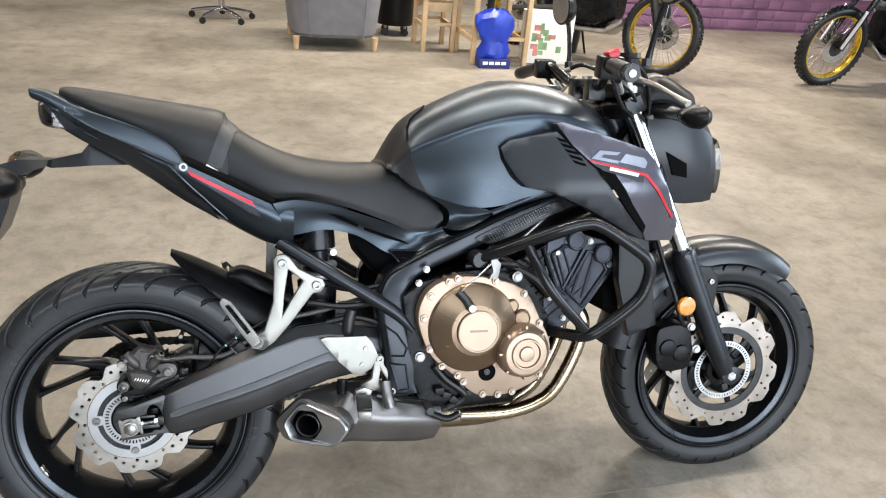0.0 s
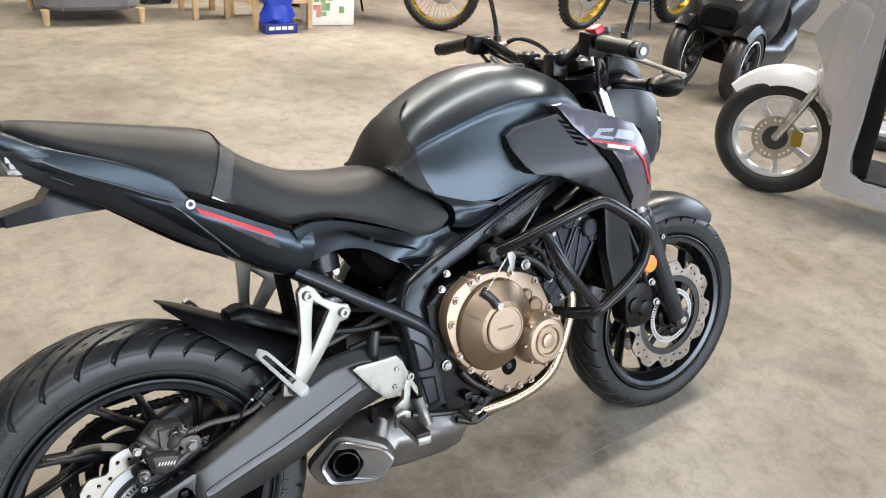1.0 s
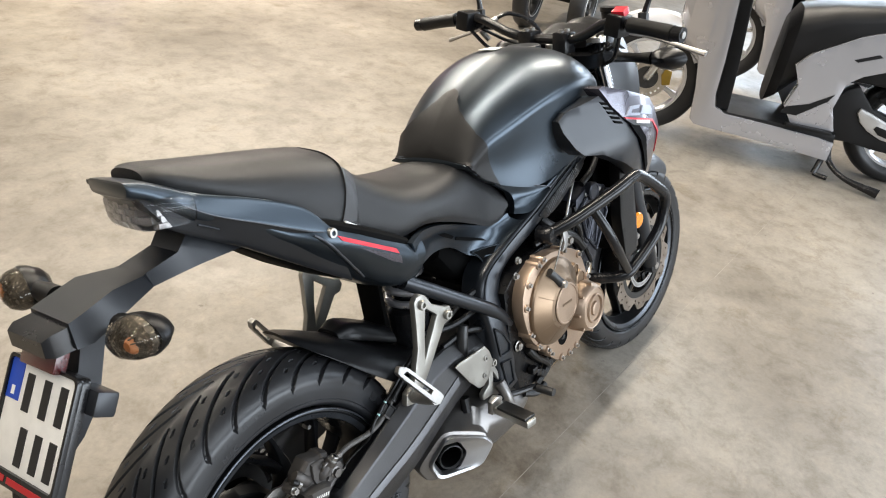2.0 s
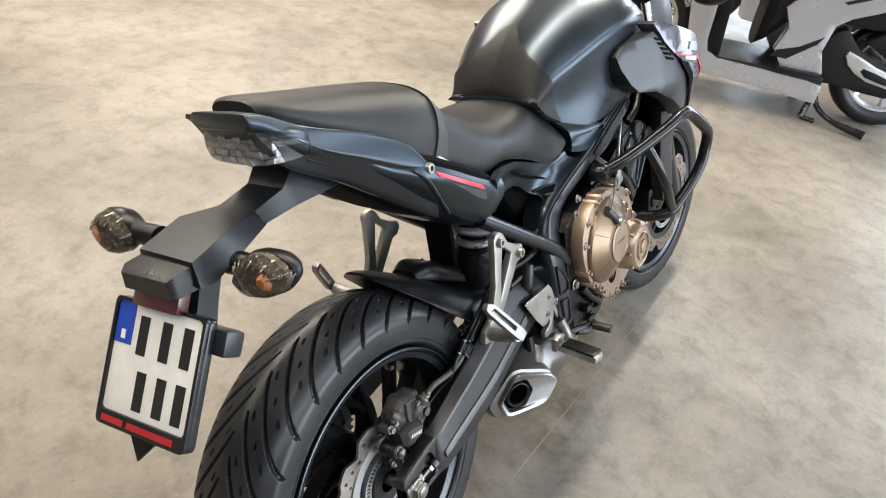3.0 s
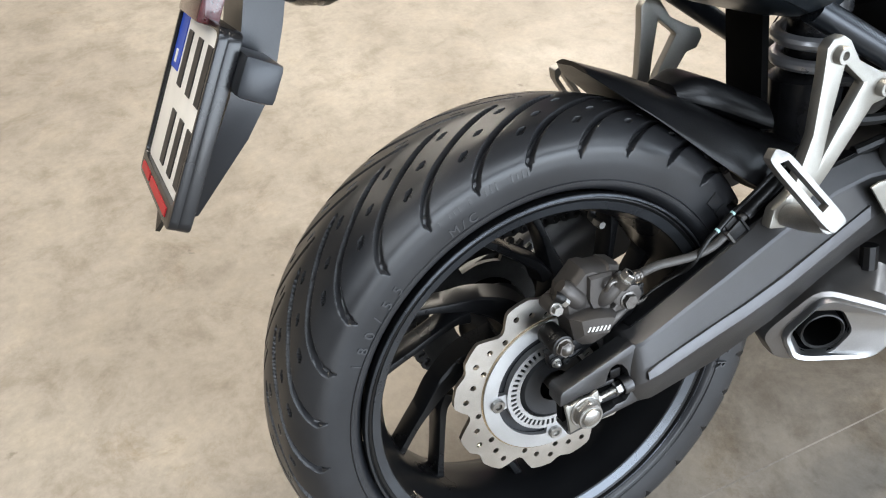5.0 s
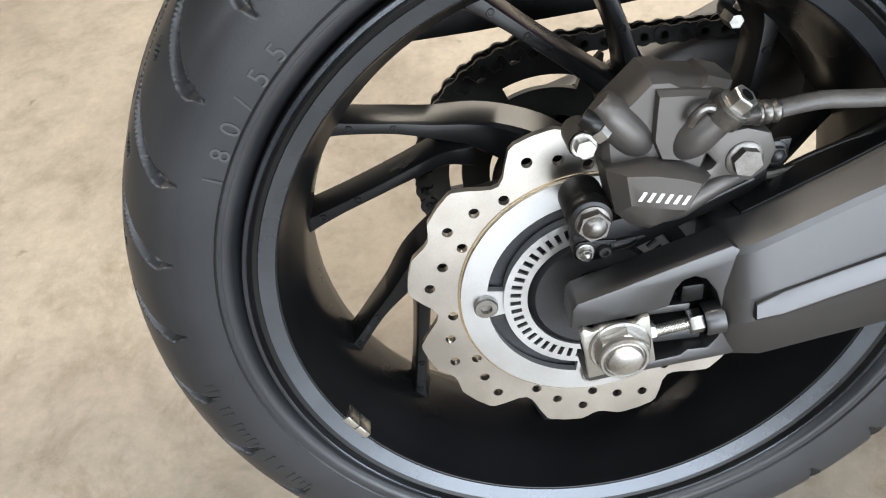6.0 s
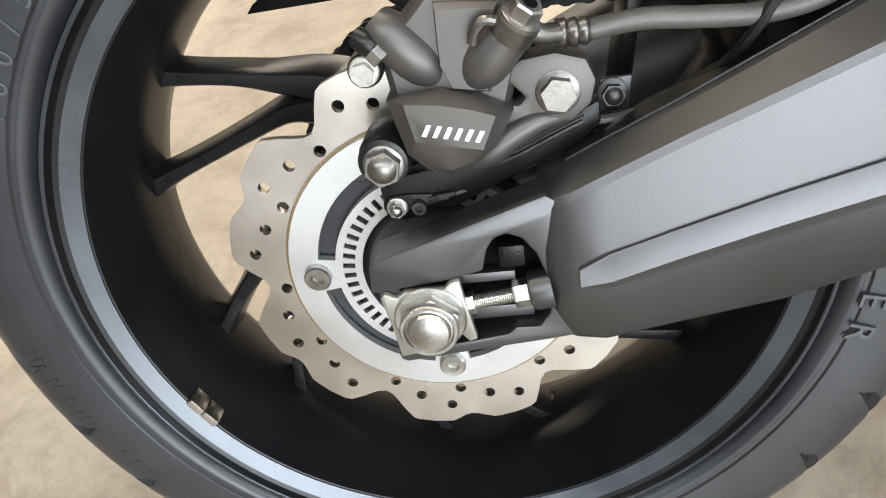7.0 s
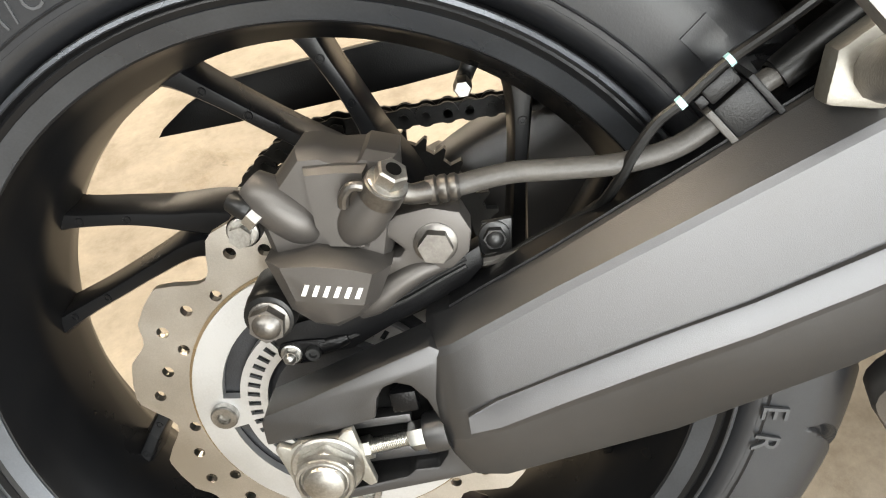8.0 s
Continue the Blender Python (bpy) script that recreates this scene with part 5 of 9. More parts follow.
def arm(s):
    """A box-section arm: flat top, a bevel, a flat upper side, and a lower side that falls inwards."""
    rings = []
    for x, yi, yo, zt, ze, zr, zb in ARM:
        rings.append([Vector((x, s * a, b)) for a, b in ((yi, zt - 0.013), (yo - 0.044, zt - 0.002), (yo - 0.025, zt + 0.001), (yo - 0.022, zt), (yo - 0.005, ze + 0.001), (yo - 0.003, ze - 0.003), (yo + 0.001, min(zr + 0.006, ze - 0.006)), (yo + 0.001, min(zr - 0.012, ze - 0.012)), (yo, min(zr - 0.016, ze - 0.016)), (yo - 0.006, zb + 0.006), (yo - 0.011, zb + 0.001), (yo - 0.020, zb), (yi, zb))])
    ob = part("swingarm", join_rings(bmesh.new(), rings), SWING, bike, "satin grey box-section swingarm", sharp=40)
    # crisp edges along the arm, smooth from station to station
    n = len(rings[0])
    for e in ob.data.edges:
        a, b = sorted(e.vertices)
        e.use_edge_sharp = b - a == n and a % n in (2, 3, 4, 5, 6, 7, 8)
    return ob


swing = arm(-1)
arm(1)
rings = []
for k in range(23):
    x = 0.077 + 0.323 * k / 22
    yo = float(np.interp(x, [0.060, 0.177, 0.262, 0.340, 0.400], [0.160, 0.160, 0.158, 0.152, 0.146]))
    zr = float(np.interp(x, [0.078, 0.123, 0.171, 0.210, 0.264, 0.340, 0.400], [0.3370, 0.3510, 0.3650, 0.3745, 0.3910, 0.4160, 0.4340]))
    w = (0.0075 + 0.006 * (x - 0.077)) * min(1.0, (k + 0.5) / 1.5) ** 0.5
    rings.append([Vector((x, -a, b)) for a, b in ((yo - 0.004, zr + w), (yo + 0.0030, zr + w * 0.98), (yo + 0.0036, zr + w * 0.85), (yo + 0.0060, zr - w * 0.8), (yo + 0.0048, zr - w * 1.25), (yo - 0.006, zr - w * 1.6))])
part("swingarm_rib", join_rings(bmesh.new(), rings), SWING, swing, "raised rib along the swingarm", sharp=24)
strip = []
for x, yi, yo, zt, ze, zr, zb in ARM[2:10]:
    strip.append([Vector((x, -a, b)) for a, b in ((yo - 0.050, zt - 0.001), (yo - 0.026, zt + 0.0025), (yo - 0.026, zt - 0.0005), (yo - 0.050, zt - 0.005))])
part("arm_top_strip", join_rings(bmesh.new(), strip), PLASTIC, swing, "black strip along the top of the swingarm")
part("swingarm_cross", loft([(0.40, [(0, 0.47), (0.095, 0.47), (0.10, 0.44), (0.095, 0.40), (0, 0.40)]), (0.56, [(0, 0.47), (0.10, 0.46), (0.105, 0.43), (0.10, 0.40), (0, 0.39)])]), SWING, bike)
for s in (-1, 1):
    # axle, its clamp plate and the chain adjuster
    end = part("arm_end", plate([(-0.0275, 0.3308), (-0.0265, 0.3450), (-0.0235, 0.3490), (0.0, 0.3560), (0.030, 0.3660), (0.064, 0.3770), (0.074, 0.3700), (0.076, 0.2960), (0.060, 0.2940), (0.0236, 0.2907), (-0.0160, 0.2865), (-0.0190, 0.2885), (-0.0199, 0.2925),
                                 (0.0229, 0.2974), (0.0393, 0.2995), (0.0440, 0.3035), (0.0560, 0.3030), (0.0620, 0.3110), (0.0625, 0.3300), (0.0575, 0.3460), (0.0510, 0.3555), (0.0440, 0.3585), (0.0375, 0.3565), (0.0335, 0.3505), (0.0305, 0.3390), (0.0145, 0.3354)], s * 0.128, s * 0.152), SWING, swing, "slotted end of the swingarm", bevel=0.0016)
    # black backing plate: the shade inside the adjuster slot, set as colour
    part("recess_shade", plate([(-0.016, 0.292), (0.066, 0.296), (0.066, 0.352), (0.046, 0.362), (0.028, 0.352), (0.016, 0.338), (-0.016, 0.335)], s * 0.124, s * 0.136), SHADE_BLACK, swing)
    part("adjuster_block", box((0.0385, -0.007, 0.337), (0.0520, 0.006, 0.3495), m=pose(0, s * 0.1410, 0)), ENGINE_M, swing, bevel=0.002)
    part("slot_rail", box((0.016, -0.004, 0.3275), (0.046, 0.004, 0.3330), m=pose(0, s * 0.1400, 0)), SWING, swing, bevel=0.001)
    part("slot_rail", box((0.018, -0.004, 0.3050), (0.054, 0.004, 0.3125), m=pose(0, s * 0.1400, 0)), SWING, swing, bevel=0.001)
    bm = plate([(-0.0231, 0.3296), (-0.0204, 0.3321), (-0.0151, 0.3290), (-0.0100, 0.3320), (0.0100, 0.3320), (0.0133, 0.3354), (0.0182, 0.3362), (0.0196, 0.3253), (0.0236, 0.3003), (0.0193, 0.2989), (0.0155, 0.3040), (0.0105, 0.3030), (0.0080, 0.2965), (-0.0177, 0.2923), (-0.0195, 0.3100)], s * 0.1500, s * 0.1550)
    part("axle_plate", bm, ALU, swing, "bright axle clamp plate", bevel=0.001)
    nut = part("axle_nut", lathe([(0.0, s * 0.1545), (0.0185, s * 0.1545), (0.0188, s * 0.1560), (0.0178, s * 0.1570), (0, s * 0.1570)], (0.001, 0, 0.3155), 36), BOLT_M, swing, "domed axle nut with a washer face")
    part("nut_hexagon", plate([(0.001 + 0.0165 * math.cos(k * math.pi / 3 + 0.35), 0.3155 + 0.0165 * math.sin(k * math.pi / 3 + 0.35)) for k in range(6)], s * 0.1565, s * 0.1635), BOLT_M, nut, bevel=0.0012)
    part("nut_collar", lathe([(0.0150, s * 0.1630), (0.0150, s * 0.1665), (0.0143, s * 0.1675), (0.0128, s * 0.1675), (0.0120, s * 0.1662), (0.0112, s * 0.1664), (0.0100, s * 0.1690), (0.0060, s * 0.1704), (0, s * 0.1708)], (0.001, 0, 0.3155), 36), BOLT_M, nut)
    bolt = []
    for k in range(28):
        bolt += [(0.0036, 0.001 * k), (0.0043, 0.001 * k + 0.0005)]
    screw = part("adjuster_bolt", lathe([(0, 0)] + bolt + [(0, 0.028)], (0, 0, 0), 14, "x"), STEEL, swing, "threaded adjuster bolt")
    screw.matrix_basis = pose(0.0205, s * 0.1475, 0.3180, 0, -7.5, 0)
    part("bolt_foot", lathe([(0, -0.003), (0.0058, -0.003), (0.0062, -0.001), (0.0062, 0.0035), (0, 0.0035)], (0, 0, 0), 6, "x"), STEEL, screw)
    part("adjuster_nut", lathe([(0, 0.0240), (0.0068, 0.0240), (0.0076, 0.0252), (0.0076, 0.0318), (0.0068, 0.0330), (0, 0.0330)], (0, 0, 0), 6, "x"), STEEL, screw, "bright lock nut")
    part("adjuster_socket", lathe([(0.0095, 0.0325), (0.0105, 0.0345), (0.0105, 0.0440), (0, 0.0440)], (0, 0, 0), 20, "x"), SWING, screw)
part("rear_axle", lathe([(0, -0.145), (0.011, -0.145), (0.011, 0.145), (0, 0.145)], (0, 0, 0.315), 20), BOLT_M, bike)

# ---- rear brake caliper ----
DUSTY_HOSE = material("dusty_rubber_hose", (0.060, 0.055, 0.050), 0.45, 0, 0.3, 30, 500, 0.15, wear=(0.13, 0.12, 0.105), wear_amount=0.5)
cal = part("rear_caliper", join_rings(bmesh.new(), [[Vector((x, y, z)) for x, z in q] for y, q in (
    (-0.108, [(-0.0045, 0.4266), (0.0010, 0.3978), (0.0105, 0.3888), (0.0209, 0.3854), (0.0331, 0.3899), (0.0438, 0.3983), (0.0535, 0.4151), (0.0375, 0.4215), (0.0201, 0.4262)]),
    (-0.1375, [(-0.0048, 0.4266), (0.0010, 0.3990), (0.0105, 0.3895), (0.0209, 0.3860), (0.0331, 0.3903), (0.0438, 0.3986), (0.0532, 0.4151), (0.0375, 0.4235), (0.0201, 0.4285)]),
    (-0.1425, [(0.0000, 0.4268), (0.0040, 0.4030), (0.0125, 0.3935), (0.0215, 0.3905), (0.0320, 0.3935), (0.0410, 0.4000), (0.0490, 0.4150), (0.0370, 0.4225), (0.0205, 0.4275)]),
    (-0.1475, [(0.0042, 0.4265), (0.0072, 0.4085), (0.0135, 0.4068), (0.0215, 0.4048), (0.0300, 0.4028), (0.0378, 0.4010), (0.0450, 0.4165), (0.0350, 0.4205), (0.0200, 0.4245)]))]), CALIPER, bike, "dark grey rear brake caliper", sharp=22, bevel=0.0008)
body = [(-0.0045, 0.4240), (-0.0060, 0.4380), (-0.0010, 0.4545), (0.0103, 0.4649), (0.0193, 0.4738), (0.0296, 0.4731), (0.0363, 0.4692), (0.0490, 0.4676), (0.0520, 0.4692), (0.0653, 0.4644), (0.0628, 0.4478), (0.0575, 0.4300), (0.0514, 0.4100), (0.0240, 0.4100)]
mid_ = Vector((0.029, 0, 0.440))
part("caliper_body", join_rings(bmesh.new(), [[mid_ + (Vector((x, 0, z)) - mid_) * k + Vector((0, y, 0)) for x, z in body] for y, k in ((-0.100, 0.98), (-0.120, 1.0), (-0.126, 0.97), (-0.1305, 0.86))]), CALIPER, cal, sharp=30, bevel=0.0012)
part("caliper_ridge", join_rings(bmesh.new(), [[mid_ + (Vector((x, 0, z)) - mid_) * k + Vector((0, y, 0)) for x, z in ((0.0228, 0.4650), (0.0222, 0.4520), (0.0219, 0.4385), (0.0265, 0.4270), (0.0430, 0.4240), (0.0480, 0.4400), (0.0500, 0.4620), (0.0370, 0.4640))] for y, k in ((-0.124, 1.10), (-0.1325, 1.04), (-0.1355, 0.94))]), CALIPER, cal, sharp=24, bevel=0.0008)
part("piston_boss", tube([(-0.0060, -0.123, 0.4600), (-0.0010, -0.1245, 0.4545), (0.0060, -0.1245, 0.4460), (0.0140, -0.1235, 0.4370), (0.0220, -0.1200, 0.4280)], [0.0080, 0.0108, 0.0118, 0.0112, 0.0070], 22), CALIPER, cal)
part("piston_boss", tube([(0.0570, -0.1345, 0.4520), (0.0500, -0.1335, 0.4450), (0.0420, -0.1310, 0.4360), (0.0350, -0.1260, 0.4280)], [0.0102, 0.0110, 0.0112, 0.0075], 22), CALIPER, cal)
part("caliper_arm", plate([(0.0430, 0.4210), (0.0500, 0.4300), (0.0583, 0.4355), (0.0742, 0.4370), (0.0880, 0.4325), (0.0920, 0.4220), (0.0892, 0.4110), (0.0796, 0.4035), (0.0634, 0.4050), (0.0500, 0.4010), (0.0440, 0.4060)], -0.1295, -0.110, [[(0.0455, 0.4160), (0.0481, 0.4240), (0.0530, 0.4245), (0.0590, 0.4175), (0.0560, 0.4140)]]), CALIPER, cal, bevel=0.0025)
part("slot_shade", plate([(0.043, 0.412), (0.046, 0.428), (0.061, 0.426), (0.062, 0.412)], -0.116, -0.110), SHADE_BLACK, cal)
part("caliper_bar", tube([(0.0310, -0.1270, 0.3885), (0.0400, -0.1280, 0.3925), (0.0500, -0.1280, 0.3985), (0.0640, -0.1270, 0.4045), (0.0760, -0.1240, 0.4050)], [0.0060, 0.0074, 0.0070, 0.0058, 0.0040], 16), CALIPER, cal)
part("caliper_mount", plate([(-0.0200, 0.3740), (-0.0060, 0.3800), (0.0300, 0.3860), (0.0520, 0.3900), (0.0780, 0.4010), (0.0940, 0.4090), (0.0945, 0.3970), (0.0856, 0.3887), (0.0511, 0.3743), (0.0200, 0.3600), (-0.0180, 0.3560)], -0.119, -0.106), PLASTIC, cal, "black caliper carrier bracket", bevel=0.002)
for dz in (0.0, -0.0042):
    part("mount_edge", tube([(0.034, -0.1195, 0.3845 + dz), (0.052, -0.1195, 0.3888 + dz), (0.070, -0.1195, 0.3965 + dz), (0.086, -0.1190, 0.4030 + dz)], 0.0015, 8), BLACK_BOLT, cal)
hex_bolt("caliper_bolt", (0.0742, -0.1285, 0.4185), 0.0083, 0.0075, DARK_BOLT, cal, flange=1.28)
boot = part("pin_boot", lathe([(0, -0.1370), (0.0100, -0.1370), (0.0122, -0.1362), (0.0128, -0.1340), (0.0112, -0.1322), (0.0130, -0.1300), (0.0134, -0.1270), (0.0118, -0.1250), (0.0132, -0.1220), (0.0132, -0.106), (0, -0.106)], (-0.0120, 0, 0.3950), 28), RUBBER_PART, cal)
hex_bolt("slide_pin", (-0.0116, -0.1365, 0.3948), 0.0092, 0.0075, DARK_BOLT, boot, dome=True, flange=1.1)
hex_bolt("pad_pin", (-0.0143, -0.1270, 0.4383), 0.0056, 0.0075, BOLT_M, cal, flange=1.35)
part("pad_pin_boss", lathe([(0.0082, -0.1272), (0.0086, -0.1250), (0.0086, -0.108), (0, -0.108)], (-0.0143, 0, 0.4383), 20), CALIPER, cal)
bleed = part("bleed_cap", tube([(-0.0150, -0.1280, 0.4550), (-0.0105, -0.1300, 0.4520), (-0.0070, -0.1310, 0.4490)], [0.0052, 0.0058, 0.0050], 14), RUBBER_PART, cal, "black rubber bleed cap")
part("bleed_nut", tube([(-0.0075, -0.1315, 0.4485), (-0.0040, -0.1325, 0.4440)], 0.0056, 6), BOLT_M, bleed)
BANJO = Vector((0.0568, -0.1400, 0.4525))
UP = Vector((0.52, -0.36, 0.77)).normalized()
part("banjo", tube([BANJO - UP * 0.004, BANJO - UP * 0.0035, BANJO + UP * 0.0050, BANJO + UP * 0.0055], [0.0085, 0.0100, 0.0100, 0.0090], 24, smooth=False), DARK_BOLT, cal, "steel banjo fitting")
head_ = part("banjo_bolt", tube([BANJO + UP * 0.0055, BANJO + UP * 0.0068, BANJO + UP * 0.0075], [0.0092, 0.0094, 0.0082], 24, smooth=False), BOLT_M, cal)
part("bolt_hexagon", tube([BANJO + UP * 0.0070, BANJO + UP * 0.0135, BANJO + UP * 0.0145], [0.0074, 0.0074, 0.0064], 6, smooth=False), BOLT_M, head_)
part("bolt_hole", tube([BANJO + UP * 0.0143, BANJO + UP * 0.0148], 0.0036, 14), SHADE_BLACK, head_)
part("banjo_arm", tube([BANJO + Vector((0.006, 0.002, -0.001)), (0.0680, -0.1360, 0.4475), (0.0760, -0.1310, 0.4455)], [0.0048, 0.0048, 0.0052], 14), DARK_BOLT, cal)
part("banjo_spring", tube([(0.0382, -0.1400, 0.4484), (0.0400, -0.1420, 0.4540), (0.0445, -0.1425, 0.4580), (0.0504, -0.1420, 0.4565)], 0.0026, 10), DARK_BOLT, cal)
emblem = bmesh.new()
for k in range(6):
    x0, z0 = 0.0105 + 0.0048 * k, 0.4110 - 0.00110 * k
    plate([(x0, z0), (x0 + 0.0020, z0 - 0.0005), (x0 + 0.0050, z0 + 0.0046), (x0 + 0.0030, z0 + 0.0051)], -0.1480, -0.1470, bm=emblem)
part("caliper_emblem", emblem, WHITE_FILM, cal, "small white mark of slanted bars")["kind"] = "stuff"
part("sensor_bracket", plate([(-0.0193, 0.3631), (-0.0159, 0.3698), (0.0023, 0.3696), (0.0078, 0.3676), (0.0030, 0.3600), (-0.0010, 0.3565), (-0.0148, 0.3569)], -0.1205, -0.115, steps=2), ENGINE_M, cal, bevel=0.0012)
hex_bolt("sensor_bolt", (-0.0121, -0.1205, 0.3633), 0.0042, 0.0050, BOLT_M, cal, dome=True)
socket_bolt("sensor_bolt", (-0.0004, -0.1205, 0.3627), 0.0040, 0.0035, BLACK_BOLT, cal)
part("sensor_plug", tube([(0.0040, -0.1170, 0.3640), (0.0130, -0.1170, 0.3655), (0.0190, -0.1170, 0.3668)], [0.0048, 0.0048, 0.0034], 12), ENGINE_M, cal)
hex_bolt("clip_bolt", (0.1017, -0.1075, 0.4076), 0.0058, 0.0055, BLACK_BOLT, cal, dome=True)
part("hose_clip", plate([(0.0930, 0.3975), (0.0960, 0.4150), (0.1115, 0.4155), (0.1090, 0.3975)], -0.1075, -0.104), BLACK_BOLT, cal, bevel=0.001)
part("clip_tube", tube([(0.0890, -0.1120, 0.3958), (0.1000, -0.1125, 0.3962), (0.1150, -0.1120, 0.3985)], [0.0030, 0.0034, 0.0026], 10), DARK_BOLT, cal)
hose = [(0.0790, -0.1300, 0.4452), (0.0863, -0.1280, 0.4446), (0.1126, -0.1260, 0.4462), (0.1379, -0.1260, 0.4440), (0.1632, -0.1260, 0.4424), (0.1884, -0.1260, 0.4462), (0.2082, -0.1260, 0.4572), (0.2220, -0.1250, 0.4665), (0.2330, -0.1245, 0.4722), (0.2420, -0.1240, 0.4775), (0.2552, -0.1240, 0.4863), (0.30, -0.122, 0.512), (0.40, -0.10, 0.525), (0.50, -0.09, 0.55)]
part("brake_hose", tube(hose, 0.0050, 18), DUSTY_HOSE, bike, "dusty grey rubber rear brake hose")
part("hose_sleeve", tube([(0.2315, -0.1246, 0.4712), (0.2335, -0.1246, 0.4724), (0.2552, -0.1240, 0.4863), (0.2900, -0.1225, 0.5065)], [0.0066, 0.0078, 0.0080, 0.0080], 18), RUBBER_PART, bike, "black rubber sleeve over the hose")
part("hose_ferrule", lathe([(0.0050, -0.008), (0.0066, -0.0075), (0.0070, -0.0035), (0.0056, -0.0025), (0.0066, -0.0010), (0.0066, 0.0015), (0.0054, 0.0025), (0.0064, 0.0040), (0.0064, 0.0060), (0.0050, 0.0075)], (0.0825, -0.1290, 0.4450), 18, "x"), DARK_BOLT, bike, "crimped steel hose ferrule")
cable = part("sensor_cable", tube([(0.019, -0.117, 0.3668), (0.07, -0.112, 0.380), (0.12, -0.110, 0.402), (0.1500, -0.118, 0.418), (0.1611, -0.128, 0.435), (0.1681, -0.1300, 0.4474), (0.1786, -0.1300, 0.4601), (0.1898, -0.1300, 0.4675), (0.2101, -0.1290, 0.4819), (0.2350, -0.1280, 0.4950), (0.30, -0.122, 0.530), (0.36, -0.11, 0.55)], 0.0027, 10), RUBBER_PART, bike, "thin black sensor cable")
CYAN = material("pale_cyan_paint_mark", (0.40, 0.66, 0.66), 0.5, 0, 0.1, 60, 700)
for a, b in (((0.1880, -0.1300, 0.4663), (0.1905, -0.1300, 0.4680)), ((0.2090, -0.1290, 0.4811), (0.2112, -0.1289, 0.4826))):
    part("paint_mark", tube([a, b], 0.0031, 10), CYAN, cable)
CLAMP = pose(0.2135, -0.1255, 0.4605, 0, -37, 0)
clamp = part("hose_clamp", box((-0.0085, -0.0090, -0.0100), (0.0100, 0.0070, 0.0090), m=CLAMP), PLASTIC, bike, "black plastic hose clamp", bevel=0.0016)
for a, b in ((-0.0118, -0.0085), (0.0100, 0.0130)):
    part("clamp_flange", box((a, -0.0105, -0.0125), (b, 0.0080, 0.0105), m=CLAMP), DUSTY_HOSE if a < 0 else PLASTIC, clamp, bevel=0.0008)
part("cable_holder", box((-0.0070, -0.0075, 0.0100), (0.0085, 0.0030, 0.0185), m=CLAMP), PLASTIC, clamp, bevel=0.0016)
part("cable_holder", box((-0.0115, -0.0065, 0.0115), (-0.0070, 0.0020, 0.0170), m=CLAMP), PLASTIC, clamp, bevel=0.001)

# ---- rear hugger and chain guard ----
part("hugger", loft([
    (0.082, [(0, 0.652), (0.018, 0.651), (0.030, 0.647), (0.032, 0.644), (0, 0.647)]),
    (0.110, [(0, 0.640), (0.040, 0.637), (0.062, 0.624), (0.064, 0.618), (0, 0.633)]),
    (0.142, [(0, 0.626), (0.050, 0.620), (0.076, 0.600), (0.078, 0.592), (0, 0.618)]),
    (0.224, [(0, 0.584), (0.060, 0.575), (0.092, 0.545), (0.095, 0.520), (0, 0.574)]),
    (0.296, [(0, 0.540), (0.066, 0.532), (0.100, 0.505), (0.103, 0.470), (0, 0.528)]),
    (0.380, [(0, 0.500), (0.070, 0.495), (0.104, 0.475), (0.106, 0.455), (0, 0.470)]),
]), PLASTIC, bike, "black plastic rear hugger over the tyre")
part("chain_guard", skin([(-0.142, 0.4305), (-0.136, 0.4370), (-0.112, 0.4520), (-0.082, 0.4640), (0.084, 0.4760), (0.300, 0.52), (0.300, 0.49), (0.085, 0.4420), (0.047, 0.4385), (-0.053, 0.4330)], lambda x, z: 0.112, 0.012), PLASTIC, bike, "black chain guard", bevel=0.003)
part("side_stand", tube([(0.55, 0.13, 0.32), (0.54, 0.20, 0.20), (0.53, 0.275, 0.088)], [0.014, 0.012, 0.011], 12), BAR_M, bike, "black side stand leg")
part("side_stand_foot", box((0.50, 0.262, 0.070), (0.57, 0.300, 0.085), m=pose(0, 0, 0)), BAR_M, bike, bevel=0.004)

# ---- shock absorber ----
coil = [Vector((0.388, -0.043, 0.640 - 0.052 * k / 44)) + Vector((0.037 * math.cos(k * 0.29), 0.037 * math.sin(k * 0.29), 0)) for k in range(45)]
part("shock_spring", tube(coil, 0.0078, 10, 1), material("grey_spring_steel", (0.44, 0.44, 0.46), 0.32, 0.7, 0.1, 20, 700), bike, "thick grey coil spring")
part("shock_body", tube([(0.386, -0.043, 0.72), (0.387, -0.043, 0.655), (0.387, -0.043, 0.648), (0.388, -0.043, 0.592), (0.388, -0.043, 0.580), (0.39, -0.043, 0.45)], [0.038, 0.042, 0.026, 0.026, 0.044, 0.036], 20, smooth=False), BAR_M, bike, "black shock absorber body")
part("inner_mudguard", skin([(0.312, 0.690), (0.322, 0.690), (0.340, 0.520), (0.330, 0.515)], lambda x, z: -0.040, 0.058), SHADE_BLACK, bike, "black inner mudguard ahead of the rear tyre", bevel=0.003)
part("hugger_ridge", loft([(0.200, [(0, 0.604), (0.022, 0.603), (0.030, 0.590), (0, 0.586)]), (0.240, [(0, 0.606), (0.034, 0.604), (0.046, 0.575), (0, 0.566)]), (0.330, [(0, 0.560), (0.034, 0.558), (0.048, 0.530), (0, 0.520)])]), PLASTIC, bike, "raised black ridge on the hugger", bevel=0.003)

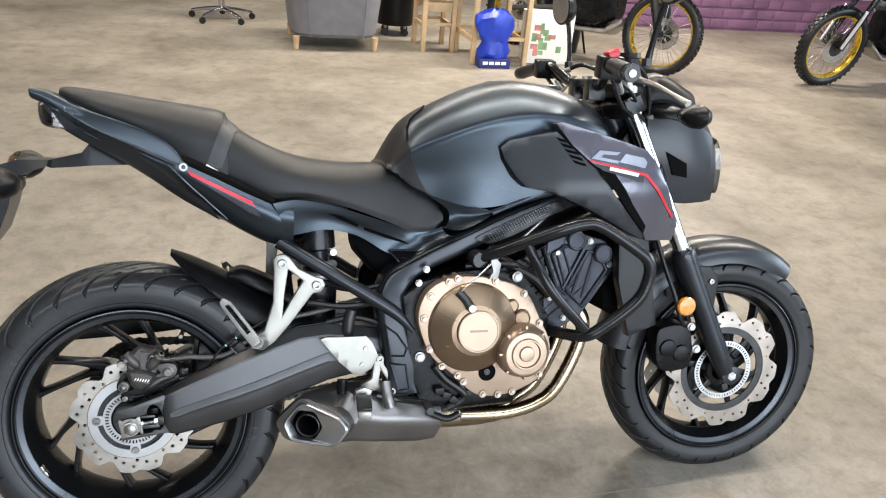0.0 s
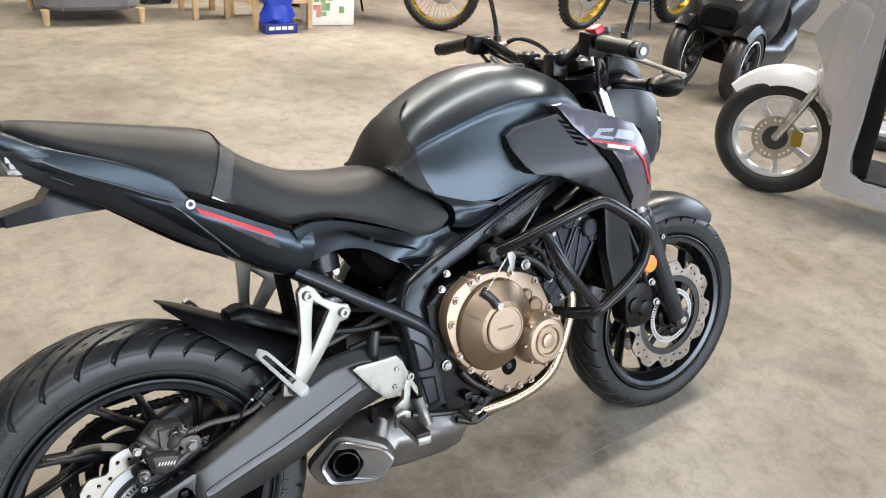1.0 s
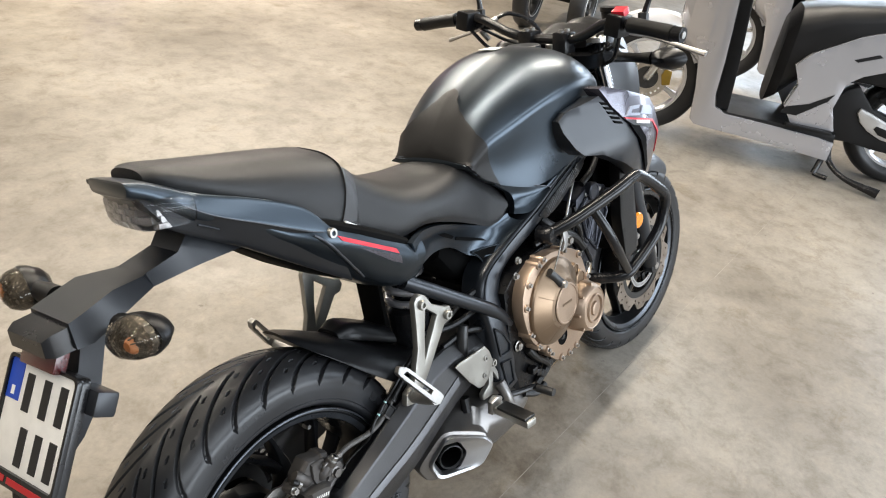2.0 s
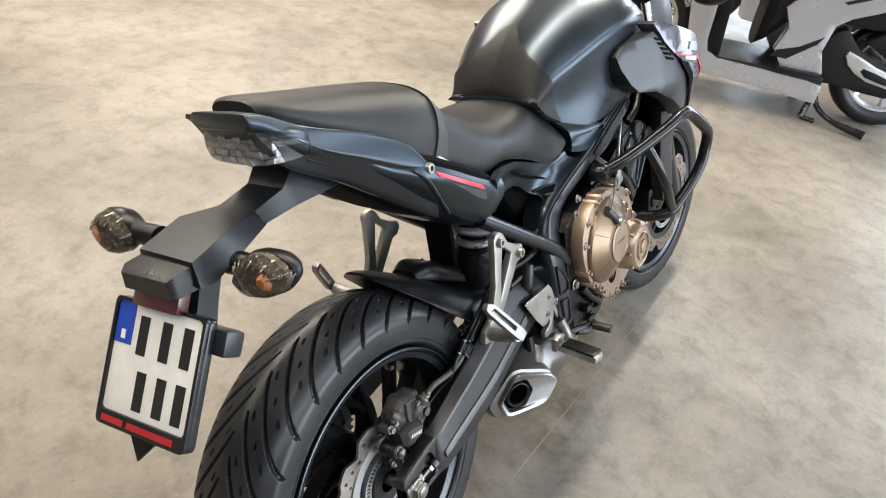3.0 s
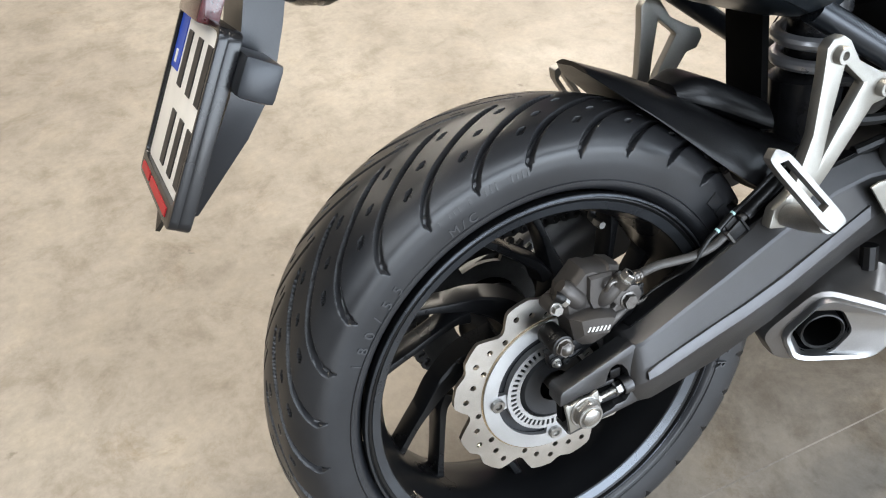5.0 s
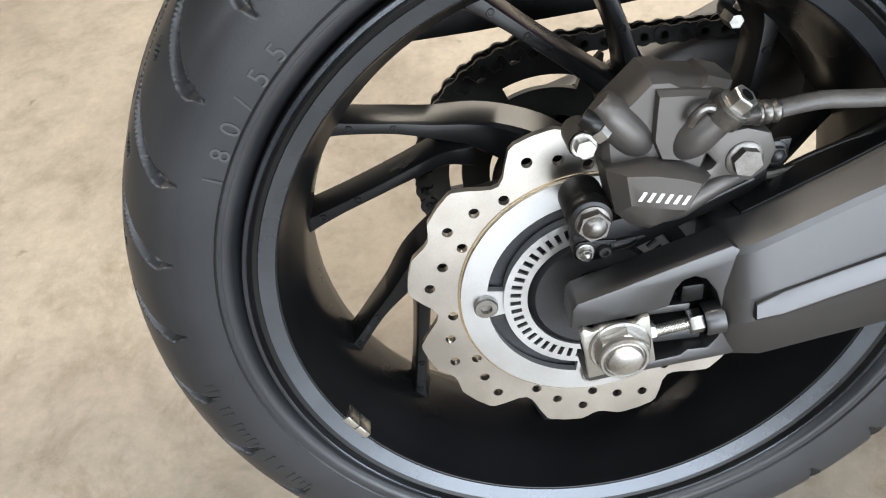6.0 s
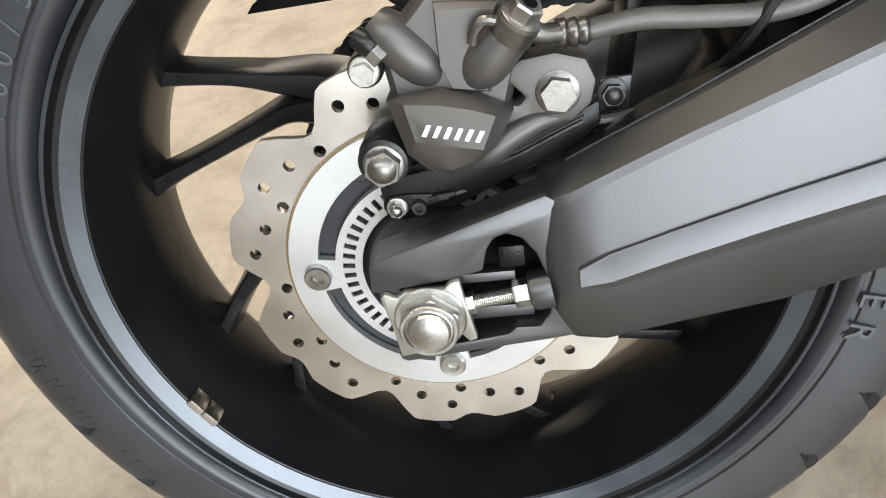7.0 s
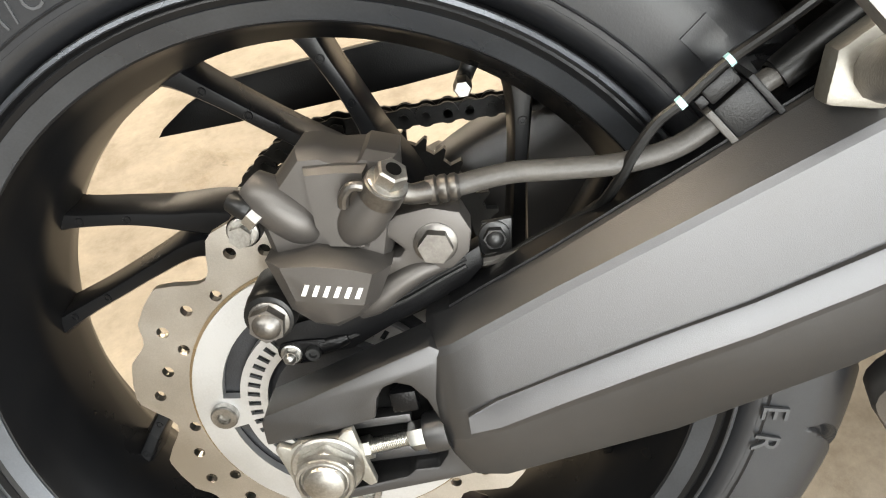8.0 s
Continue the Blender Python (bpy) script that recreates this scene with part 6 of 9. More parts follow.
# ---- foot pegs and brackets ----
PEG_M = material("dull_cast_peg", (0.30, 0.29, 0.275), 0.42, 0.8, 0.2, 24, 700, 0.10, wear=(0.16, 0.15, 0.135), wear_amount=0.4)
def peg_bracket(s):
    y = s * 0.148
    br = part("pillion_bracket", plate([(0.288, 0.650), (0.295, 0.658), (0.309, 0.660), (0.320, 0.653), (0.337, 0.629), (0.372, 0.610), (0.387, 0.606), (0.393, 0.592), (0.384, 0.577), (0.367, 0.575), (0.318, 0.511), (0.288, 0.476), (0.262, 0.458), (0.238, 0.464), (0.242, 0.486), (0.266, 0.500), (0.285, 0.560), (0.288, 0.620)],
                                       y - 0.007, y + 0.007, [[(0.317, 0.628), (0.347, 0.603), (0.322, 0.563), (0.304, 0.532), (0.309, 0.580)]]), ALU, bike, "cast aluminium pillion footrest bracket", bevel=0.004)
    for q in ((0.305, 0.641), (0.374, 0.593)):
        socket_bolt("bracket_bolt", (q[0], y + s * 0.006, q[1]), 0.0095, 0.009, ALU, br, side=s)
    # folded-up footrest on its lug
    d = Vector((-0.064, s * -0.032, 0.084)).normalized()
    n = (Vector((0, s, 0)) - d * d.y * s).normalized()
    w = d.cross(n)
    m = Matrix(((d.x, n.x, w.x, 0.217), (d.y, n.y, w.y, s * 0.210), (d.z, n.z, w.z, 0.539), (0, 0, 0, 1)))
    part("footrest_lug", tube([(0.262, s * 0.150, 0.474), (0.258, s * 0.185, 0.484), (0.250, s * 0.218, 0.496)], [0.013, 0.014, 0.012], 12), PEG_M, bike)
    bm = plate(rounded([(-0.056, -0.012), (-0.058, 0.010), (0.040, 0.011), (0.056, 0.004), (0.052, -0.009)], 0.2), -0.006, 0.006, [[(-0.030, -0.004), (-0.030, 0.005), (0.038, 0.005), (0.042, -0.003)]], m=m)
    part("pillion_footrest", bm, PEG_M, bike, "folded aluminium pillion footrest", bevel=0.003)


peg_bracket(-1)
peg_bracket(1)


def rider_peg(s):
    y = s * 0.149
    rider = part("footrest_bracket", plate([(0.512, 0.434), (0.520, 0.424), (0.518, 0.410), (0.548, 0.360), (0.546, 0.344), (0.530, 0.338), (0.500, 0.350), (0.470, 0.352), (0.468, 0.366), (0.492, 0.378), (0.496, 0.410), (0.500, 0.430)], y - 0.006, y + 0.006,
                                        [[(0.511, 0.400), (0.530, 0.366), (0.508, 0.368)]]), ALU, bike, "cast aluminium rider footrest bracket", bevel=0.003)
    for q in ((0.509, 0.424), (0.536, 0.348)):
        socket_bolt("bracket_bolt", (q[0], y + s * 0.005, q[1]), 0.0085, 0.008, ALU, rider, side=s)
    part("heel_guard", skin([(0.380, 0.476), (0.392, 0.480), (0.440, 0.478), (0.478, 0.478), (0.492, 0.462), (0.505, 0.432), (0.490, 0.404), (0.468, 0.392), (0.450, 0.394), (0.420, 0.424)], lambda x, z, s=s: s * 0.161, 0.003), ALU, bike, "plain aluminium heel guard", bevel=0.0008)
    for q in ((0.478, 0.450), (0.470, 0.414)):
        socket_bolt("guard_screw", (q[0], s * 0.161, q[1]), 0.006, 0.003, BOLT_M, bike, side=s)
    part("rider_footrest", box((-0.014, -0.045, -0.008), (0.014, 0.045, 0.008), m=pose(0.460, s * 0.238, 0.349, 0, 0, s * 8)), ALU, bike, bevel=0.004)
    part("footrest_rubber", box((-0.016, -0.038, 0), (0.016, 0.038, 0.007), m=pose(0.460, s * 0.240, 0.356, 0, 0, s * 8)), RUBBER_PART, bike, "black rubber footrest pad", bevel=0.003)
    part("footrest_hinge", plate([(0.448, 0.340), (0.480, 0.344), (0.486, 0.366), (0.470, 0.374), (0.450, 0.368)], s * 0.178, s * 0.192), BOLT_M, bike, bevel=0.003)


rider_peg(-1)
rider_peg(1)
part("brake_pedal", tube([(0.500, -0.168, 0.346), (0.550, -0.176, 0.334), (0.601, -0.196, 0.330), (0.601, -0.206, 0.330)], [0.008, 0.007, 0.007, 0.006], 10), BAR_M, bike, "black rear brake pedal")
part("pedal_tip", lathe([(0, -0.246), (0.0085, -0.246), (0.0095, -0.242), (0.0095, -0.205), (0, -0.205)], (0.601, 0, 0.330), 16), BLACK_BOLT, bike, "short round pedal tip")
part("brake_cylinder", tube([(0.44, -0.128, 0.43), (0.445, -0.130, 0.50), (0.452, -0.13, 0.53)], [0.012, 0.013, 0.011], 12), BLACK_BOLT, bike)
part("brake_switch", tube([(0.43, -0.135, 0.375), (0.428, -0.14, 0.345)], 0.011, 10), PLASTIC, bike)
for pts in ([(0.36, -0.11, 0.545), (0.44, -0.12, 0.535), (0.52, -0.125, 0.545)], [(0.40, -0.115, 0.500), (0.46, -0.125, 0.510), (0.52, -0.13, 0.490), (0.56, -0.12, 0.450)], [(0.39, -0.08, 0.58), (0.46, -0.11, 0.57), (0.53, -0.12, 0.58)]):
    part("under_seat_hose", tube(pts, 0.007, 8), RUBBER_PART, bike)

# ---- exhaust ----
def hex_ring(c, u, v, pts, n=6):
    return [Vector(c) + Vector(u) * p.x + Vector(v) * p.y for p in [Vector((*q, 0)) for q in rounded(pts)]]


U, V = Vector((0.90, -0.42, -0.05)).normalized(), Vector((0.05, -0.05, 1)).normalized()
END = [(-0.078, -0.020), (-0.018, 0.050), (0.076, 0.019), (0.095, -0.012), (0.064, -0.060), (-0.052, -0.061)]
CAP = [(-0.055, -0.016), (-0.014, 0.041), (0.074, 0.011), (0.094, -0.012), (0.066, -0.056), (-0.034, -0.057)]
def scaled(pts, k):
    return [(a * k, b * k) for a, b in pts]


C0 = Vector((0.352, -0.158, 0.300))
N0 = U.cross(V).normalized()
if N0.y > 0:
    N0 = -N0
FULL = [(-0.072, 0.010), (-0.046, 0.062), (0.044, 0.060), (0.076, 0.012), (0.052, -0.056), (-0.052, -0.058)]
U2, V2 = Vector((0.12, -1, -0.05)).normalized(), Vector((0.22, 0, 1)).normalized()
rings = [hex_ring(C0 - N0 * 0.004, U, V, scaled(CAP, 1.01)), hex_ring(C0 - N0 * 0.006, U, V, scaled(END, 0.97)), hex_ring(C0 - N0 * 0.012, U, V, scaled(END, 1.01)), hex_ring(C0 - N0 * 0.030, U, V, scaled(END, 1.05)), hex_ring((0.425, -0.120, 0.292), (U + U2) / 2, V, scaled(FULL, 1.0)),
         hex_ring((0.50, -0.105, 0.284), U2, V2, FULL), hex_ring((0.60, -0.092, 0.266), U2, V2, scaled(FULL, 0.96)), hex_ring((0.645, -0.086, 0.254), U2, V2, scaled(FULL, 0.80)), hex_ring((0.665, -0.084, 0.250), U2, V2, scaled(FULL, 0.45)), hex_ring((0.668, -0.084, 0.249), U2, V2, scaled(FULL, 0.02))]
muffler = part("muffler", join_rings(bmesh.new(), rings, caps=False), MUFFLER_M, bike, "stubby grey steel muffler", sharp=28)
HOLE = C0 - U * 0.004 - V * 0.016
rings = [hex_ring(C0 - N0 * 0.006, U, V, scaled(CAP, 1.02)), hex_ring(C0 + N0 * 0.002, U, V, CAP), hex_ring(C0 + N0 * 0.005, U, V, scaled(CAP, 0.95)), hex_ring(C0 + N0 * 0.003, U, V, scaled(CAP, 0.86)), hex_ring(HOLE - N0 * 0.003, U, V, [(0.0385 * math.cos(a), 0.0385 * math.sin(a)) for a in [math.pi - k * math.pi / 3 for k in range(6)]]),
         hex_ring(HOLE - N0 * 0.010, U, V, [(0.036 * math.cos(a), 0.036 * math.sin(a)) for a in [math.pi - k * math.pi / 3 for k in range(6)]])]
part("end_cap", join_rings(bmesh.new(), rings, caps=False), MUFFLER_END, muffler, "bright pentagonal end cap", sharp=30)
bm = bmesh.new()
oc = HOLE + U * 0.003 - V * 0.002
rings = []
for r, d in ((0.0265, -0.040), (0.0265, -0.006), (0.0250, -0.005), (0.0230, -0.008), (0.0220, -0.03), (0.0205, -0.06), (0.0, -0.06)):
    rings.append([oc + N0 * d + (U * math.cos(a) + V * math.sin(a)) * max(r, 1e-4) for a in [2 * math.pi * k / 32 for k in range(32)]])
dish = [[HOLE + N0 * d + (U * math.cos(2 * math.pi * k / 32) + V * math.sin(2 * math.pi * k / 32)) * r for k in range(32)] for r, d in ((0.0345, -0.006), (0.0330, -0.024), (0.0270, -0.040))]
part("outlet_dish", join_rings(bmesh.new(), dish, caps=False), BAR_M, muffler, "black dish round the exhaust outlet")
part("outlet", join_rings(bmesh.new(), rings[:4], caps=False), BLACK_BOLT, muffler, "dark rim of the exhaust outlet")
part("outlet_bore", join_rings(bmesh.new(), rings[3:], caps=False), SHADE_BLACK, muffler, "black inside of the exhaust outlet")
part("muffler_strap", tube([(0.520, -0.162, 0.372), (0.522, -0.176, 0.345), (0.528, -0.178, 0.322)], [0.013, 0.012, 0.014], 12), MUFFLER_M, muffler)
for i, y in enumerate((-0.105, -0.050, 0.015, 0.075)):
    dx = -0.032 * i
    pts = [(1.000 + dx, y * 0.95, 0.50), (1.016 + dx, y, 0.46), (0.998 + dx, y, 0.388), (0.950 + dx, y, 0.300), (0.905 + dx, y * 0.9, 0.262), (0.85, y * 0.7 - 0.01, 0.243), (0.80, y * 0.45 - 0.03, 0.238), (0.72, y * 0.25 - 0.05, 0.242)]
    part("header_pipe", tube(pts, 0.0165, 14), HEADER_M, bike, "gold-tinted steel header pipe")
part("collector", tube([(0.82, -0.04, 0.228), (0.76, -0.052, 0.234), (0.70, -0.062, 0.240), (0.64, -0.075, 0.246)], [0.026, 0.030, 0.030, 0.028], 20), HEADER_M, bike, "gold-tinted exhaust collector")


# ---- engine ----
part("crankcase", skin([(0.560, 0.560), (0.600, 0.590), (0.680, 0.610), (0.760, 0.615), (0.840, 0.590), (0.900, 0.500), (0.905, 0.400), (0.880, 0.345), (0.800, 0.310), (0.660, 0.300), (0.600, 0.310), (0.575, 0.400)], lambda x, z: -0.160, 0.320), ENGINE_M, bike, "black engine crankcase", bevel=0.01)
part("oil_pan", loft([(0.66, [(0, 0.315), (0.10, 0.315), (0.105, 0.29), (0.08, 0.262), (0, 0.258)]), (0.84, [(0, 0.325), (0.11, 0.325), (0.115, 0.30), (0.09, 0.268), (0, 0.262)])]), ENGINE_M, bike, "black oil pan")
FLANGE = [(0.586, 0.516), (0.592, 0.552), (0.612, 0.582), (0.652, 0.602), (0.700, 0.606), (0.745, 0.600), (0.806, 0.582), (0.842, 0.552), (0.868, 0.500), (0.892, 0.452), (0.894, 0.412), (0.876, 0.368), (0.838, 0.344), (0.790, 0.330), (0.735, 0.331), (0.700, 0.350), (0.668, 0.384), (0.622, 0.424), (0.598, 0.468)]
cover = part("clutch_cover", plate(FLANGE, -0.188, -0.150, steps=3), BRONZE, bike, "satin bronze clutch cover", bevel=0.003)
CX, CZ = 0.708, 0.492
part("cover_dome", lathe([(0.101, -0.185), (0.100, -0.193), (0.097, -0.197), (0.092, -0.2005), (0.056, -0.2185), (0.046, -0.220)], (CX, 0, CZ), 72), BRONZE_DARK, cover, "dark bronze conical dome", sharp=16)
part("cover_badge", lathe([(0.0475, -0.214), (0.0475, -0.222), (0.0455, -0.2235), (0.043, -0.2235), (0.042, -0.222), (0.0, -0.222)], (CX + 0.004, 0, CZ - 0.002), 60), BRONZE, cover, "round bronze centre badge")
part("badge_mark", plate([(CX - 0.016, CZ - 0.002), (CX + 0.024, CZ - 0.003), (CX + 0.024, CZ + 0.002), (CX - 0.016, CZ + 0.003)], -0.2228, -0.2215), BRONZE_DARK, cover)
for a in (28, 62, 118, 152, 208, 242, 298, 332):
    m = Matrix.Translation((CX, 0, CZ)) @ Matrix.Rotation(radians(-a), 4, "Y")
    part("dome_rib", tube([m @ Vector((0.052, -0.2196, 0)), m @ Vector((0.072, -0.2098, 0)), m @ Vector((0.091, -0.2005, 0))], [0.0009, 0.0011, 0.0009], 6), BRONZE_DARK, cover)
alt = part("pulser_cover", lathe([(0.062, -0.185), (0.061, -0.205), (0.055, -0.226), (0.049, -0.232), (0.047, -0.230), (0.036, -0.231), (0.034, -0.236), (0.031, -0.236), (0.029, -0.231), (0.018, -0.231), (0.0165, -0.236), (0.013, -0.237), (0.0, -0.236)], (0.821, 0, 0.436), 60), BRONZE, bike, "stepped round bronze cover")
for a in range(0, 360, 45):
    m = Matrix.Translation((0.821, 0, 0.436)) @ Matrix.Rotation(radians(a), 4, "Y")
    part("cover_rib", box((0.047, -0.226, -0.003), (0.062, -0.19, 0.003), m=m), BRONZE, alt, bevel=0.0015)
for c, r in (((0.798, 0.536), 0.014), ((0.822, 0.506), 0.019)):
    part("boss", lathe([(r * 1.15, -0.186), (r, -0.196), (r * 0.85, -0.198), (r * 0.80, -0.196), (0, -0.196)], (c[0], 0, c[1]), 28), BRONZE_DARK, cover)
part("drain_recess", lathe([(0.0195, -0.187), (0.0200, -0.1895), (0.0185, -0.1895), (0.0175, -0.1885), (0, -0.1885)], (0.745, 0, 0.386), 28), SHADE_BLACK, cover, "dark oil drain opening")
hex_bolt("drain_plug", (0.745, -0.1885, 0.386), 0.0055, 0.003, BLACK_BOLT, cover)
for x, z in ((0.598, 0.518), (0.612, 0.566), (0.652, 0.596), (0.672, 0.602), (0.758, 0.594), (0.826, 0.562), (0.866, 0.492), (0.886, 0.416), (0.870, 0.372), (0.806, 0.336), (0.772, 0.332), (0.736, 0.336), (0.690, 0.368), (0.676, 0.384), (0.640, 0.408), (0.612, 0.448)):
    part("bolt_boss", lathe([(0.0088, -0.16), (0.0088, -0.190), (0.0078, -0.1915), (0, -0.1915)], (x, 0, z), 16), BRONZE, cover)
    hex_bolt("cover_bolt", (x, -0.191, z), 0.0042, 0.006, BOLT_M, cover, flange=1.15)
# clutch lever arm with its cable
part("clutch_arm", tube([(0.668, -0.205, 0.578), (0.684, -0.212, 0.560), (0.692, -0.220, 0.545)], [0.010, 0.0095, 0.011], 12), BLACK_BOLT, bike, "black clutch lever arm")
part("clutch_pivot", lathe([(0, -0.232), (0.008, -0.232), (0.010, -0.225), (0.010, -0.200), (0, -0.2)], (0.693, 0, 0.545), 16), BOLT_M, bike)
part("clutch_cable", tube([(0.672, -0.215, 0.580), (0.715, -0.205, 0.612), (0.765, -0.19, 0.648), (0.85, -0.16, 0.70), (0.98, -0.12, 0.80), (1.06, -0.06, 0.92)], [0.0016, 0.0018, 0.003, 0.0034, 0.0034, 0.0034], 8), BOLT_M, bike)
part("cable_bracket", plate([(0.738, 0.600), (0.760, 0.604), (0.766, 0.632), (0.752, 0.650), (0.742, 0.640), (0.748, 0.616)], -0.200, -0.192), PEG_M, bike, "dull cable bracket", bevel=0.001)
# cylinders, leaning forward
block = part("cylinder_block", skin([(0.760, 0.600), (0.830, 0.560), (0.900, 0.500), (0.980, 0.560), (0.900, 0.665)], lambda x, z: -0.145, 0.290), ENGINE_M, bike, "black cylinder block", bevel=0.008)
head = part("cylinder_head", skin([(0.895, 0.668), (0.965, 0.690), (1.040, 0.668), (1.072, 0.610), (0.985, 0.495), (0.925, 0.460), (0.890, 0.500)], lambda x, z: -0.150, 0.300), HEAD_M, bike, "dark grey cylinder head", bevel=0.010)
for q in ([(0.905, 0.640), (0.955, 0.668), (0.985, 0.655), (0.935, 0.560)], [(0.945, 0.555), (0.995, 0.645), (1.020, 0.640), (1.045, 0.600), (0.985, 0.515)]):
    pts = [Vector((x, -0.152, z)) for x, z in q]
    part("head_rib", tube(pts + [pts[0]], 0.005, 8, smooth=False), HEAD_M, head)
for x, z in ((0.962, 0.672), (1.030, 0.640)):
    part("cam_cap", lathe([(0.023, -0.148), (0.023, -0.162), (0.020, -0.165), (0.017, -0.165), (0.016, -0.1635), (0, -0.1635)], (x, 0, z), 28), HEAD_M, head)
for k in range(7):
    bm = box((-0.058, -0.150, -0.002), (0.052, -0.143, 0.002), m=pose(0.860 + 0.014 * k, 0, 0.612 - 0.014 * k, 0, -38, 0))
    part("cooling_fin", bm, ENGINE_M, block)
for x, y, z in ((0.815, -0.172, 0.597), (0.590, -0.17, 0.592), (0.608, -0.165, 0.62)):
    hex_bolt("engine_bolt", (x, y, z), 0.009 if x > 0.8 else 0.006, 0.008, BOLT_M, bike)
for pts, r in (([(0.76, -0.13, 0.66), (0.80, -0.15, 0.625), (0.86, -0.158, 0.59), (0.90, -0.16, 0.55)], 0.012), ([(0.70, -0.15, 0.62), (0.76, -0.16, 0.628), (0.82, -0.162, 0.62)], 0.007), ([(0.83, -0.17, 0.64), (0.87, -0.168, 0.61), (0.885, -0.166, 0.57)], 0.006),
               ([(0.66, -0.165, 0.30), (0.70, -0.172, 0.33), (0.655, -0.17, 0.37), (0.63, -0.165, 0.40)], 0.009), ([(0.62, -0.155, 0.29), (0.66, -0.165, 0.275), (0.69, -0.168, 0.285)], 0.008), ([(0.92, -0.15, 0.70), (0.97, -0.15, 0.72), (1.04, -0.13, 0.74)], 0.008)):
    part("engine_hose", tube(pts, r, 10), RUBBER_PART, bike)
for k in range(5):
    part("sensor_plug", box((-0.010, -0.012, -0.008), (0.010, 0.004, 0.008), m=pose(0.640 + 0.017 * k, -0.166, 0.345 - 0.012 * (k % 3), 0, 20 * k, 0)), PLASTIC, bike, bevel=0.002)

# radiator and its cover
rad = part("radiator", skin([(1.075, 0.760), (1.105, 0.760), (1.150, 0.470), (1.118, 0.462)], lambda x, z: -0.160, 0.320), SHADE_BLACK, bike, "black radiator")
for s in (-1, 1):
    part("radiator_side", skin([(1.050, 0.770), (1.115, 0.765), (1.165, 0.470), (1.095, 0.445), (1.060, 0.58)], lambda x, z, s=s: s * 0.185, 0.028), PLASTIC, rad, "black plastic radiator side cover", bevel=0.006)
part("fan_housing", skin([(1.035, 0.72), (1.075, 0.74), (1.115, 0.50), (1.060, 0.50)], lambda x, z: -0.12, 0.24), SHADE_BLACK, rad, bevel=0.008)

# crash bars
for s in (-1, 1):
    bar = part("crash_bar", tube([(0.722, s * 0.168, 0.640), (0.770, s * 0.215, 0.668), (0.860, s * 0.266, 0.712), (0.915, s * 0.278, 0.728), (0.955, s * 0.283, 0.724), (1.035, s * 0.295, 0.674), (1.066, s * 0.297, 0.645), (1.070, s * 0.292, 0.605), (1.050, s * 0.284, 0.556), (0.985, s * 0.262, 0.496), (0.945, s * 0.240, 0.472), (0.905, s * 0.150, 0.462)], 0.0135, 16), BAR_M, bike, "black tubular crash bar")
    part("bar_brace", tube([(0.806, s * 0.236, 0.688), (0.832, s * 0.262, 0.625), (0.868, s * 0.268, 0.570), (0.945, s * 0.256, 0.492)], 0.0115, 14), BAR_M, bar)
    part("bar_clamp", lathe([(0, s * 0.15), (0.020, s * 0.15), (0.020, s * 0.182), (0.016, s * 0.188), (0, s * 0.188)], (0.722, 0, 0.640), 20), BAR_M, bar)

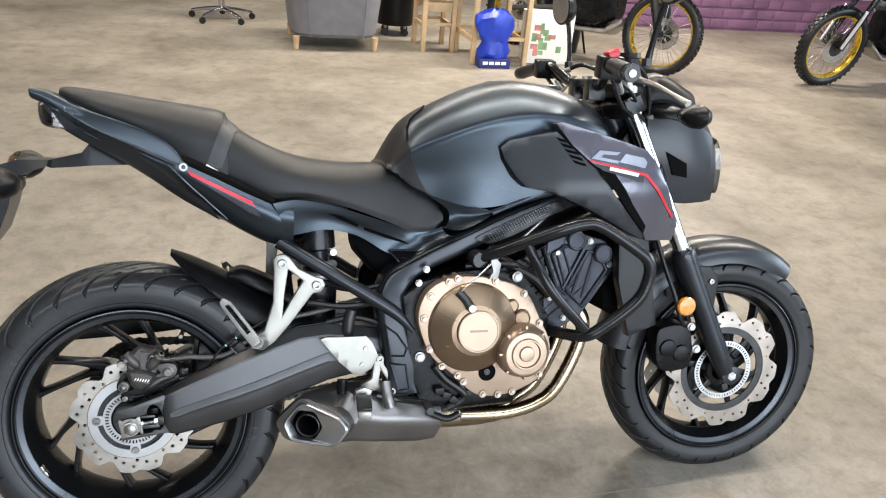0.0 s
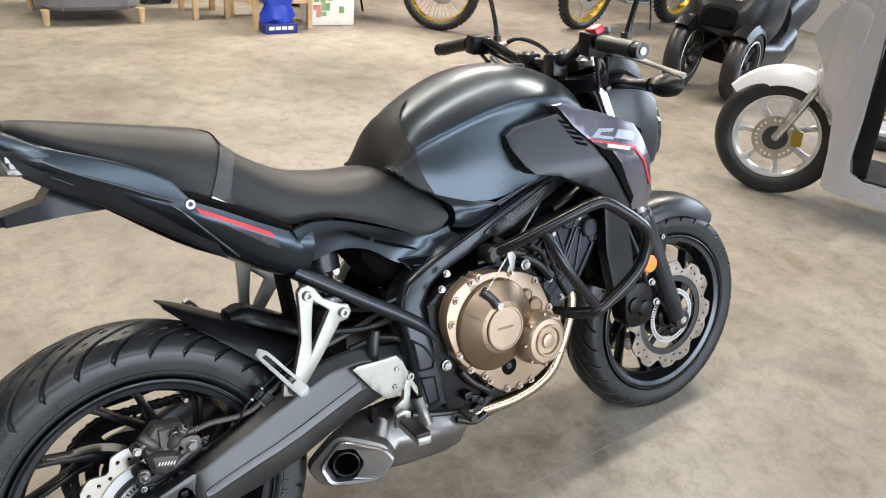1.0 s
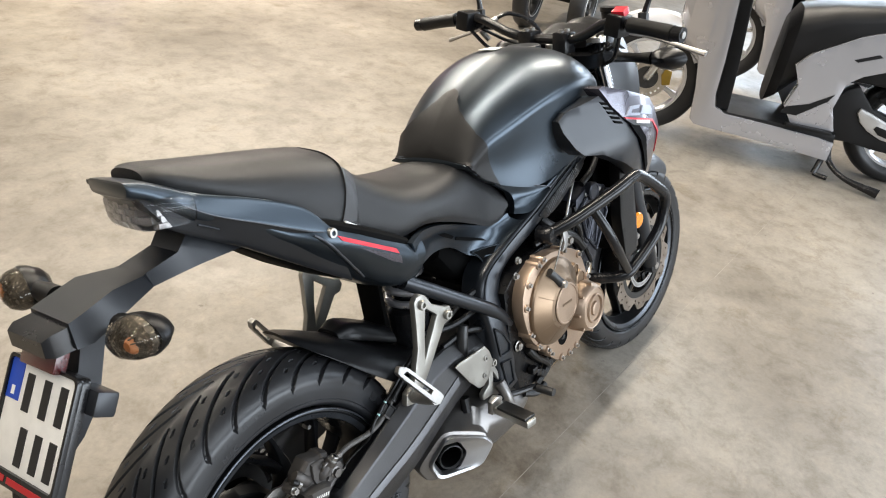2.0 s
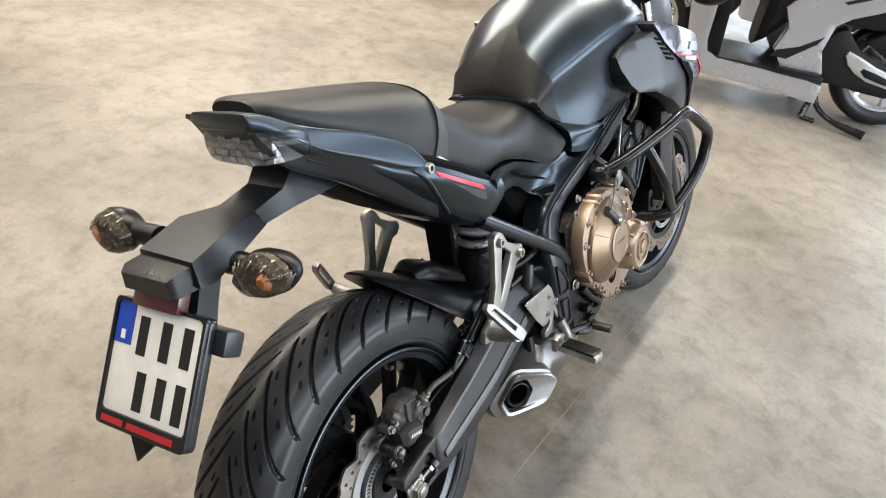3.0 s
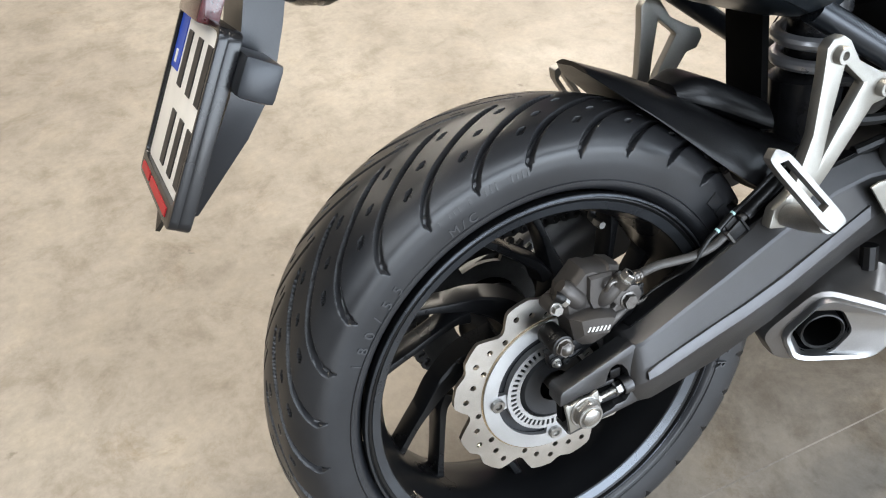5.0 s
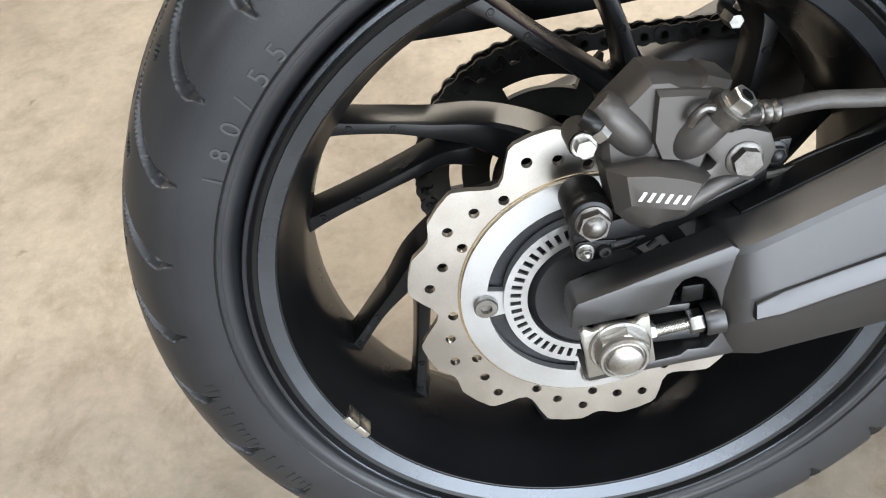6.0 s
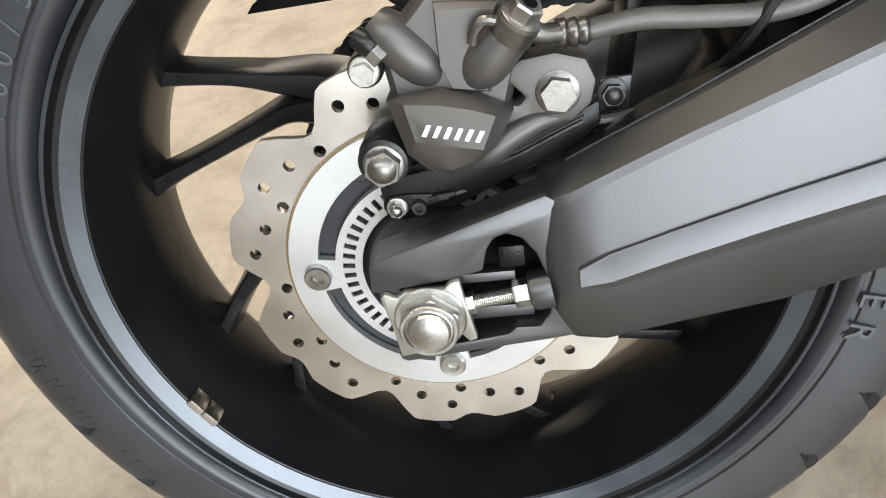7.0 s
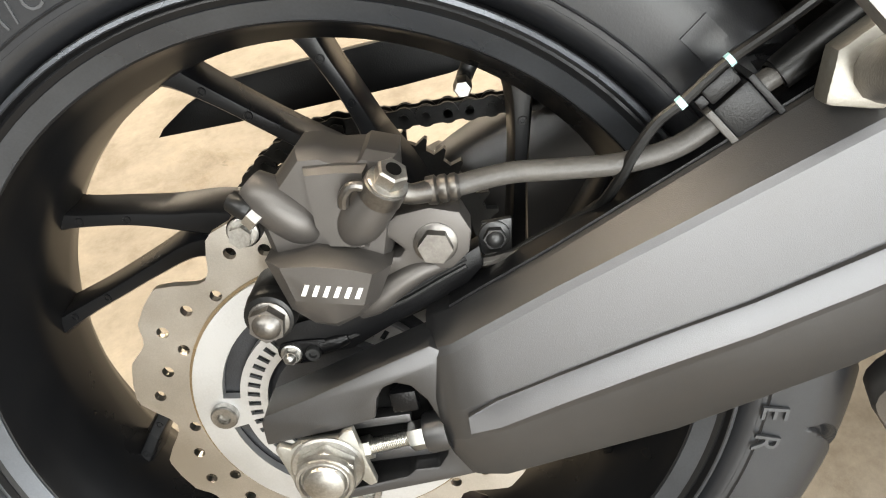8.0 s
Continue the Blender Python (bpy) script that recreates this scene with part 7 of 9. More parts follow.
# ---- shrouds beside the tank ----
XS, YS = [0.70, 0.72, 0.80, 0.88, 0.95, 1.02, 1.10, 1.20], [0.172, 0.182, 0.215, 0.245, 0.262, 0.266, 0.258, 0.228]
for s in (-1, 1):
    def shroud_y(x, z, s=s, up=0.0):
        return s * (float(np.interp(x, XS, YS)) - max(0.0, 0.80 - z) * 0.25 - max(0.0, z - 0.80) * 0.14 + up)
    shroud = part("tank_shroud", skin([(0.760, 0.882), (0.778, 0.898), (0.870, 0.918), (0.902, 0.884), (0.934, 0.856), (0.954, 0.838), (0.998, 0.784), (1.092, 0.690), (1.082, 0.684), (1.025, 0.712), (0.940, 0.757), (0.906, 0.771), (0.866, 0.790), (0.812, 0.799), (0.792, 0.818), (0.768, 0.856)], shroud_y, 0.040), PAINT_DARK, bike, "matte black tank side shroud", bevel=0.004)
    part("shroud_panel", skin([(0.868, 0.934), (0.880, 0.938), (0.965, 0.914), (1.070, 0.882), (1.094, 0.856), (1.140, 0.780), (1.182, 0.712), (1.174, 0.676), (1.092, 0.682), (1.060, 0.738), (1.000, 0.806), (0.972, 0.836), (0.935, 0.858), (0.900, 0.890)], lambda x, z: shroud_y(x, z, up=0.004), 0.040), GLOSS, shroud, "glossy smoke-coloured shroud panel", bevel=0.003)
    part("dark_wedge", skin([(0.950, 0.842), (0.990, 0.832), (1.040, 0.765), (1.084, 0.716), (1.082, 0.700), (1.030, 0.752)], lambda x, z: shroud_y(x, z, up=0.0058), 0.003), SHADE_BLACK, shroud)
    part("black_field", skin([(0.935, 0.856), (1.062, 0.828), (1.056, 0.814), (0.965, 0.838)], lambda x, z: shroud_y(x, z, up=0.0056), 0.003), INK, shroud)
    part("red_line", skin([(0.932, 0.862), (1.068, 0.832), (1.100, 0.798), (1.162, 0.732), (1.156, 0.731), (1.095, 0.794), (1.064, 0.8265), (0.936, 0.8575)], lambda x, z: shroud_y(x, z, up=0.0064), 0.003, 0.012), RED, shroud, "red pin stripe")
    for q in ([(0.938, 0.864), (0.956, 0.881), (1.002, 0.877), (0.994, 0.871), (0.964, 0.873), (0.957, 0.867), (1.000, 0.859), (0.996, 0.854)], [(1.000, 0.857), (1.014, 0.874), (1.060, 0.866), (1.068, 0.856), (1.062, 0.844)]):
        part("silver_emblem", skin(q, lambda x, z: shroud_y(x, z, up=0.0068), 0.003, 0.012), SILVER_FILM, shroud, "slanted silver emblem shape")
    part("white_mark", skin([(0.979, 0.847), (1.048, 0.833), (1.044, 0.826), (0.977, 0.840)], lambda x, z: shroud_y(x, z, up=0.0068), 0.003, 0.012), WHITE_FILM, shroud)
    for k in range(5):
        q = [(0.868 + 0.008 * k, 0.906 - 0.0115 * k), (0.898 + 0.007 * k, 0.899 - 0.0115 * k), (0.901 + 0.007 * k, 0.893 - 0.0115 * k), (0.874 + 0.008 * k, 0.899 - 0.0115 * k)]
        part("shroud_vent", skin(q, lambda x, z: shroud_y(x, z, up=0.003), 0.004), SHADE_BLACK, shroud)

# ribs and joint line of the head
for a, b in (((0.915, 0.652), (0.945, 0.560)), ((0.930, 0.662), (0.962, 0.575)), ((0.990, 0.640), (0.960, 0.545)), ((1.010, 0.632), (0.985, 0.535)), ((0.900, 0.560), (0.960, 0.505)), ((0.893, 0.590), (0.945, 0.545))):
    part("head_rib", tube([(a[0], -0.151, a[1]), (b[0], -0.151, b[1])], 0.0035, 8), HEAD_M, head)
part("head_joint", tube([(0.885, -0.147, 0.655), (0.905, -0.151, 0.600), (0.925, -0.151, 0.545), (0.960, -0.150, 0.490)], 0.006, 8), ENGINE_M, head)
for x, z in ((0.918, 0.645), (0.944, 0.668), (1.000, 0.668), (1.052, 0.612), (0.905, 0.540), (0.940, 0.490)):
    hex_bolt("head_bolt", (x, -0.151, z), 0.0055, 0.007, BOLT_M, head)

# ---- fork, fender, front brake, headlight ----
FT, FB = Vector((1.108, 0, 1.000)), Vector((1.446, 0, 0.300))
D = (FB - FT).normalized()
for s in (-1, 1):
    y = Vector((0, s * 0.105, 0))
    fork = steered(part("fork_leg", tube([FT + y + D * 0.40, FT + y + D * 0.415, FT + y + D * 0.47, FT + y + D * 0.60, FT + y + D * 0.72, FT + y + D * 0.765], [0.024, 0.030, 0.029, 0.027, 0.026, 0.022], 24), FRAME_M, bike, "black lower fork leg"))
    part("fork_tube", tube([FT + y, FT + y + D * 0.20, FT + y + D * 0.44], 0.0205, 24), CHROME, fork, "chromed fork tube")
    part("fork_foot", plate(ring2d(1.452, 0.303, 0.026, 24), s * 0.088, s * 0.122), FRAME_M, fork, bevel=0.004)
    hex_bolt("axle_bolt", (1.452, s * 0.112, 0.303), 0.012, 0.012, BOLT_M, fork, side=s)
    part("fork_reflector", lathe([(0.024, s * 0.132), (0.024, s * 0.138), (0.021, s * 0.142), (0, s * 0.143)], (1.296, 0, 0.500), 28), AMBER, fork, "round amber reflector")
    fcal = part("front_caliper", plate([(1.235, 0.420), (1.252, 0.440), (1.300, 0.445), (1.330, 0.420), (1.335, 0.345), (1.315, 0.325), (1.262, 0.322), (1.240, 0.350)], s * 0.060, s * 0.118, steps=2), ENGINE_M, fork, "dark front brake caliper", bevel=0.006)
    for q in ((1.268, 0.385), (1.305, 0.37)):
        part("piston_boss", lathe([(0.024, s * 0.116), (0.022, s * 0.124), (0.014, s * 0.126), (0, s * 0.126)], (q[0], 0, q[1]), 20), ENGINE_M, fork)
    for q in ((1.325, 0.440), (1.345, 0.380)):
        hex_bolt("caliper_bolt", (q[0], s * 0.118, q[1]), 0.008, 0.008, BOLT_M, fork, side=s)
    part("front_hose", tube([(1.31, s * 0.112, 0.44), (1.285, s * 0.130, 0.47), (1.27, s * 0.125, 0.52), (1.24, s * 0.11, 0.60), (1.20, s * 0.09, 0.72)], 0.006, 10), RUBBER_PART, fork)
    part("fender_stay", skin([(1.330, 0.590), (1.372, 0.590), (1.400, 0.560), (1.392, 0.470), (1.360, 0.455), (1.345, 0.50)], lambda x, z, s=s: s * 0.098, 0.010), PLASTIC, fork, "black fender stay", bevel=0.003)
    for q in ((1.378, 0.552), (1.382, 0.472)):
        socket_bolt("stay_bolt", (q[0], s * 0.098, q[1]), 0.007, 0.005, BOLT_M, fork, side=s)
fender_rings = []
for k in range(19):
    a = radians(168 - k * 6.35)
    r = 0.322 + 0.012 * math.sin(math.pi * k / 18)
    w = 0.070 - 0.024 * (max(0, k - 11) / 7) ** 1.6 - 0.010 * (max(0, 4 - k) / 4)
    c = Vector((1.452 + r * math.cos(a), 0, 0.303 + r * math.sin(a)))
    out = Vector((math.cos(a), 0, math.sin(a)))
    ring = []
    for f, d in ((-1, -0.045), (-0.98, -0.018), (-0.80, 0.000), (-0.40, 0.012), (0, 0.015), (0.40, 0.012), (0.80, 0.000), (0.98, -0.018), (1, -0.045)):
        ring.append(c + out * d + Vector((0, f * w, 0)))
    for f, d in ((0.94, -0.045), (0.90, -0.018), (0.40, 0.007), (0, 0.010), (-0.40, 0.007), (-0.90, -0.018), (-0.94, -0.045)):
        ring.append(c + out * d + Vector((0, f * w, 0)))
    fender_rings.append(ring)
steered(part("front_fender", join_rings(bmesh.new(), fender_rings), PAINT_DARK, bike, "matte black front fender"))
for d, dx in ((0.02, 0.0), (0.20, 0.012)):
    mid = FT + D * d
    m = Matrix.Translation(mid) @ Matrix.Rotation(radians(-RAKE), 4, "Y")
    bm = bmesh.new()
    ring = [(-0.045, -0.05), (-0.036, -0.110), (-0.020, -0.134), (0.020, -0.134), (0.036, -0.110), (0.040, 0), (0.036, 0.110), (0.020, 0.134), (-0.020, 0.134), (-0.036, 0.110), (-0.045, 0.05)]
    join_rings(bm, [[m @ Vector((x - dx, y, z)) for x, y in ring] for z in (-0.018, 0.018)])
    steered(part("triple_clamp", bm, BAR_M, bike, "black triple clamp", bevel=0.005))
part("steering_head", tube([(1.155 - 0.06, 0, 0.98), (1.155 + 0.06, 0, 0.76)], 0.04, 20), FRAME_M, bike)
# darker paint than the body here, putting the cowl's shade into its colour
hl = steered(part("headlight_cowl", loft([
    (1.165, [(0, 0.975), (0.060, 0.972), (0.098, 0.950), (0.108, 0.905), (0.100, 0.850), (0.070, 0.790), (0, 0.785)]),
    (1.230, [(0, 1.010), (0.062, 1.000), (0.108, 0.965), (0.118, 0.905), (0.106, 0.830), (0.074, 0.752), (0, 0.750)]),
    (1.290, [(0, 1.000), (0.056, 0.990), (0.102, 0.945), (0.112, 0.885), (0.100, 0.815), (0.076, 0.748), (0, 0.742)]),
    (1.340, [(0, 0.960), (0.045, 0.948), (0.084, 0.915), (0.094, 0.862), (0.090, 0.805), (0.074, 0.752), (0, 0.742)]),
    (1.366, [(0, 0.910), (0.035, 0.900), (0.062, 0.876), (0.072, 0.835), (0.072, 0.790), (0.060, 0.755), (0, 0.745)]),
], 1, 1), PAINT_DARK, bike, "graphite headlight cowl darkened for its shaded side", sharp=20, bevel=0.004))
part("headlight_lens", loft([(1.330, [(0, 0.93), (0.040, 0.925), (0.076, 0.895), (0.084, 0.85), (0.078, 0.80), (0.06, 0.775), (0, 0.77)]), (1.385, [(0, 0.905), (0.030, 0.900), (0.052, 0.872), (0.062, 0.835), (0.058, 0.79), (0.045, 0.77), (0, 0.765)])]), CLEAR, hl, "clear headlight lens")
for s in (-1, 1):
    part("cowl_vent", skin([(1.212, 0.878), (1.268, 0.850), (1.272, 0.816), (1.236, 0.822)], lambda x, z, s=s: s * 0.117, 0.010), SHADE_BLACK, hl)
part("small_screen", loft([(1.150, [(0, 1.035), (0.05, 1.030), (0.075, 1.010), (0.08, 0.98), (0, 0.97)]), (1.215, [(0, 1.060), (0.05, 1.052), (0.072, 1.030), (0.08, 0.99), (0, 0.98)]), (1.30, [(0, 1.020), (0.04, 1.012), (0.062, 0.99), (0.07, 0.96), (0, 0.95)])]), PLASTIC, hl, "small black fly screen", bevel=0)

# ---- handlebar and controls ----
line = [(0.990, -0.372, 1.052), (1.005, -0.25, 1.066), (1.020, -0.19, 1.068), (1.040, -0.115, 1.035), (1.048, -0.06, 1.022), (1.048, 0.06, 1.022), (1.040, 0.115, 1.035), (1.020, 0.19, 1.068), (1.005, 0.25, 1.066), (0.990, 0.372, 1.052)]
hb = steered(part("handlebar", tube(line, 0.0115, 14), BAR_M, bike, "black tapered handlebar"))
for s in (-1, 1):
    part("grip", tube([(1.004, s * 0.256, 1.066), (0.998, s * 0.31, 1.060), (0.991, s * 0.365, 1.0525)], [0.0175, 0.0165, 0.0175], 18), RUBBER_PART, hb, "black rubber grip")
    part("bar_end", tube([(0.9905, s * 0.366, 1.0525), (0.989, s * 0.388, 1.0505)], 0.016, 18), BAR_M, hb)
    part("bar_end_screw", tube([(0.9889, s * 0.3875, 1.0506), (0.9888, s * 0.3905, 1.0503)], 0.0075, 14), BOLT_M, hb)
    part("switch_box", box((-0.026, -0.020, -0.024), (0.026, 0.020, 0.024), m=pose(1.010, s * 0.222, 1.064, 10, 0, 0)), PLASTIC, hb, "black switch housing", bevel=0.006)
    part("lever_perch", tube([(1.02, s * 0.195, 1.058), (1.055, s * 0.20, 1.050), (1.075, s * 0.215, 1.044)], [0.014, 0.013, 0.010], 12), BAR_M, hb)
    part("lever", tube([(1.070, s * 0.212, 1.044), (1.098, s * 0.262, 1.030), (1.108, s * 0.325, 1.012), (1.113, s * 0.384, 0.996)], [0.008, 0.0065, 0.0055, 0.0075], 12, flat=0.7), PEG_M, hb, "dull grey brake lever")
    part("bar_clamp", box((-0.022, -0.020, -0.030), (0.022, 0.020, 0.020), m=pose(1.048, s * 0.052, 1.020)), BAR_M, hb, bevel=0.005)
    for dx in (-0.013, 0.013):
        socket = part("clamp_bolt", lathe([(0, 0), (0.0065, 0), (0.0065, 0.007), (0.003, 0.007), (0.003, 0.003), (0, 0.003)], (1.048 + dx, s * 0.052, 1.039), 14, "z"), BOLT_M, hb)
    for i in range(2):
        part("bar_cable", tube([(1.03, s * 0.20, 1.045), (1.09, s * (0.17 - 0.05 * i), 1.010 + 0.02 * i), (1.13, s * 0.10, 0.975), (1.12, s * 0.05, 0.90)], 0.0042, 8), RUBBER_PART, hb)
    stem = part("mirror_stem", tube([(1.085, s * 0.242, 1.070), (1.088, s * 0.250, 1.105), (1.090, s * 0.270, 1.16), (1.092, s * 0.290, 1.195)], [0.009, 0.0065, 0.006, 0.007], 12), BAR_M, hb, "black mirror stem")
    rings = []
    for f, w in ((0.0, 1.0), (0.012, 0.97), (0.026, 0.75), (0.034, 0.35)):
        rings.append([Vector((1.085 + f, s * 0.335 + s * 0.080 * w * math.cos(a) * (1 if math.cos(a) > 0 else 0.9), 1.235 + 0.048 * w * math.sin(a) + 0.01 * math.cos(a))) for a in [2 * math.pi * k / 28 for k in range(28)]])
    part("mirror_shell", join_rings(bmesh.new(), rings), PLASTIC, hb, "black angular mirror shell")
    ring = [Vector((1.0835, s * 0.335 + s * 0.074 * math.cos(a) * (1 if math.cos(a) > 0 else 0.9), 1.235 + 0.043 * math.sin(a) + 0.01 * math.cos(a))) for a in [2 * math.pi * k / 28 for k in range(28)]]
    bm = bmesh.new()
    bm.faces.new([bm.verts.new(p) for p in ring])
    part("mirror_glass", bm, CHROME, hb, "mirror glass")
part("kill_switch", box((-0.012, -0.016, -0.006), (0.012, 0.016, 0.010), m=pose(1.012, -0.226, 1.090, 0, -25, 0)), RED, hb, "red engine stop switch", bevel=0.003)
part("brake_reservoir", lathe([(0, -0.018), (0.020, -0.018), (0.024, 0.010), (0.027, 0.012), (0.027, 0.022), (0, 0.022)], (1.075, -0.165, 1.075), 24, "z"), PLASTIC, hb, "black brake fluid reservoir")
part("instrument", loft([(1.085, [(0, 1.030), (0.06, 1.028), (0.08, 1.018), (0.08, 1.000), (0, 0.995)]), (1.150, [(0, 1.050), (0.065, 1.048), (0.085, 1.036), (0.085, 1.005), (0, 1.000)])]), PLASTIC, hb, "black instrument panel")
part("ignition", lathe([(0.02, -0.01), (0.022, 0.006), (0.017, 0.009), (0, 0.008)], (1.080, 0, 1.000), 24, "z"), BOLT_M, hb)


# fork caps, hoses and cables round the steering head
for s in (-1, 1):
    part("fork_cap", lathe([(0.024, 0.0), (0.024, 0.012), (0.018, 0.016), (0.012, 0.016), (0.012, 0.022), (0, 0.022)], (1.106, s * 0.105, 1.012), 24, "z"), BOLT_M, hb, "silver fork cap")
    part("throttle_cable", tube([(1.015, s * 0.225, 1.045), (1.060, s * 0.185, 0.985), (1.120, s * 0.120, 0.955), (1.150, s * 0.060, 0.915), (1.130, s * 0.040, 0.860)], 0.0048, 10), BAR_M, hb)
    part("brake_line", tube([(1.055, s * 0.178, 1.060), (1.095, s * 0.150, 1.075), (1.150, s * 0.110, 1.040), (1.175, s * 0.085, 0.960), (1.165, s * 0.070, 0.880)], 0.0055, 10), BAR_M, hb)
    part("line_fitting", tube([(1.052, s * 0.180, 1.058), (1.066, s * 0.171, 1.064)], 0.0075, 10), BOLT_M, hb)
    part("cable_adjuster", tube([(1.040, s * 0.205, 1.035), (1.055, s * 0.190, 1.012)], 0.0070, 10), BOLT_M, hb)
    part("lever_bolt", lathe([(0.007, 0.0), (0.007, 0.006), (0, 0.006)], (1.070, s * 0.212, 1.050), 14, "z"), BOLT_M, hb)
    part("mirror_nut", lathe([(0.012, -0.008), (0.012, 0.008), (0.007, 0.010)], (1.085, s * 0.242, 1.076), 6, "z"), BLACK_BOLT, hb)
part("master_cylinder", tube([(1.060, -0.235, 1.058), (1.068, -0.195, 1.060), (1.070, -0.155, 1.058)], [0.014, 0.017, 0.013], 14), BAR_M, hb, "black brake master cylinder")
part("wiring_bundle", tube([(1.09, 0.03, 0.99), (1.13, -0.02, 0.94), (1.12, -0.06, 0.88), (1.09, -0.07, 0.83)], 0.010, 10), RUBBER_PART, hb)
part("horn_bracket", box((-0.02, -0.03, -0.02), (0.02, 0.03, 0.02), m=pose(1.14, -0.05, 0.90, 0, 25, 0)), ENGINE_M, hb, bevel=0.006)
for k in range(4):
    part("cable_tie", lathe([(0.008, -0.003), (0.009, 0), (0.008, 0.003)], (1.10 + 0.014 * k, -0.10 + 0.01 * k, 0.985 - 0.022 * k), 12, "x"), BOLT_M, hb)


def front_indicator(s):
    stalk = steered(part("front_indicator", tube([(1.19, s * 0.10, 0.965), (1.195, s * 0.17, 0.966), (1.200, s * 0.205, 0.966)], [0.013, 0.012, 0.016], 14), RUBBER_PART, bike, "black front indicator"))
    rings = []
    for f, w in ((-0.034, 0.2), (-0.022, 0.65), (-0.004, 0.95), (0.008, 1.0), (0.022, 0.75), (0.032, 0.3)):
        rings.append([Vector((1.205 + f, s * (0.245 + 0.048 * w * math.cos(a)), 0.966 + 0.027 * w * math.sin(a))) for a in [2 * math.pi * k / 22 for k in range(22)]])
    part("housing", join_rings(bmesh.new(), rings), PLASTIC, stalk)


front_indicator(-1)
front_indicator(1)


# ---- other things in the hall ----
WOOD = material("pale_pine_wood", (0.52, 0.36, 0.20), 0.5, 0, 0.18, 9, 160, 0.08)
FABRIC = material("grey_felt_fabric", (0.16, 0.155, 0.165), 0.85, 0, 0.12, 12, 500, 0.3)
BLUE_CLOTH = material("blue_plastic_sack", (0.010, 0.040, 0.42), 0.4, 0, 0.2, 12, 200, 0.15)
NAVY = material("navy_card", (0.012, 0.02, 0.16), 0.5, 0, 0.1, 12, 200)
SCOOTER_BLACK = material("black_scooter_plastic", (0.0045, 0.0045, 0.005), 0.46, 0, 0.2, 9, 500, 0.1, spec=0.25)
SILVER_BODY = material("silver_scooter_paint", (0.40, 0.40, 0.425), 0.26, 0.6, 0.02, 3, 900, coat=0.5)
WHITE_BODY = material("white_scooter_paint", (0.58, 0.58, 0.60), 0.24, 0.1, 0.02, 3, 900, coat=0.5)
DARK_BODY = material("dark_grey_scooter_paint", (0.008, 0.009, 0.011), 0.34, 0.1, 0.15, 6, 500, 0.03, spec=0.3, coat=0.08, coat_rough=0.2)
GOLD = material("gold_anodised_rim", (0.62, 0.42, 0.06), 0.3, 0.8, 0.1, 20, 500)
SILVER_RIM = material("silver_wheel_paint", (0.52, 0.52, 0.53), 0.32, 0.6, 0.08, 20, 500)
PURPLE = material("purple_printed_panel", (0.16, 0.075, 0.14), 0.6, 0, 0.35, 3, 90, 0.1)
PURPLE_PALE = material("pale_purple_print", (0.42, 0.34, 0.42), 0.6, 0, 0.25, 5, 90)
PRINT_GREEN = material("green_print", (0.20, 0.34, 0.16), 0.5, 0, 0.3, 14, 90)
PRINT_PINK = material("pink_print", (0.50, 0.20, 0.18), 0.5, 0, 0.3, 14, 90)


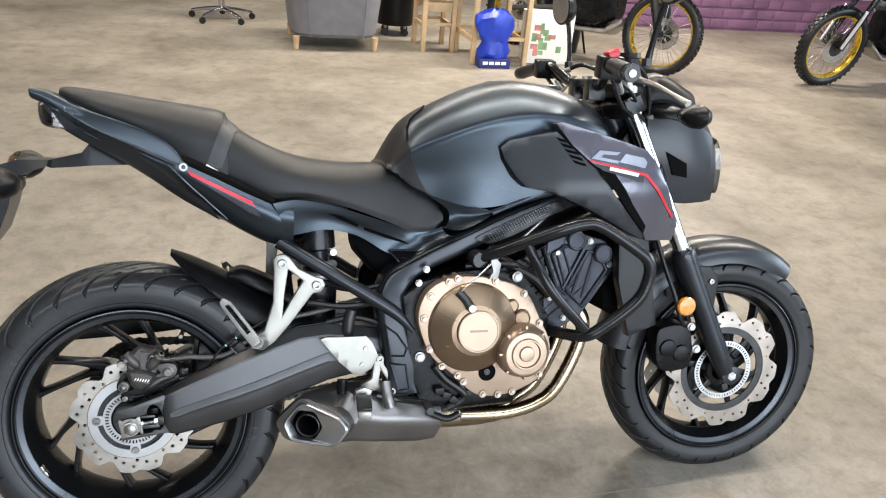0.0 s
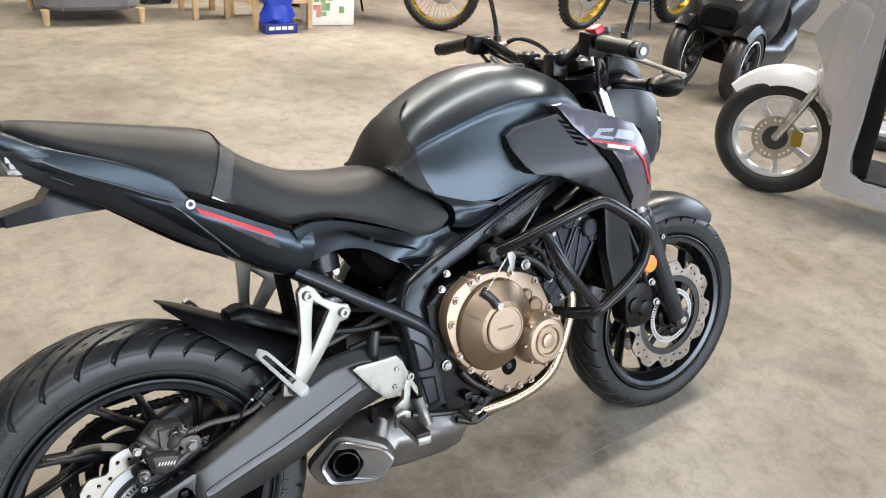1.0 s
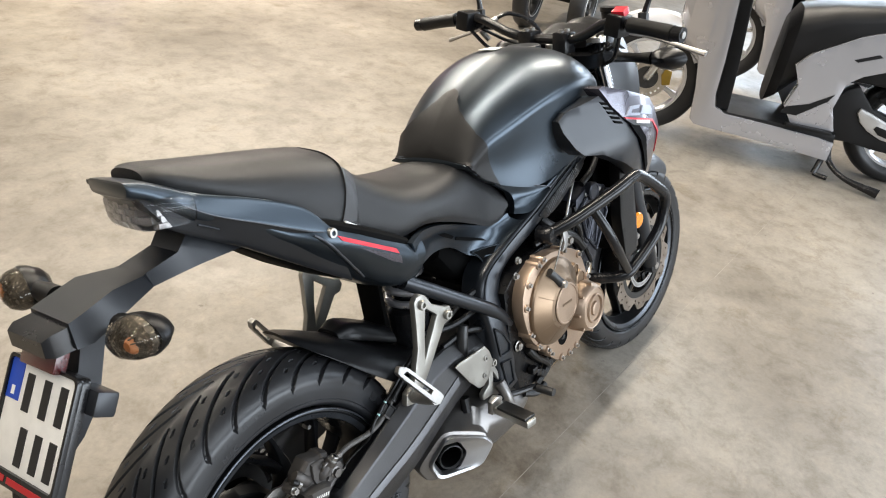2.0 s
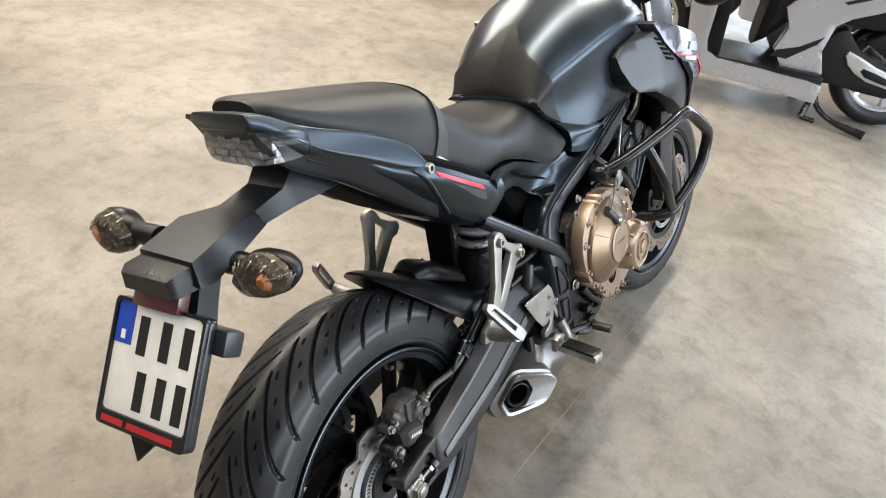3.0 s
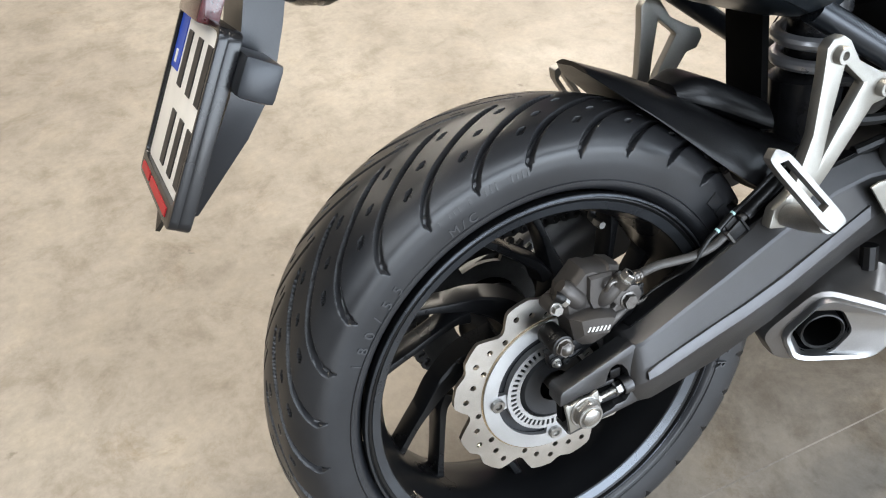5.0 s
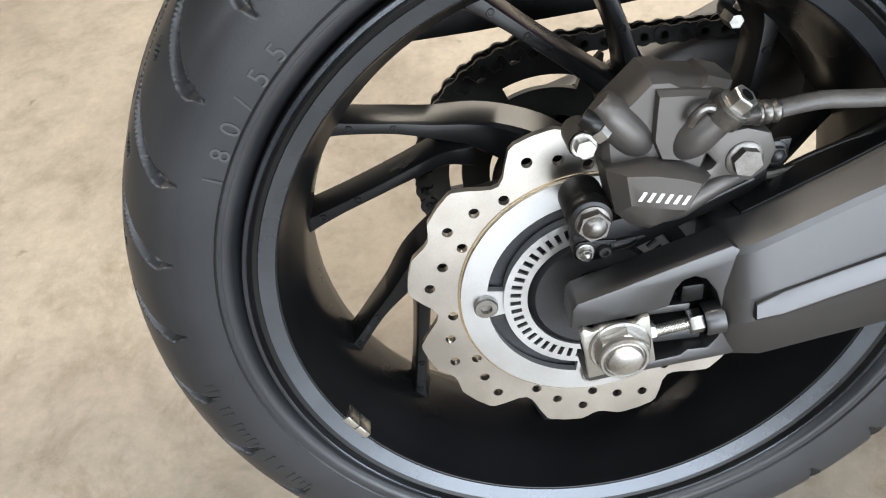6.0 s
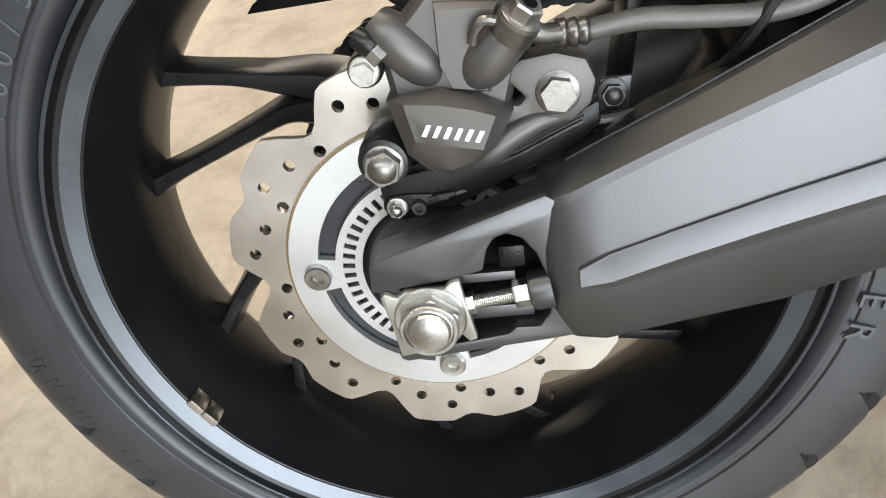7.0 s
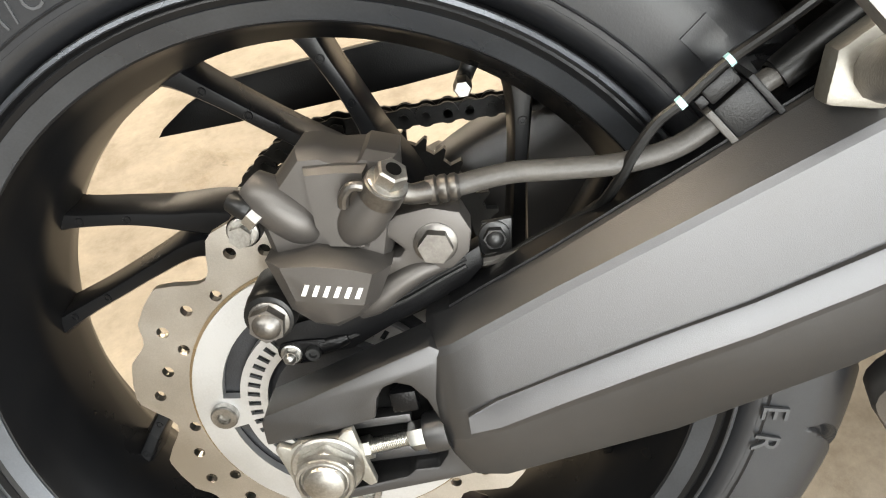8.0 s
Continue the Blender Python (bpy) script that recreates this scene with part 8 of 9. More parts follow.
def simple_wheel(name, at, R, half, rim_r, spokes, rim_mat, parent, knobs=0, disc=0.0, wire=False):
    """A wheel about its own y axis: tyre, rim, spokes, hub, and a disc when its radius is given."""
    hub = new(name)
    hub.parent = parent
    hub.matrix_basis = at
    d = R - rim_r
    sec = [(rim_r, -half * 0.7), (rim_r + d * 0.35, -half), (rim_r + d * 0.75, -half * 0.9), (R - 0.004, -half * 0.45), (R, 0)]
    sec = sec + [(r, -h) for r, h in reversed(sec[:-1])]
    fine = [(p.x, p.y) for p in curve_through([(r, h, 0) for r, h in sec], 3)]
    bm = lathe(fine, (0, 0, 0), 64)
    for k in range(knobs):
        a = 2 * math.pi * k / knobs
        for y in (-0.6, -0.2, 0.2, 0.6):
            off = 0.5 * (2 * math.pi / knobs) if abs(y) > 0.3 else 0
            m = Matrix.Rotation(a + off, 4, "Y") @ Matrix.Translation((R - 0.012 * abs(y), y * half, 0))
            box((-0.006, -half * 0.15, -0.010), (0.009, half * 0.15, 0.010), bm=bm, m=m)
    part("tyre", bm, FRONT_RUBBER, hub, "black knobbly tyre" if knobs else "black road tyre")
    part("rim", lathe([(rim_r + 0.004, -half * 0.72), (rim_r - 0.010, -half * 0.70), (rim_r - 0.016, -half * 0.4), (rim_r - 0.020, 0), (rim_r - 0.016, half * 0.4), (rim_r - 0.010, half * 0.70), (rim_r + 0.004, half * 0.72), (rim_r - 0.006, 0)], (0, 0, 0), 64, closed=True), rim_mat, hub)
    part("hub", lathe([(0, -half * 0.8), (0.028, -half * 0.8), (0.032, -half * 0.4), (0.026, 0), (0.032, half * 0.4), (0.028, half * 0.8), (0, half * 0.8)], (0, 0, 0), 24), rim_mat if not wire else BLACK_BOLT, hub)
    for k in range(spokes):
        a = 2 * math.pi * k / spokes
        if wire:
            s = -1 if k % 2 else 1
            b = a + (0.35 if (k // 2) % 2 else -0.35)
            bm = tube([(0.03 * math.cos(b), s * half * 0.7, 0.03 * math.sin(b)), ((rim_r - 0.016) * math.cos(a), 0, (rim_r - 0.016) * math.sin(a))], 0.0022, 5)
        else:
            bm = bmesh.new()
            spoke_bar(bm, (0.026 * math.cos(a), 0.026 * math.sin(a)), ((rim_r - 0.014) * math.cos(a), (rim_r - 0.014) * math.sin(a)), 0.034, 0.022, 0, 0, 0.03, 0.024)
        part("spoke", bm, BOLT_M if wire else rim_mat, hub)
    if disc:
        holes = [ring2d(0, 0, disc * 0.55, 40)] + [ring2d(disc * 0.8 * math.cos(a), disc * 0.8 * math.sin(a), 0.006, 8) for a in [2 * math.pi * k / 24 for k in range(24)]]
        part("brake_disc", plate(ring2d(0, 0, disc, 48), half + 0.006, half + 0.010, holes), DISC_M, hub, "drilled steel brake disc")
        part("disc_centre", plate(ring2d(0, 0, disc * 0.58, 30), half + 0.002, half + 0.007, [ring2d(0, 0, 0.02, 16)]), BLACK_BOLT, hub)
    return hub


def stand_at(front, heading):
    """A pose on the floor at front (x, y), its x axis along heading in degrees."""
    return pose(front[0], front[1], 0, 0, 0, heading)


def scooter(label, paint, fender_paint):
    """A large-wheeled scooter; its own axes: x ahead, y to its left, origin under the front axle."""
    sc = new("scooter")
    tagged(sc, label, "scooter", "parked scooters")
    simple_wheel("front_wheel", pose(0, 0, 0.300), 0.300, 0.052, 0.205, 7, SILVER_RIM, sc, disc=0.11)
    simple_wheel("rear_wheel", pose(-1.34, 0, 0.295), 0.295, 0.058, 0.208, 7, SILVER_RIM, sc)
    for s in (-1, 1):
        part("fork_leg", tube([(0.0, s * 0.075, 0.300), (-0.06, s * 0.075, 0.44), (-0.13, s * 0.07, 0.62)], [0.022, 0.020, 0.018], 14), STEEL, sc, "bare metal fork leg")
    part("brake_caliper", plate([(-0.125, 0.29), (-0.085, 0.28), (-0.070, 0.33), (-0.085, 0.37), (-0.12, 0.36)], 0.058, 0.085), material("yellow_caliper", (0.22, 0.14, 0.02), 0.4, 0.5), sc, bevel=0.004)
    rings = []
    for k in range(15):
        a = radians(150 - k * 8.2)
        r = 0.318 + 0.010 * math.sin(math.pi * k / 14)
        w = 0.075 - 0.045 * (k / 14) ** 2
        c, o = Vector((r * math.cos(a), 0, 0.30 + r * math.sin(a))), Vector((math.cos(a), 0, math.sin(a)))
        rings.append([c + o * d + Vector((0, f * w, 0)) for f, d in ((-1, -0.07), (-0.95, -0.02), (-0.6, 0.014), (0, 0.024), (0.6, 0.014), (0.95, -0.02), (1, -0.07), (0.9, -0.06), (0.5, 0.004), (0, 0.014), (-0.5, 0.004), (-0.9, -0.06))])
    part("front_fender", join_rings(bmesh.new(), rings), fender_paint, sc, "smooth pale front fender")
    # front apron, seen from the side as a tall blade that turns into the floorboard
    apron = [(-0.16, 0.60), (-0.10, 0.70), (-0.03, 0.80), (-0.06, 0.90), (-0.14, 1.02), (-0.22, 1.08), (-0.30, 1.02), (-0.31, 0.90), (-0.325, 0.74), (-0.345, 0.50), (-0.352, 0.32), (-0.37, 0.26), (-0.43, 0.235), (-0.70, 0.225), (-0.90, 0.215), (-0.98, 0.20), (-0.98, 0.105), (-0.70, 0.130), (-0.36, 0.145), (-0.29, 0.15), (-0.265, 0.17), (-0.25, 0.32), (-0.22, 0.48)]
    def apron_y(x, z, s):
        return s * (0.20 - max(0, x + 0.30) * 0.45)
    for s in (-1, 1):
        part("apron_side", skin(apron, lambda x, z, s=s: apron_y(x, z, s), 0.03, 0.05), paint, sc, "pale painted leg shield", bevel=0.012)
        part("leg_shield_lining", skin([(-0.315, 0.95), (-0.335, 0.70), (-0.355, 0.33), (-0.38, 0.25), (-0.44, 0.25), (-0.42, 0.50), (-0.38, 0.85)], lambda x, z, s=s: s * 0.165, 0.33 if s < 0 else 0.01, 0.06), SCOOTER_BLACK, sc, "black inner leg shield", bevel=0.01)
    part("front_nose", loft_box([(-0.09, 0.07, 0.62, 0.98), (-0.14, 0.14, 0.50, 1.08), (-0.24, 0.18, 0.42, 1.12)]), paint, sc, bevel=0.02)
    part("floorboard", box((-0.98, -0.19, 0.20), (-0.38, 0.19, 0.245)), SCOOTER_BLACK, sc, "black rubber floorboard", bevel=0.012)
    # rear body with its sweeping flank
    flank = [(-0.69, 0.335), (-0.72, 0.45), (-0.675, 0.54), (-0.73, 0.61), (-0.92, 0.73), (-1.20, 0.84), (-1.55, 0.90), (-1.85, 0.94), (-1.88, 0.88), (-1.72, 0.78), (-1.45, 0.72), (-1.26, 0.685), (-1.10, 0.60), (-0.99, 0.55), (-0.93, 0.50), (-0.915, 0.37), (-0.96, 0.26), (-0.90, 0.22), (-0.76, 0.24)]
    for s in (-1, 1):
        part("rear_flank", skin(flank, lambda x, z, s=s: s * (0.185 - max(0, -1.3 - x) * 0.12), 0.05, 0.05), paint, sc, "pale sweeping side panel", bevel=0.014)
        part("flank_mark", skin([(-0.92, 0.620), (-1.02, 0.665), (-1.04, 0.655), (-0.94, 0.612)], lambda x, z, s=s: s * 0.1875, 0.004), SCOOTER_BLACK, sc)
        part("lower_trim", skin([(-0.68, 0.30), (-0.76, 0.30), (-0.88, 0.40), (-0.90, 0.44), (-0.80, 0.37), (-0.70, 0.335)], lambda x, z, s=s: s * 0.188, 0.006), SCOOTER_BLACK, sc)
    part("rear_core", box((-1.75, -0.13, 0.50), (-0.70, 0.13, 0.74)), SCOOTER_BLACK, sc, bevel=0.03)
    part("seat", loft_box([(-0.60, 0.10, 0.30, 0.74), (-0.64, 0.15, 0.34, 0.80), (-0.80, 0.17, 0.55, 0.84), (-1.15, 0.175, 0.70, 0.90), (-1.45, 0.17, 0.80, 0.95), (-1.75, 0.14, 0.88, 1.01), (-1.86, 0.09, 0.92, 1.02)]), SCOOTER_BLACK, sc, "black two-level seat", bevel=0.03)
    # drive casing on the left
    part("drive_casing", plate([(-0.89, 0.34), (-0.91, 0.42), (-1.00, 0.50), (-1.10, 0.40), (-1.38, 0.32), (-1.42, 0.25), (-1.30, 0.195), (-1.04, 0.215), (-0.93, 0.22)], 0.10, 0.175, steps=2), SCOOTER_BLACK, sc, "black drive casing", bevel=0.01)
    part("casing_cover", plate([(-1.04, 0.40), (-1.20, 0.345), (-1.42, 0.285), (-1.40, 0.245), (-1.18, 0.265), (-1.06, 0.33)], 0.165, 0.190, steps=2), CARRIER, sc, "bright drive cover", bevel=0.008)
    part("casing_inset", plate([(-1.14, 0.330), (-1.30, 0.292), (-1.36, 0.270), (-1.32, 0.262), (-1.16, 0.288)], 0.188, 0.194, steps=2), SCOOTER_BLACK, sc, bevel=0.002)
    part("airbox", plate([(-1.10, 0.45), (-1.20, 0.52), (-1.42, 0.52), (-1.52, 0.44), (-1.46, 0.34), (-1.25, 0.38)], 0.08, 0.16), SCOOTER_BLACK, sc, "black airbox", bevel=0.02)
    part("footrest", box((-0.95, 0.19, 0.245), (-0.72, 0.225, 0.262)), SCOOTER_BLACK, sc, bevel=0.006)
    for s in (-1, 1):
        part("stand_leg", tube([(-1.00, s * 0.06, 0.24), (-0.98, s * 0.12, 0.12), (-0.955, s * 0.16, 0.014)], 0.016, 10), BAR_M, sc, "black centre stand leg")
        part("stand_foot", tube([(-0.955, s * 0.16, 0.014), (-1.02, s * 0.19, 0.012)], 0.012, 10), BAR_M, sc)
    part("stand_arm", tube([(-0.985, 0.10, 0.20), (-1.00, 0.16, 0.10), (-1.08, 0.24, 0.050), (-1.24, 0.31, 0.030)], [0.016, 0.015, 0.014, 0.024], 12), BAR_M, sc)
    part("handlebar", tube([(-0.36, -0.34, 1.14), (-0.30, -0.18, 1.16), (-0.26, 0, 1.14), (-0.30, 0.18, 1.16), (-0.36, 0.34, 1.14)], 0.016, 12), BAR_M, sc, "black handlebar")
    return sc


def loft_box(stations):
    """Rounded box sections along x: (x, half width, low, high)."""
    rings = []
    for x, w, lo, hi in stations:
        h = (hi - lo) / 2
        rings.append([Vector((x, w * math.copysign(abs(math.cos(a)) ** 0.55, math.cos(a)), (lo + hi) / 2 + h * math.copysign(abs(math.sin(a)) ** 0.55, math.sin(a)))) for a in [2 * math.pi * k / 28 + 0.001 for k in range(28)]])
    return join_rings(bmesh.new(), rings)


SC_HEAD = math.degrees(math.atan2(0.92, -0.39))
silver = scooter("silver scooter with a black seat on its centre stand", SILVER_BODY, WHITE_BODY)
silver.matrix_world = stand_at((3.33, 0.87), SC_HEAD)
grey = copy_thing(silver, stand_at((4.75, 0.95), SC_HEAD - 4))
tagged(grey, "silver scooter half hidden behind another parked scooter")


def three_wheeler():
    """A dark scooter with two front wheels; origin between them on the floor, x ahead."""
    tw = new("three_wheeled_scooter")
    tagged(tw, "dark grey three-wheeled scooter with black bodywork", "scooter", "parked scooters")
    for s in (-1, 1):
        simple_wheel("front_wheel", pose(0, s * 0.215, 0.262), 0.262, 0.058, 0.178, 10, BLACK_BOLT, tw)
        part("rim_line", lathe([(0.168, -0.058), (0.174, -0.060), (0.178, -0.056)], (0, s * 0.215, 0.262), 60), CARRIER, tw, "thin bright rim line")
        part("rim_line", lathe([(0.168, 0.058), (0.174, 0.060), (0.178, 0.056)], (0, s * 0.215, 0.262), 60), CARRIER, tw)
        rings = []
        for k in range(9):
            a = radians(160 - k * 14)
            c, o = Vector((0.285 * math.cos(a), s * 0.215, 0.262 + 0.285 * math.sin(a))), Vector((math.cos(a), 0, math.sin(a)))
            rings.append([c + o * d + Vector((0, f * 0.068, 0)) for f, d in ((-1, -0.05), (-0.7, 0.006), (0, 0.014), (0.7, 0.006), (1, -0.05), (0.7, -0.006), (0, 0.004), (-0.7, -0.006))])
        part("mudguard", join_rings(bmesh.new(), rings), PLASTIC, tw, "black mudguard")
        part("arm", tube([(0, s * 0.16, 0.27), (-0.05, s * 0.08, 0.34), (-0.08, 0, 0.42)], 0.03, 10), BAR_M, tw)
    front = part("front_body", loft_box([(0.10, 0.06, 0.46, 0.56), (0.06, 0.20, 0.44, 0.66), (-0.04, 0.29, 0.46, 0.84), (-0.20, 0.33, 0.44, 1.02), (-0.34, 0.32, 0.36, 1.12), (-0.42, 0.26, 0.30, 1.10)]), DARK_BODY, tw, "dark faceted front body", bevel=0.02)
    front_skin = surface_of(front)

    def on_front(y, z, lift):
        hit, normal = front_skin.ray_cast(Vector((1.0, y, z)), Vector((-1, 0, 0)))[:2]
        return hit + normal * lift if hit else Vector((0, y, z))

    # slanted headlamps and three slots in the nose, laid on the body
    def pad(corner, lift, nu, nv):
        return join_rings(bmesh.new(), [[on_front(*corner(u / nu, v / nv), lift) for v in range(nv + 1)] + [on_front(*corner(u / nu, v / nv), -0.006) for v in range(nv, -1, -1)] for u in range(nu + 1)])

    for s in (-1, 1):
        lamp = part("headlamp", pad(lambda u, v, s=s: (s * (0.075 + 0.165 * u), 0.700 + 0.105 * u + (v - 0.5) * 0.075 * (0.25 + math.sin(math.pi * min(1, u * 0.9 + 0.1)))), 0.006, 9, 4), REFLECT, tw, "clear slanted headlamp")
        part("lamp_divider", pad(lambda u, v, s=s: (s * (0.135 + 0.012 * v), 0.705 + 0.080 * u), 0.010, 4, 2), BLACK_BOLT, lamp)
        part("lamp_divider", pad(lambda u, v, s=s: (s * (0.185 + 0.010 * v), 0.740 + 0.070 * u), 0.010, 4, 2), BLACK_BOLT, lamp)
    for k in range(3):
        part("nose_slot", pad(lambda u, v: ((u - 0.5) * (0.10 + 0.03 * k), 0.735 + 0.045 * k + 0.022 * v), 0.003, 5, 2), SHADE_BLACK, front)
    part("grille", loft_box([(0.112, 0.10, 0.50, 0.62), (0.09, 0.13, 0.48, 0.64)]), SHADE_BLACK, tw)
    part("floor_body", loft_box([(-0.30, 0.26, 0.18, 0.40), (-0.70, 0.28, 0.17, 0.34), (-1.00, 0.26, 0.20, 0.46)]), PLASTIC, tw, bevel=0.02)
    part("rear_body", loft_box([(-0.90, 0.20, 0.30, 0.62), (-1.10, 0.24, 0.34, 0.78), (-1.50, 0.22, 0.44, 0.86), (-1.78, 0.12, 0.62, 0.90)]), DARK_BODY, tw, bevel=0.02)
    part("seat", loft_box([(-0.86, 0.13, 0.66, 0.80), (-1.10, 0.17, 0.74, 0.88), (-1.45, 0.16, 0.82, 0.96), (-1.70, 0.12, 0.86, 0.98)]), VINYL, tw)
    simple_wheel("rear_wheel", pose(-1.45, 0, 0.275), 0.275, 0.066, 0.178, 5, DARK_BODY, tw)
    part("screen", loft_box([(-0.20, 0.18, 1.00, 1.05), (-0.34, 0.20, 1.05, 1.38), (-0.36, 0.20, 1.05, 1.38)]), SMOKE, tw, "smoked wind screen")
    return tw


tw = three_wheeler()
tw.matrix_world = pose(4.625, 2.205, 0, 0, 0, math.degrees(math.atan2(-0.24, -0.97)))


def dirt_bike(label, rim, guard):
    """A tall off-road motorcycle; origin under the front axle, x ahead."""
    db = new("dirt_bike")
    tagged(db, label, "motorcycle", "parked off-road motorcycles")
    simple_wheel("front_wheel", pose(0, 0, 0.345), 0.345, 0.046, 0.275, 36, rim, db, knobs=44, disc=0.13, wire=True)
    simple_wheel("rear_wheel", pose(-1.46, 0, 0.330), 0.330, 0.066, 0.235, 36, rim, db, knobs=40, disc=0.11, wire=True)
    for s in (-1, 1):
        part("fork_leg", tube([(0.0, s * 0.095, 0.345), (-0.10, s * 0.095, 0.58), (-0.30, s * 0.095, 1.04)], [0.030, 0.026, 0.024], 14), BAR_M, db, "black fork leg")
        part("fork_guard", tube([(0.02, s * 0.125, 0.36), (-0.06, s * 0.125, 0.56), (-0.11, s * 0.12, 0.68)], [0.026, 0.034, 0.028], 10, flat=0.5), guard, db, "plastic fork guard")
        part("side_panel", skin([(-0.36, 0.98), (-0.62, 1.00), (-0.80, 0.92), (-0.72, 0.70), (-0.50, 0.62), (-0.38, 0.76)], lambda x, z, s=s: s * (0.17 if x > -0.6 else 0.13), 0.02, 0.06), guard, db, bevel=0.006)
        part("footrest", tube([(-0.86, s * 0.10, 0.38), (-0.86, s * 0.24, 0.38)], 0.014, 8), BOLT_M, db)
        part("swingarm", tube([(-0.86, s * 0.09, 0.42), (-1.46, s * 0.10, 0.33)], [0.034, 0.024], 10), SWING, db)
    part("front_fender", loft_box([(0.26, 0.05, 0.765, 0.785), (0.05, 0.075, 0.79, 0.815), (-0.18, 0.08, 0.80, 0.83), (-0.40, 0.05, 0.74, 0.765)]), PLASTIC, db, "black high front fender")
    part("engine", loft_box([(-0.42, 0.10, 0.40, 0.66), (-0.56, 0.17, 0.30, 0.70), (-0.84, 0.17, 0.28, 0.62), (-0.92, 0.10, 0.34, 0.54)]), ENGINE_M, db, "black engine", bevel=0.02)
    part("skid_plate", loft_box([(-0.34, 0.10, 0.36, 0.42), (-0.46, 0.15, 0.26, 0.31), (-0.84, 0.15, 0.24, 0.28)]), ALU, db)
    part("tank", loft_box([(-0.34, 0.10, 0.84, 1.00), (-0.48, 0.16, 0.78, 1.06), (-0.74, 0.13, 0.80, 0.98)]), guard, db, bevel=0.03)
    part("seat", loft_box([(-0.70, 0.09, 0.86, 0.94), (-1.00, 0.12, 0.82, 0.90), (-1.50, 0.11, 0.88, 0.96)]), VINYL, db, bevel=0.02)
    part("rear_fender", loft_box([(-1.30, 0.10, 0.80, 0.87), (-1.80, 0.07, 0.86, 0.90)]), PLASTIC, db)
    part("handlebar", tube([(-0.38, -0.40, 1.16), (-0.32, -0.2, 1.17), (-0.30, 0, 1.10), (-0.32, 0.2, 1.17), (-0.38, 0.40, 1.16)], 0.013, 10), BAR_M, db)
    part("side_stand", tube([(-0.84, 0.12, 0.34), (-0.80, 0.27, 0.012)], 0.011, 8), BAR_M, db)
    return db


db = dirt_bike("black off-road motorcycle with gold wire-spoked rims", GOLD, PLASTIC)
db.matrix_world = stand_at((3.76, 4.42), math.degrees(math.atan2(-0.80, 0.60))) @ pose(0, 0, 0, -6, 0, 0)
db2 = dirt_bike("white off-road motorcycle with dark engine and gold rims", GOLD, WHITE_BODY)
db2.matrix_world = stand_at((5.30, 4.20), math.degrees(math.atan2(-0.05, -0.95))) @ pose(0, 0, 0, -6, 0, 0)

# seating corner
chair = new("armchair")
chair.location = (1.115, 5.36, 0)
tagged(chair, "rounded grey felt armchair on short wooden feet", "armchair")
shell = []
for z, w, d in ((0.10, 0.335, 0.30), (0.13, 0.365, 0.33), (0.40, 0.395, 0.36), (0.66, 0.41, 0.375), (0.72, 0.40, 0.37), (0.72, 0.34, 0.31), (0.46, 0.32, 0.29)):
    shell.append([Vector((w * math.copysign(abs(math.cos(a)) ** 0.5, math.cos(a)), d * math.copysign(abs(math.sin(a)) ** 0.5, math.sin(a)), z)) for a in [2 * math.pi * k / 40 + 0.001 for k in range(40)]])
part("shell", join_rings(bmesh.new(), shell), FABRIC, chair)
for s in (-1, 1):
    part("welt", tube([(s * 0.22, -0.352, 0.11), (s * 0.235, -0.372, 0.40), (s * 0.24, -0.386, 0.68)], 0.004, 6), FABRIC, chair)
    for t in (-1, 1):
        part("foot", lathe([(0, 0), (0.020, 0), (0.030, 0.11), (0, 0.11)], (s * 0.33, t * 0.29, 0), 16, "z"), WOOD, chair, "tapered wooden foot")


def frame_table(name, label, at, w, d, h, rail, turn=0):
    t = new(name)
    t.matrix_world = pose(at[0], at[1], 0, 0, 0, turn)
    tagged(t, label, name.split("_")[-1])
    for sx in (-1, 1):
        for sy in (-1, 1):
            part("leg", box((sx * w / 2 - 0.02, sy * d / 2 - 0.02, 0), (sx * w / 2 + 0.02, sy * d / 2 + 0.02, h)), WOOD, t, bevel=0.003)
        part("side_rail", box((sx * w / 2 - 0.012, -d / 2 + 0.02, rail), (sx * w / 2 + 0.012, d / 2 - 0.02, rail + 0.035)), WOOD, t, bevel=0.002)
    for sy in (-1, 1):
        part("cross_rail", box((-w / 2 + 0.02, sy * d / 2 - 0.010, rail + 0.02), (w / 2 - 0.02, sy * d / 2 + 0.010, rail + 0.05)), WOOD, t, bevel=0.002)
        part("apron", box((-w / 2 + 0.02, sy * d / 2 - 0.012, h - 0.10), (w / 2 - 0.02, sy * d / 2 + 0.012, h - 0.02)), WOOD, t, bevel=0.002)
    part("top", box((-w / 2 - 0.03, -d / 2 - 0.03, h), (w / 2 + 0.03, d / 2 + 0.03, h + 0.025)), WOOD, t, bevel=0.006)
    return t


frame_table("wooden_chair", "plain pine chair without arms", (2.01, 5.28), 0.26, 0.34, 0.44, 0.20)
frame_table("wooden_table", "plain pine table with low rails", (2.43, 4.92), 0.46, 0.50, 0.72, 0.18)
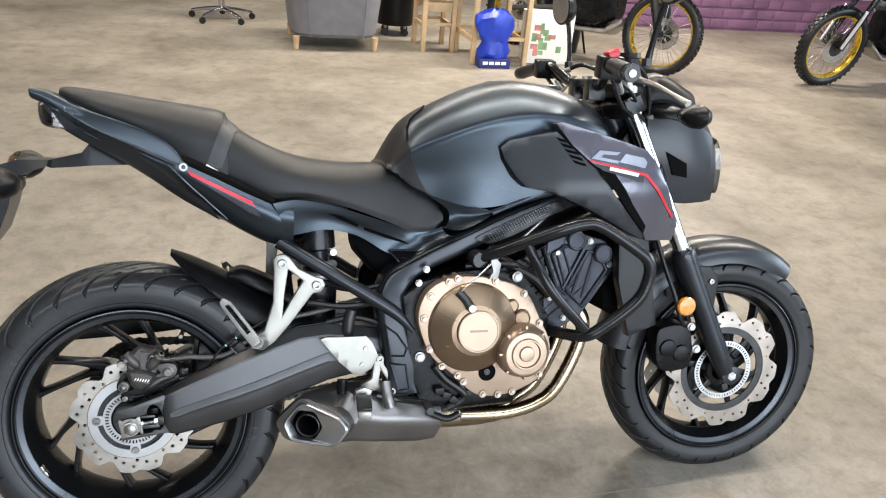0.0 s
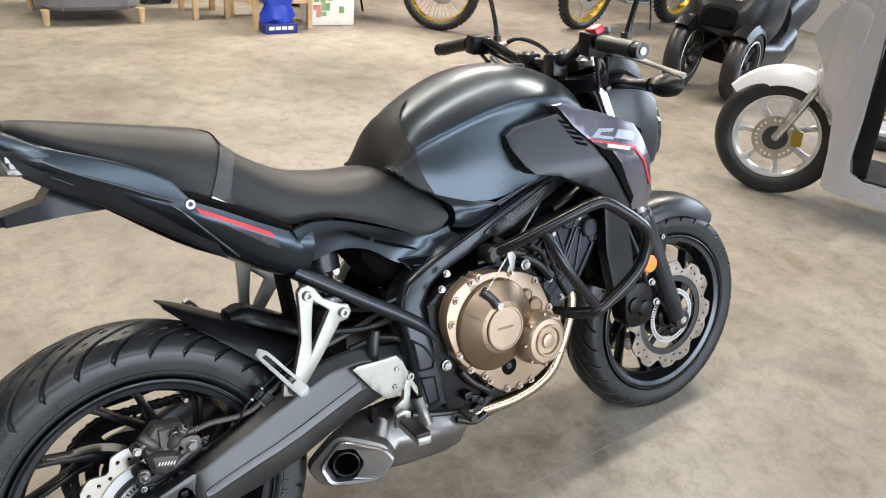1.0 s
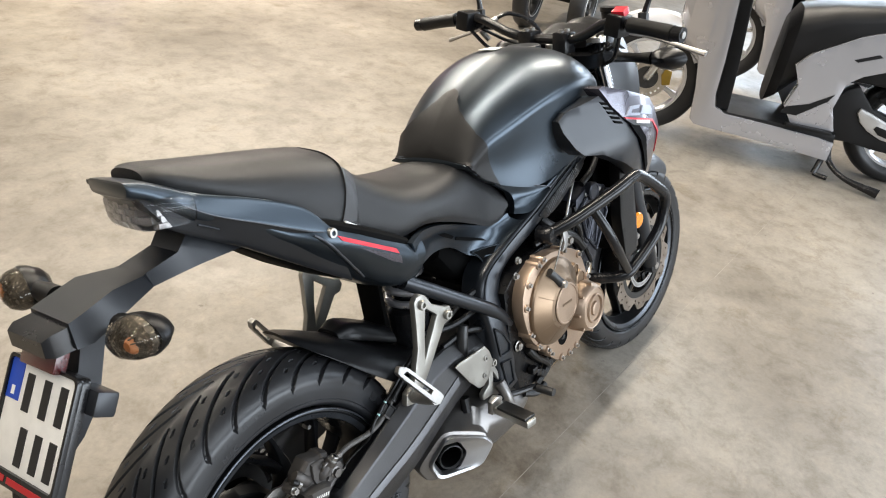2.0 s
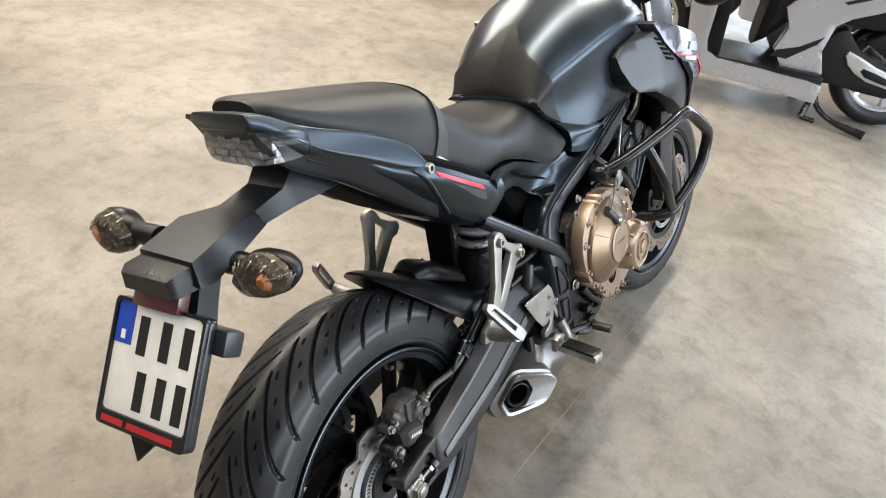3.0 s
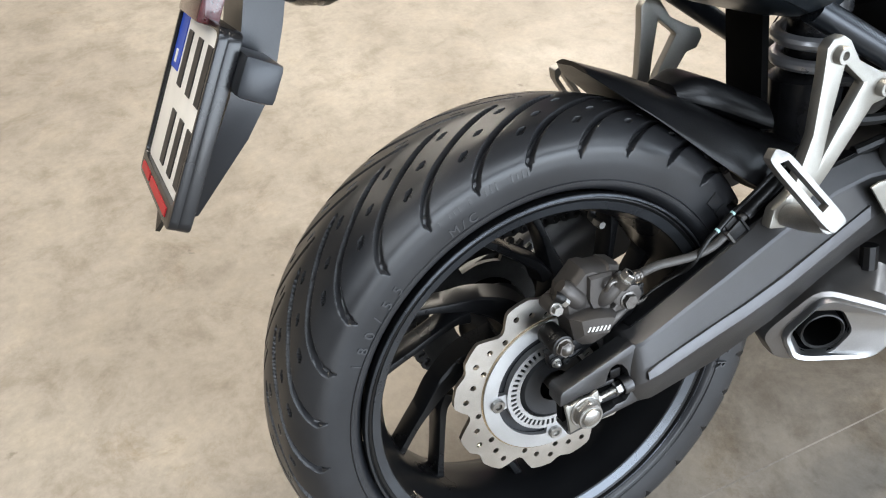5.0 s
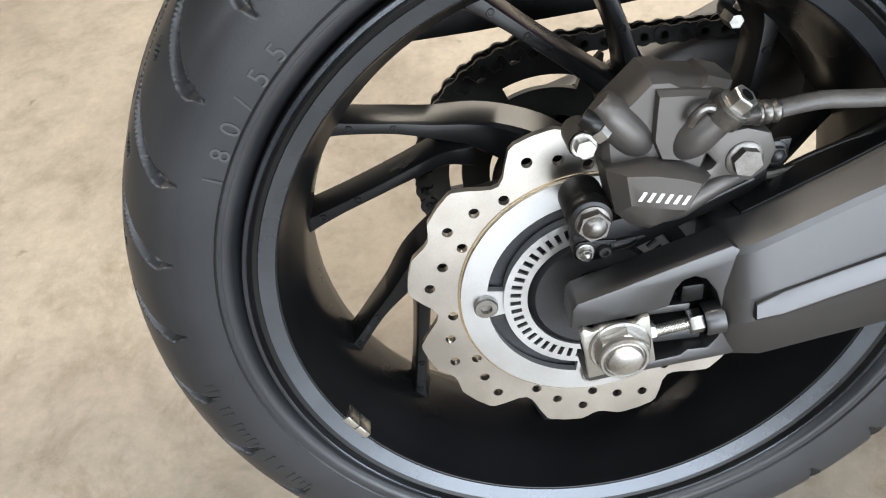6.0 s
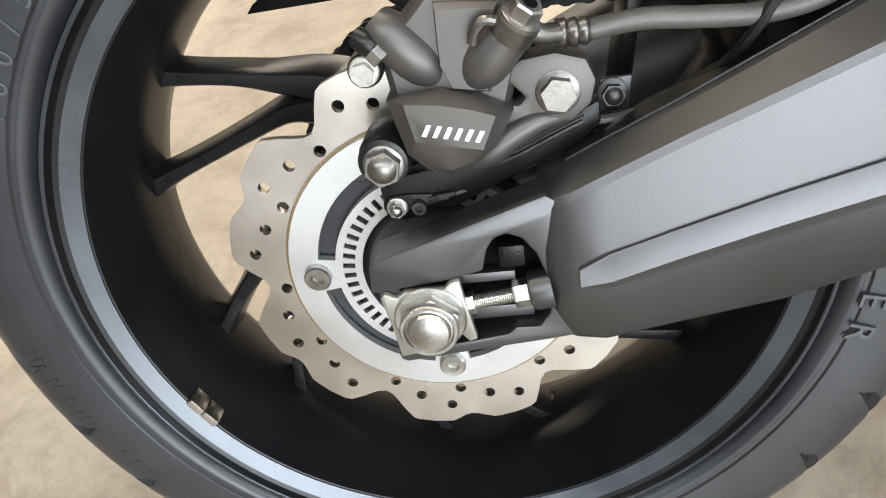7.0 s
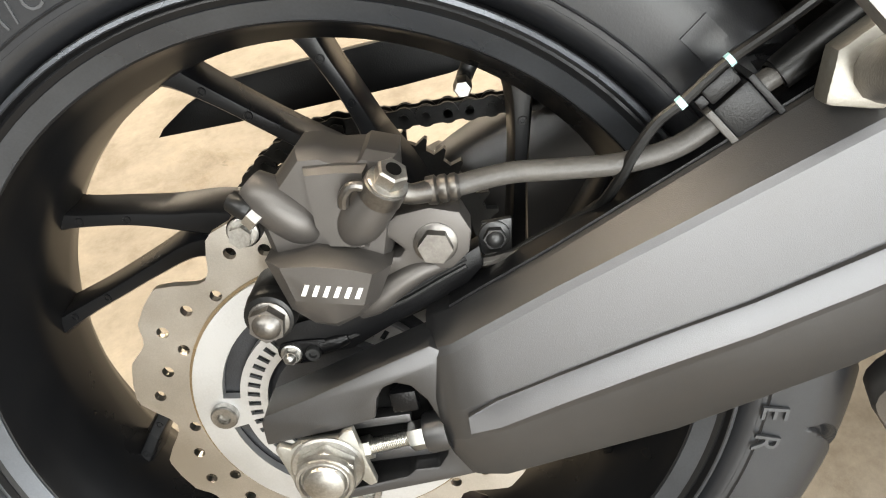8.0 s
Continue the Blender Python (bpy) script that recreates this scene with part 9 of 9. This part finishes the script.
# blue sack in front of the table
sack = new("blue_sack")
sack.location = (2.355, 4.62, 0)
tagged(sack, "crumpled blue plastic sack on a navy box", "sack")
part("box", box((-0.135, -0.09, 0), (0.135, 0.09, 0.075)), NAVY, sack, "navy card box", bevel=0.003)
for k in range(4):
    part("white_bar", box((-0.105 + 0.053 * k, -0.0915, 0.030), (-0.062 + 0.053 * k, -0.0895, 0.056)), WHITE_FILM, sack)
rings = []
for i, (z, w) in enumerate(((0.075, 0.115), (0.12, 0.125), (0.20, 0.095), (0.26, 0.125), (0.33, 0.145), (0.40, 0.14), (0.44, 0.09), (0.46, 0.03))):
    rings.append([Vector((w * math.cos(a) * (1.12 + 0.12 * math.sin(3 * a + i)), 0.62 * w * math.sin(a) * (1 + 0.15 * math.sin(4 * a + 2 * i)), z + 0.012 * math.sin(5 * a + i))) for a in [2 * math.pi * k / 30 for k in range(30)]])
part("sack_body", join_rings(bmesh.new(), rings), BLUE_CLOTH, sack)
# printed box rack and bins
rack = new("display_box")
rack.matrix_world = pose(2.92, 4.86, 0, 0, 0, -6)
tagged(rack, "white display box with colourful printed sides", "box")
part("body", box((-0.20, -0.12, 0.0), (0.20, 0.12, 0.42)), WHITE_FILM, rack, bevel=0.004)
random.seed(4)
for k in range(14):
    x, z = random.uniform(-0.17, 0.12), random.uniform(0.05, 0.30)
    part("print_patch", box((x, -0.1225, z), (x + random.uniform(0.03, 0.08), -0.1195, z + random.uniform(0.03, 0.07))), random.choice((PRINT_GREEN, PRINT_PINK, PRINT_GREEN, WOOD)), rack)
bin_ = new("black_bin")
bin_.location = (3.30, 5.35, 0)
tagged(bin_, "black tapered bin with a white mark", "bin")
part("body", lathe([(0, 0), (0.15, 0), (0.19, 0.5), (0.18, 0.5), (0.145, 0.02), (0, 0.02)], (0, 0, 0), 36, "z"), PLASTIC, bin_)
part("white_mark", box((-0.12, -0.186, 0.20), (0.02, -0.172, 0.27)), WHITE_FILM, bin_)
drum = new("black_drum")
drum.location = (1.78, 5.85, 0)
tagged(drum, "black ribbed drum on a wheeled base", "drum")
part("body", lathe([(0, 0.10), (0.17, 0.10), (0.18, 0.14), (0.17, 0.30), (0.18, 0.34), (0.17, 0.55), (0.18, 0.60), (0, 0.62)], (0, 0, 0), 36, "z"), PLASTIC, drum)
for k in range(4):
    a = k * math.pi / 2 + 0.6
    part("castor", lathe([(0, -0.012), (0.035, -0.012), (0.035, 0.012), (0, 0.012)], (0.13 * math.cos(a), 0.13 * math.sin(a), 0.035), 14), RUBBER_PART, drum)
    part("castor_fork", tube([(0.13 * math.cos(a), 0.13 * math.sin(a), 0.07), (0.13 * math.cos(a), 0.13 * math.sin(a), 0.11)], 0.014, 8), BOLT_M, drum)
stool = new("swivel_stool")
stool.location = (0.20, 6.25, 0)
tagged(stool, "swivel stool with a chromed star base", "stool")
for k in range(5):
    a = 2 * math.pi * k / 5 + 0.3
    part("foot", tube([(0, 0, 0.11), (0.16 * math.cos(a), 0.16 * math.sin(a), 0.09), (0.29 * math.cos(a), 0.29 * math.sin(a), 0.065)], [0.024, 0.018, 0.013], 10), CHROME, stool)
    part("castor", lathe([(0, -0.012), (0.030, -0.012), (0.030, 0.012), (0, 0.012)], (0.29 * math.cos(a), 0.29 * math.sin(a), 0.030), 14), RUBBER_PART, stool)
part("column", tube([(0, 0, 0.10), (0, 0, 0.46)], 0.028, 16), CHROME, stool)
part("seat", lathe([(0, 0.46), (0.18, 0.46), (0.20, 0.49), (0.18, 0.53), (0, 0.54)], (0, 0, 0), 36, "z"), VINYL, stool)

# purple printed panel along the far wall
panel = structure("wall_panel", box((4.6, 6.75, 0.0), (X1 - 0.01, 6.85, 2.2)), PURPLE, "purple panel printed with rows of stones")
random.seed(8)
for r in range(5):
    x = 4.62 + random.uniform(0, 0.15)
    while x < X1 - 0.3:
        w = random.uniform(0.18, 0.42)
        h = 0.10 if r < 3 else 0.20
        z = 0.03 + (0.12 * r if r < 3 else 0.40 + 0.24 * (r - 3))
        part("stone", box((x, 6.738, z), (x + w - 0.02, 6.752, z + h), m=None), PURPLE if r < 3 else PURPLE_PALE, panel, bevel=0.004)
        x += w
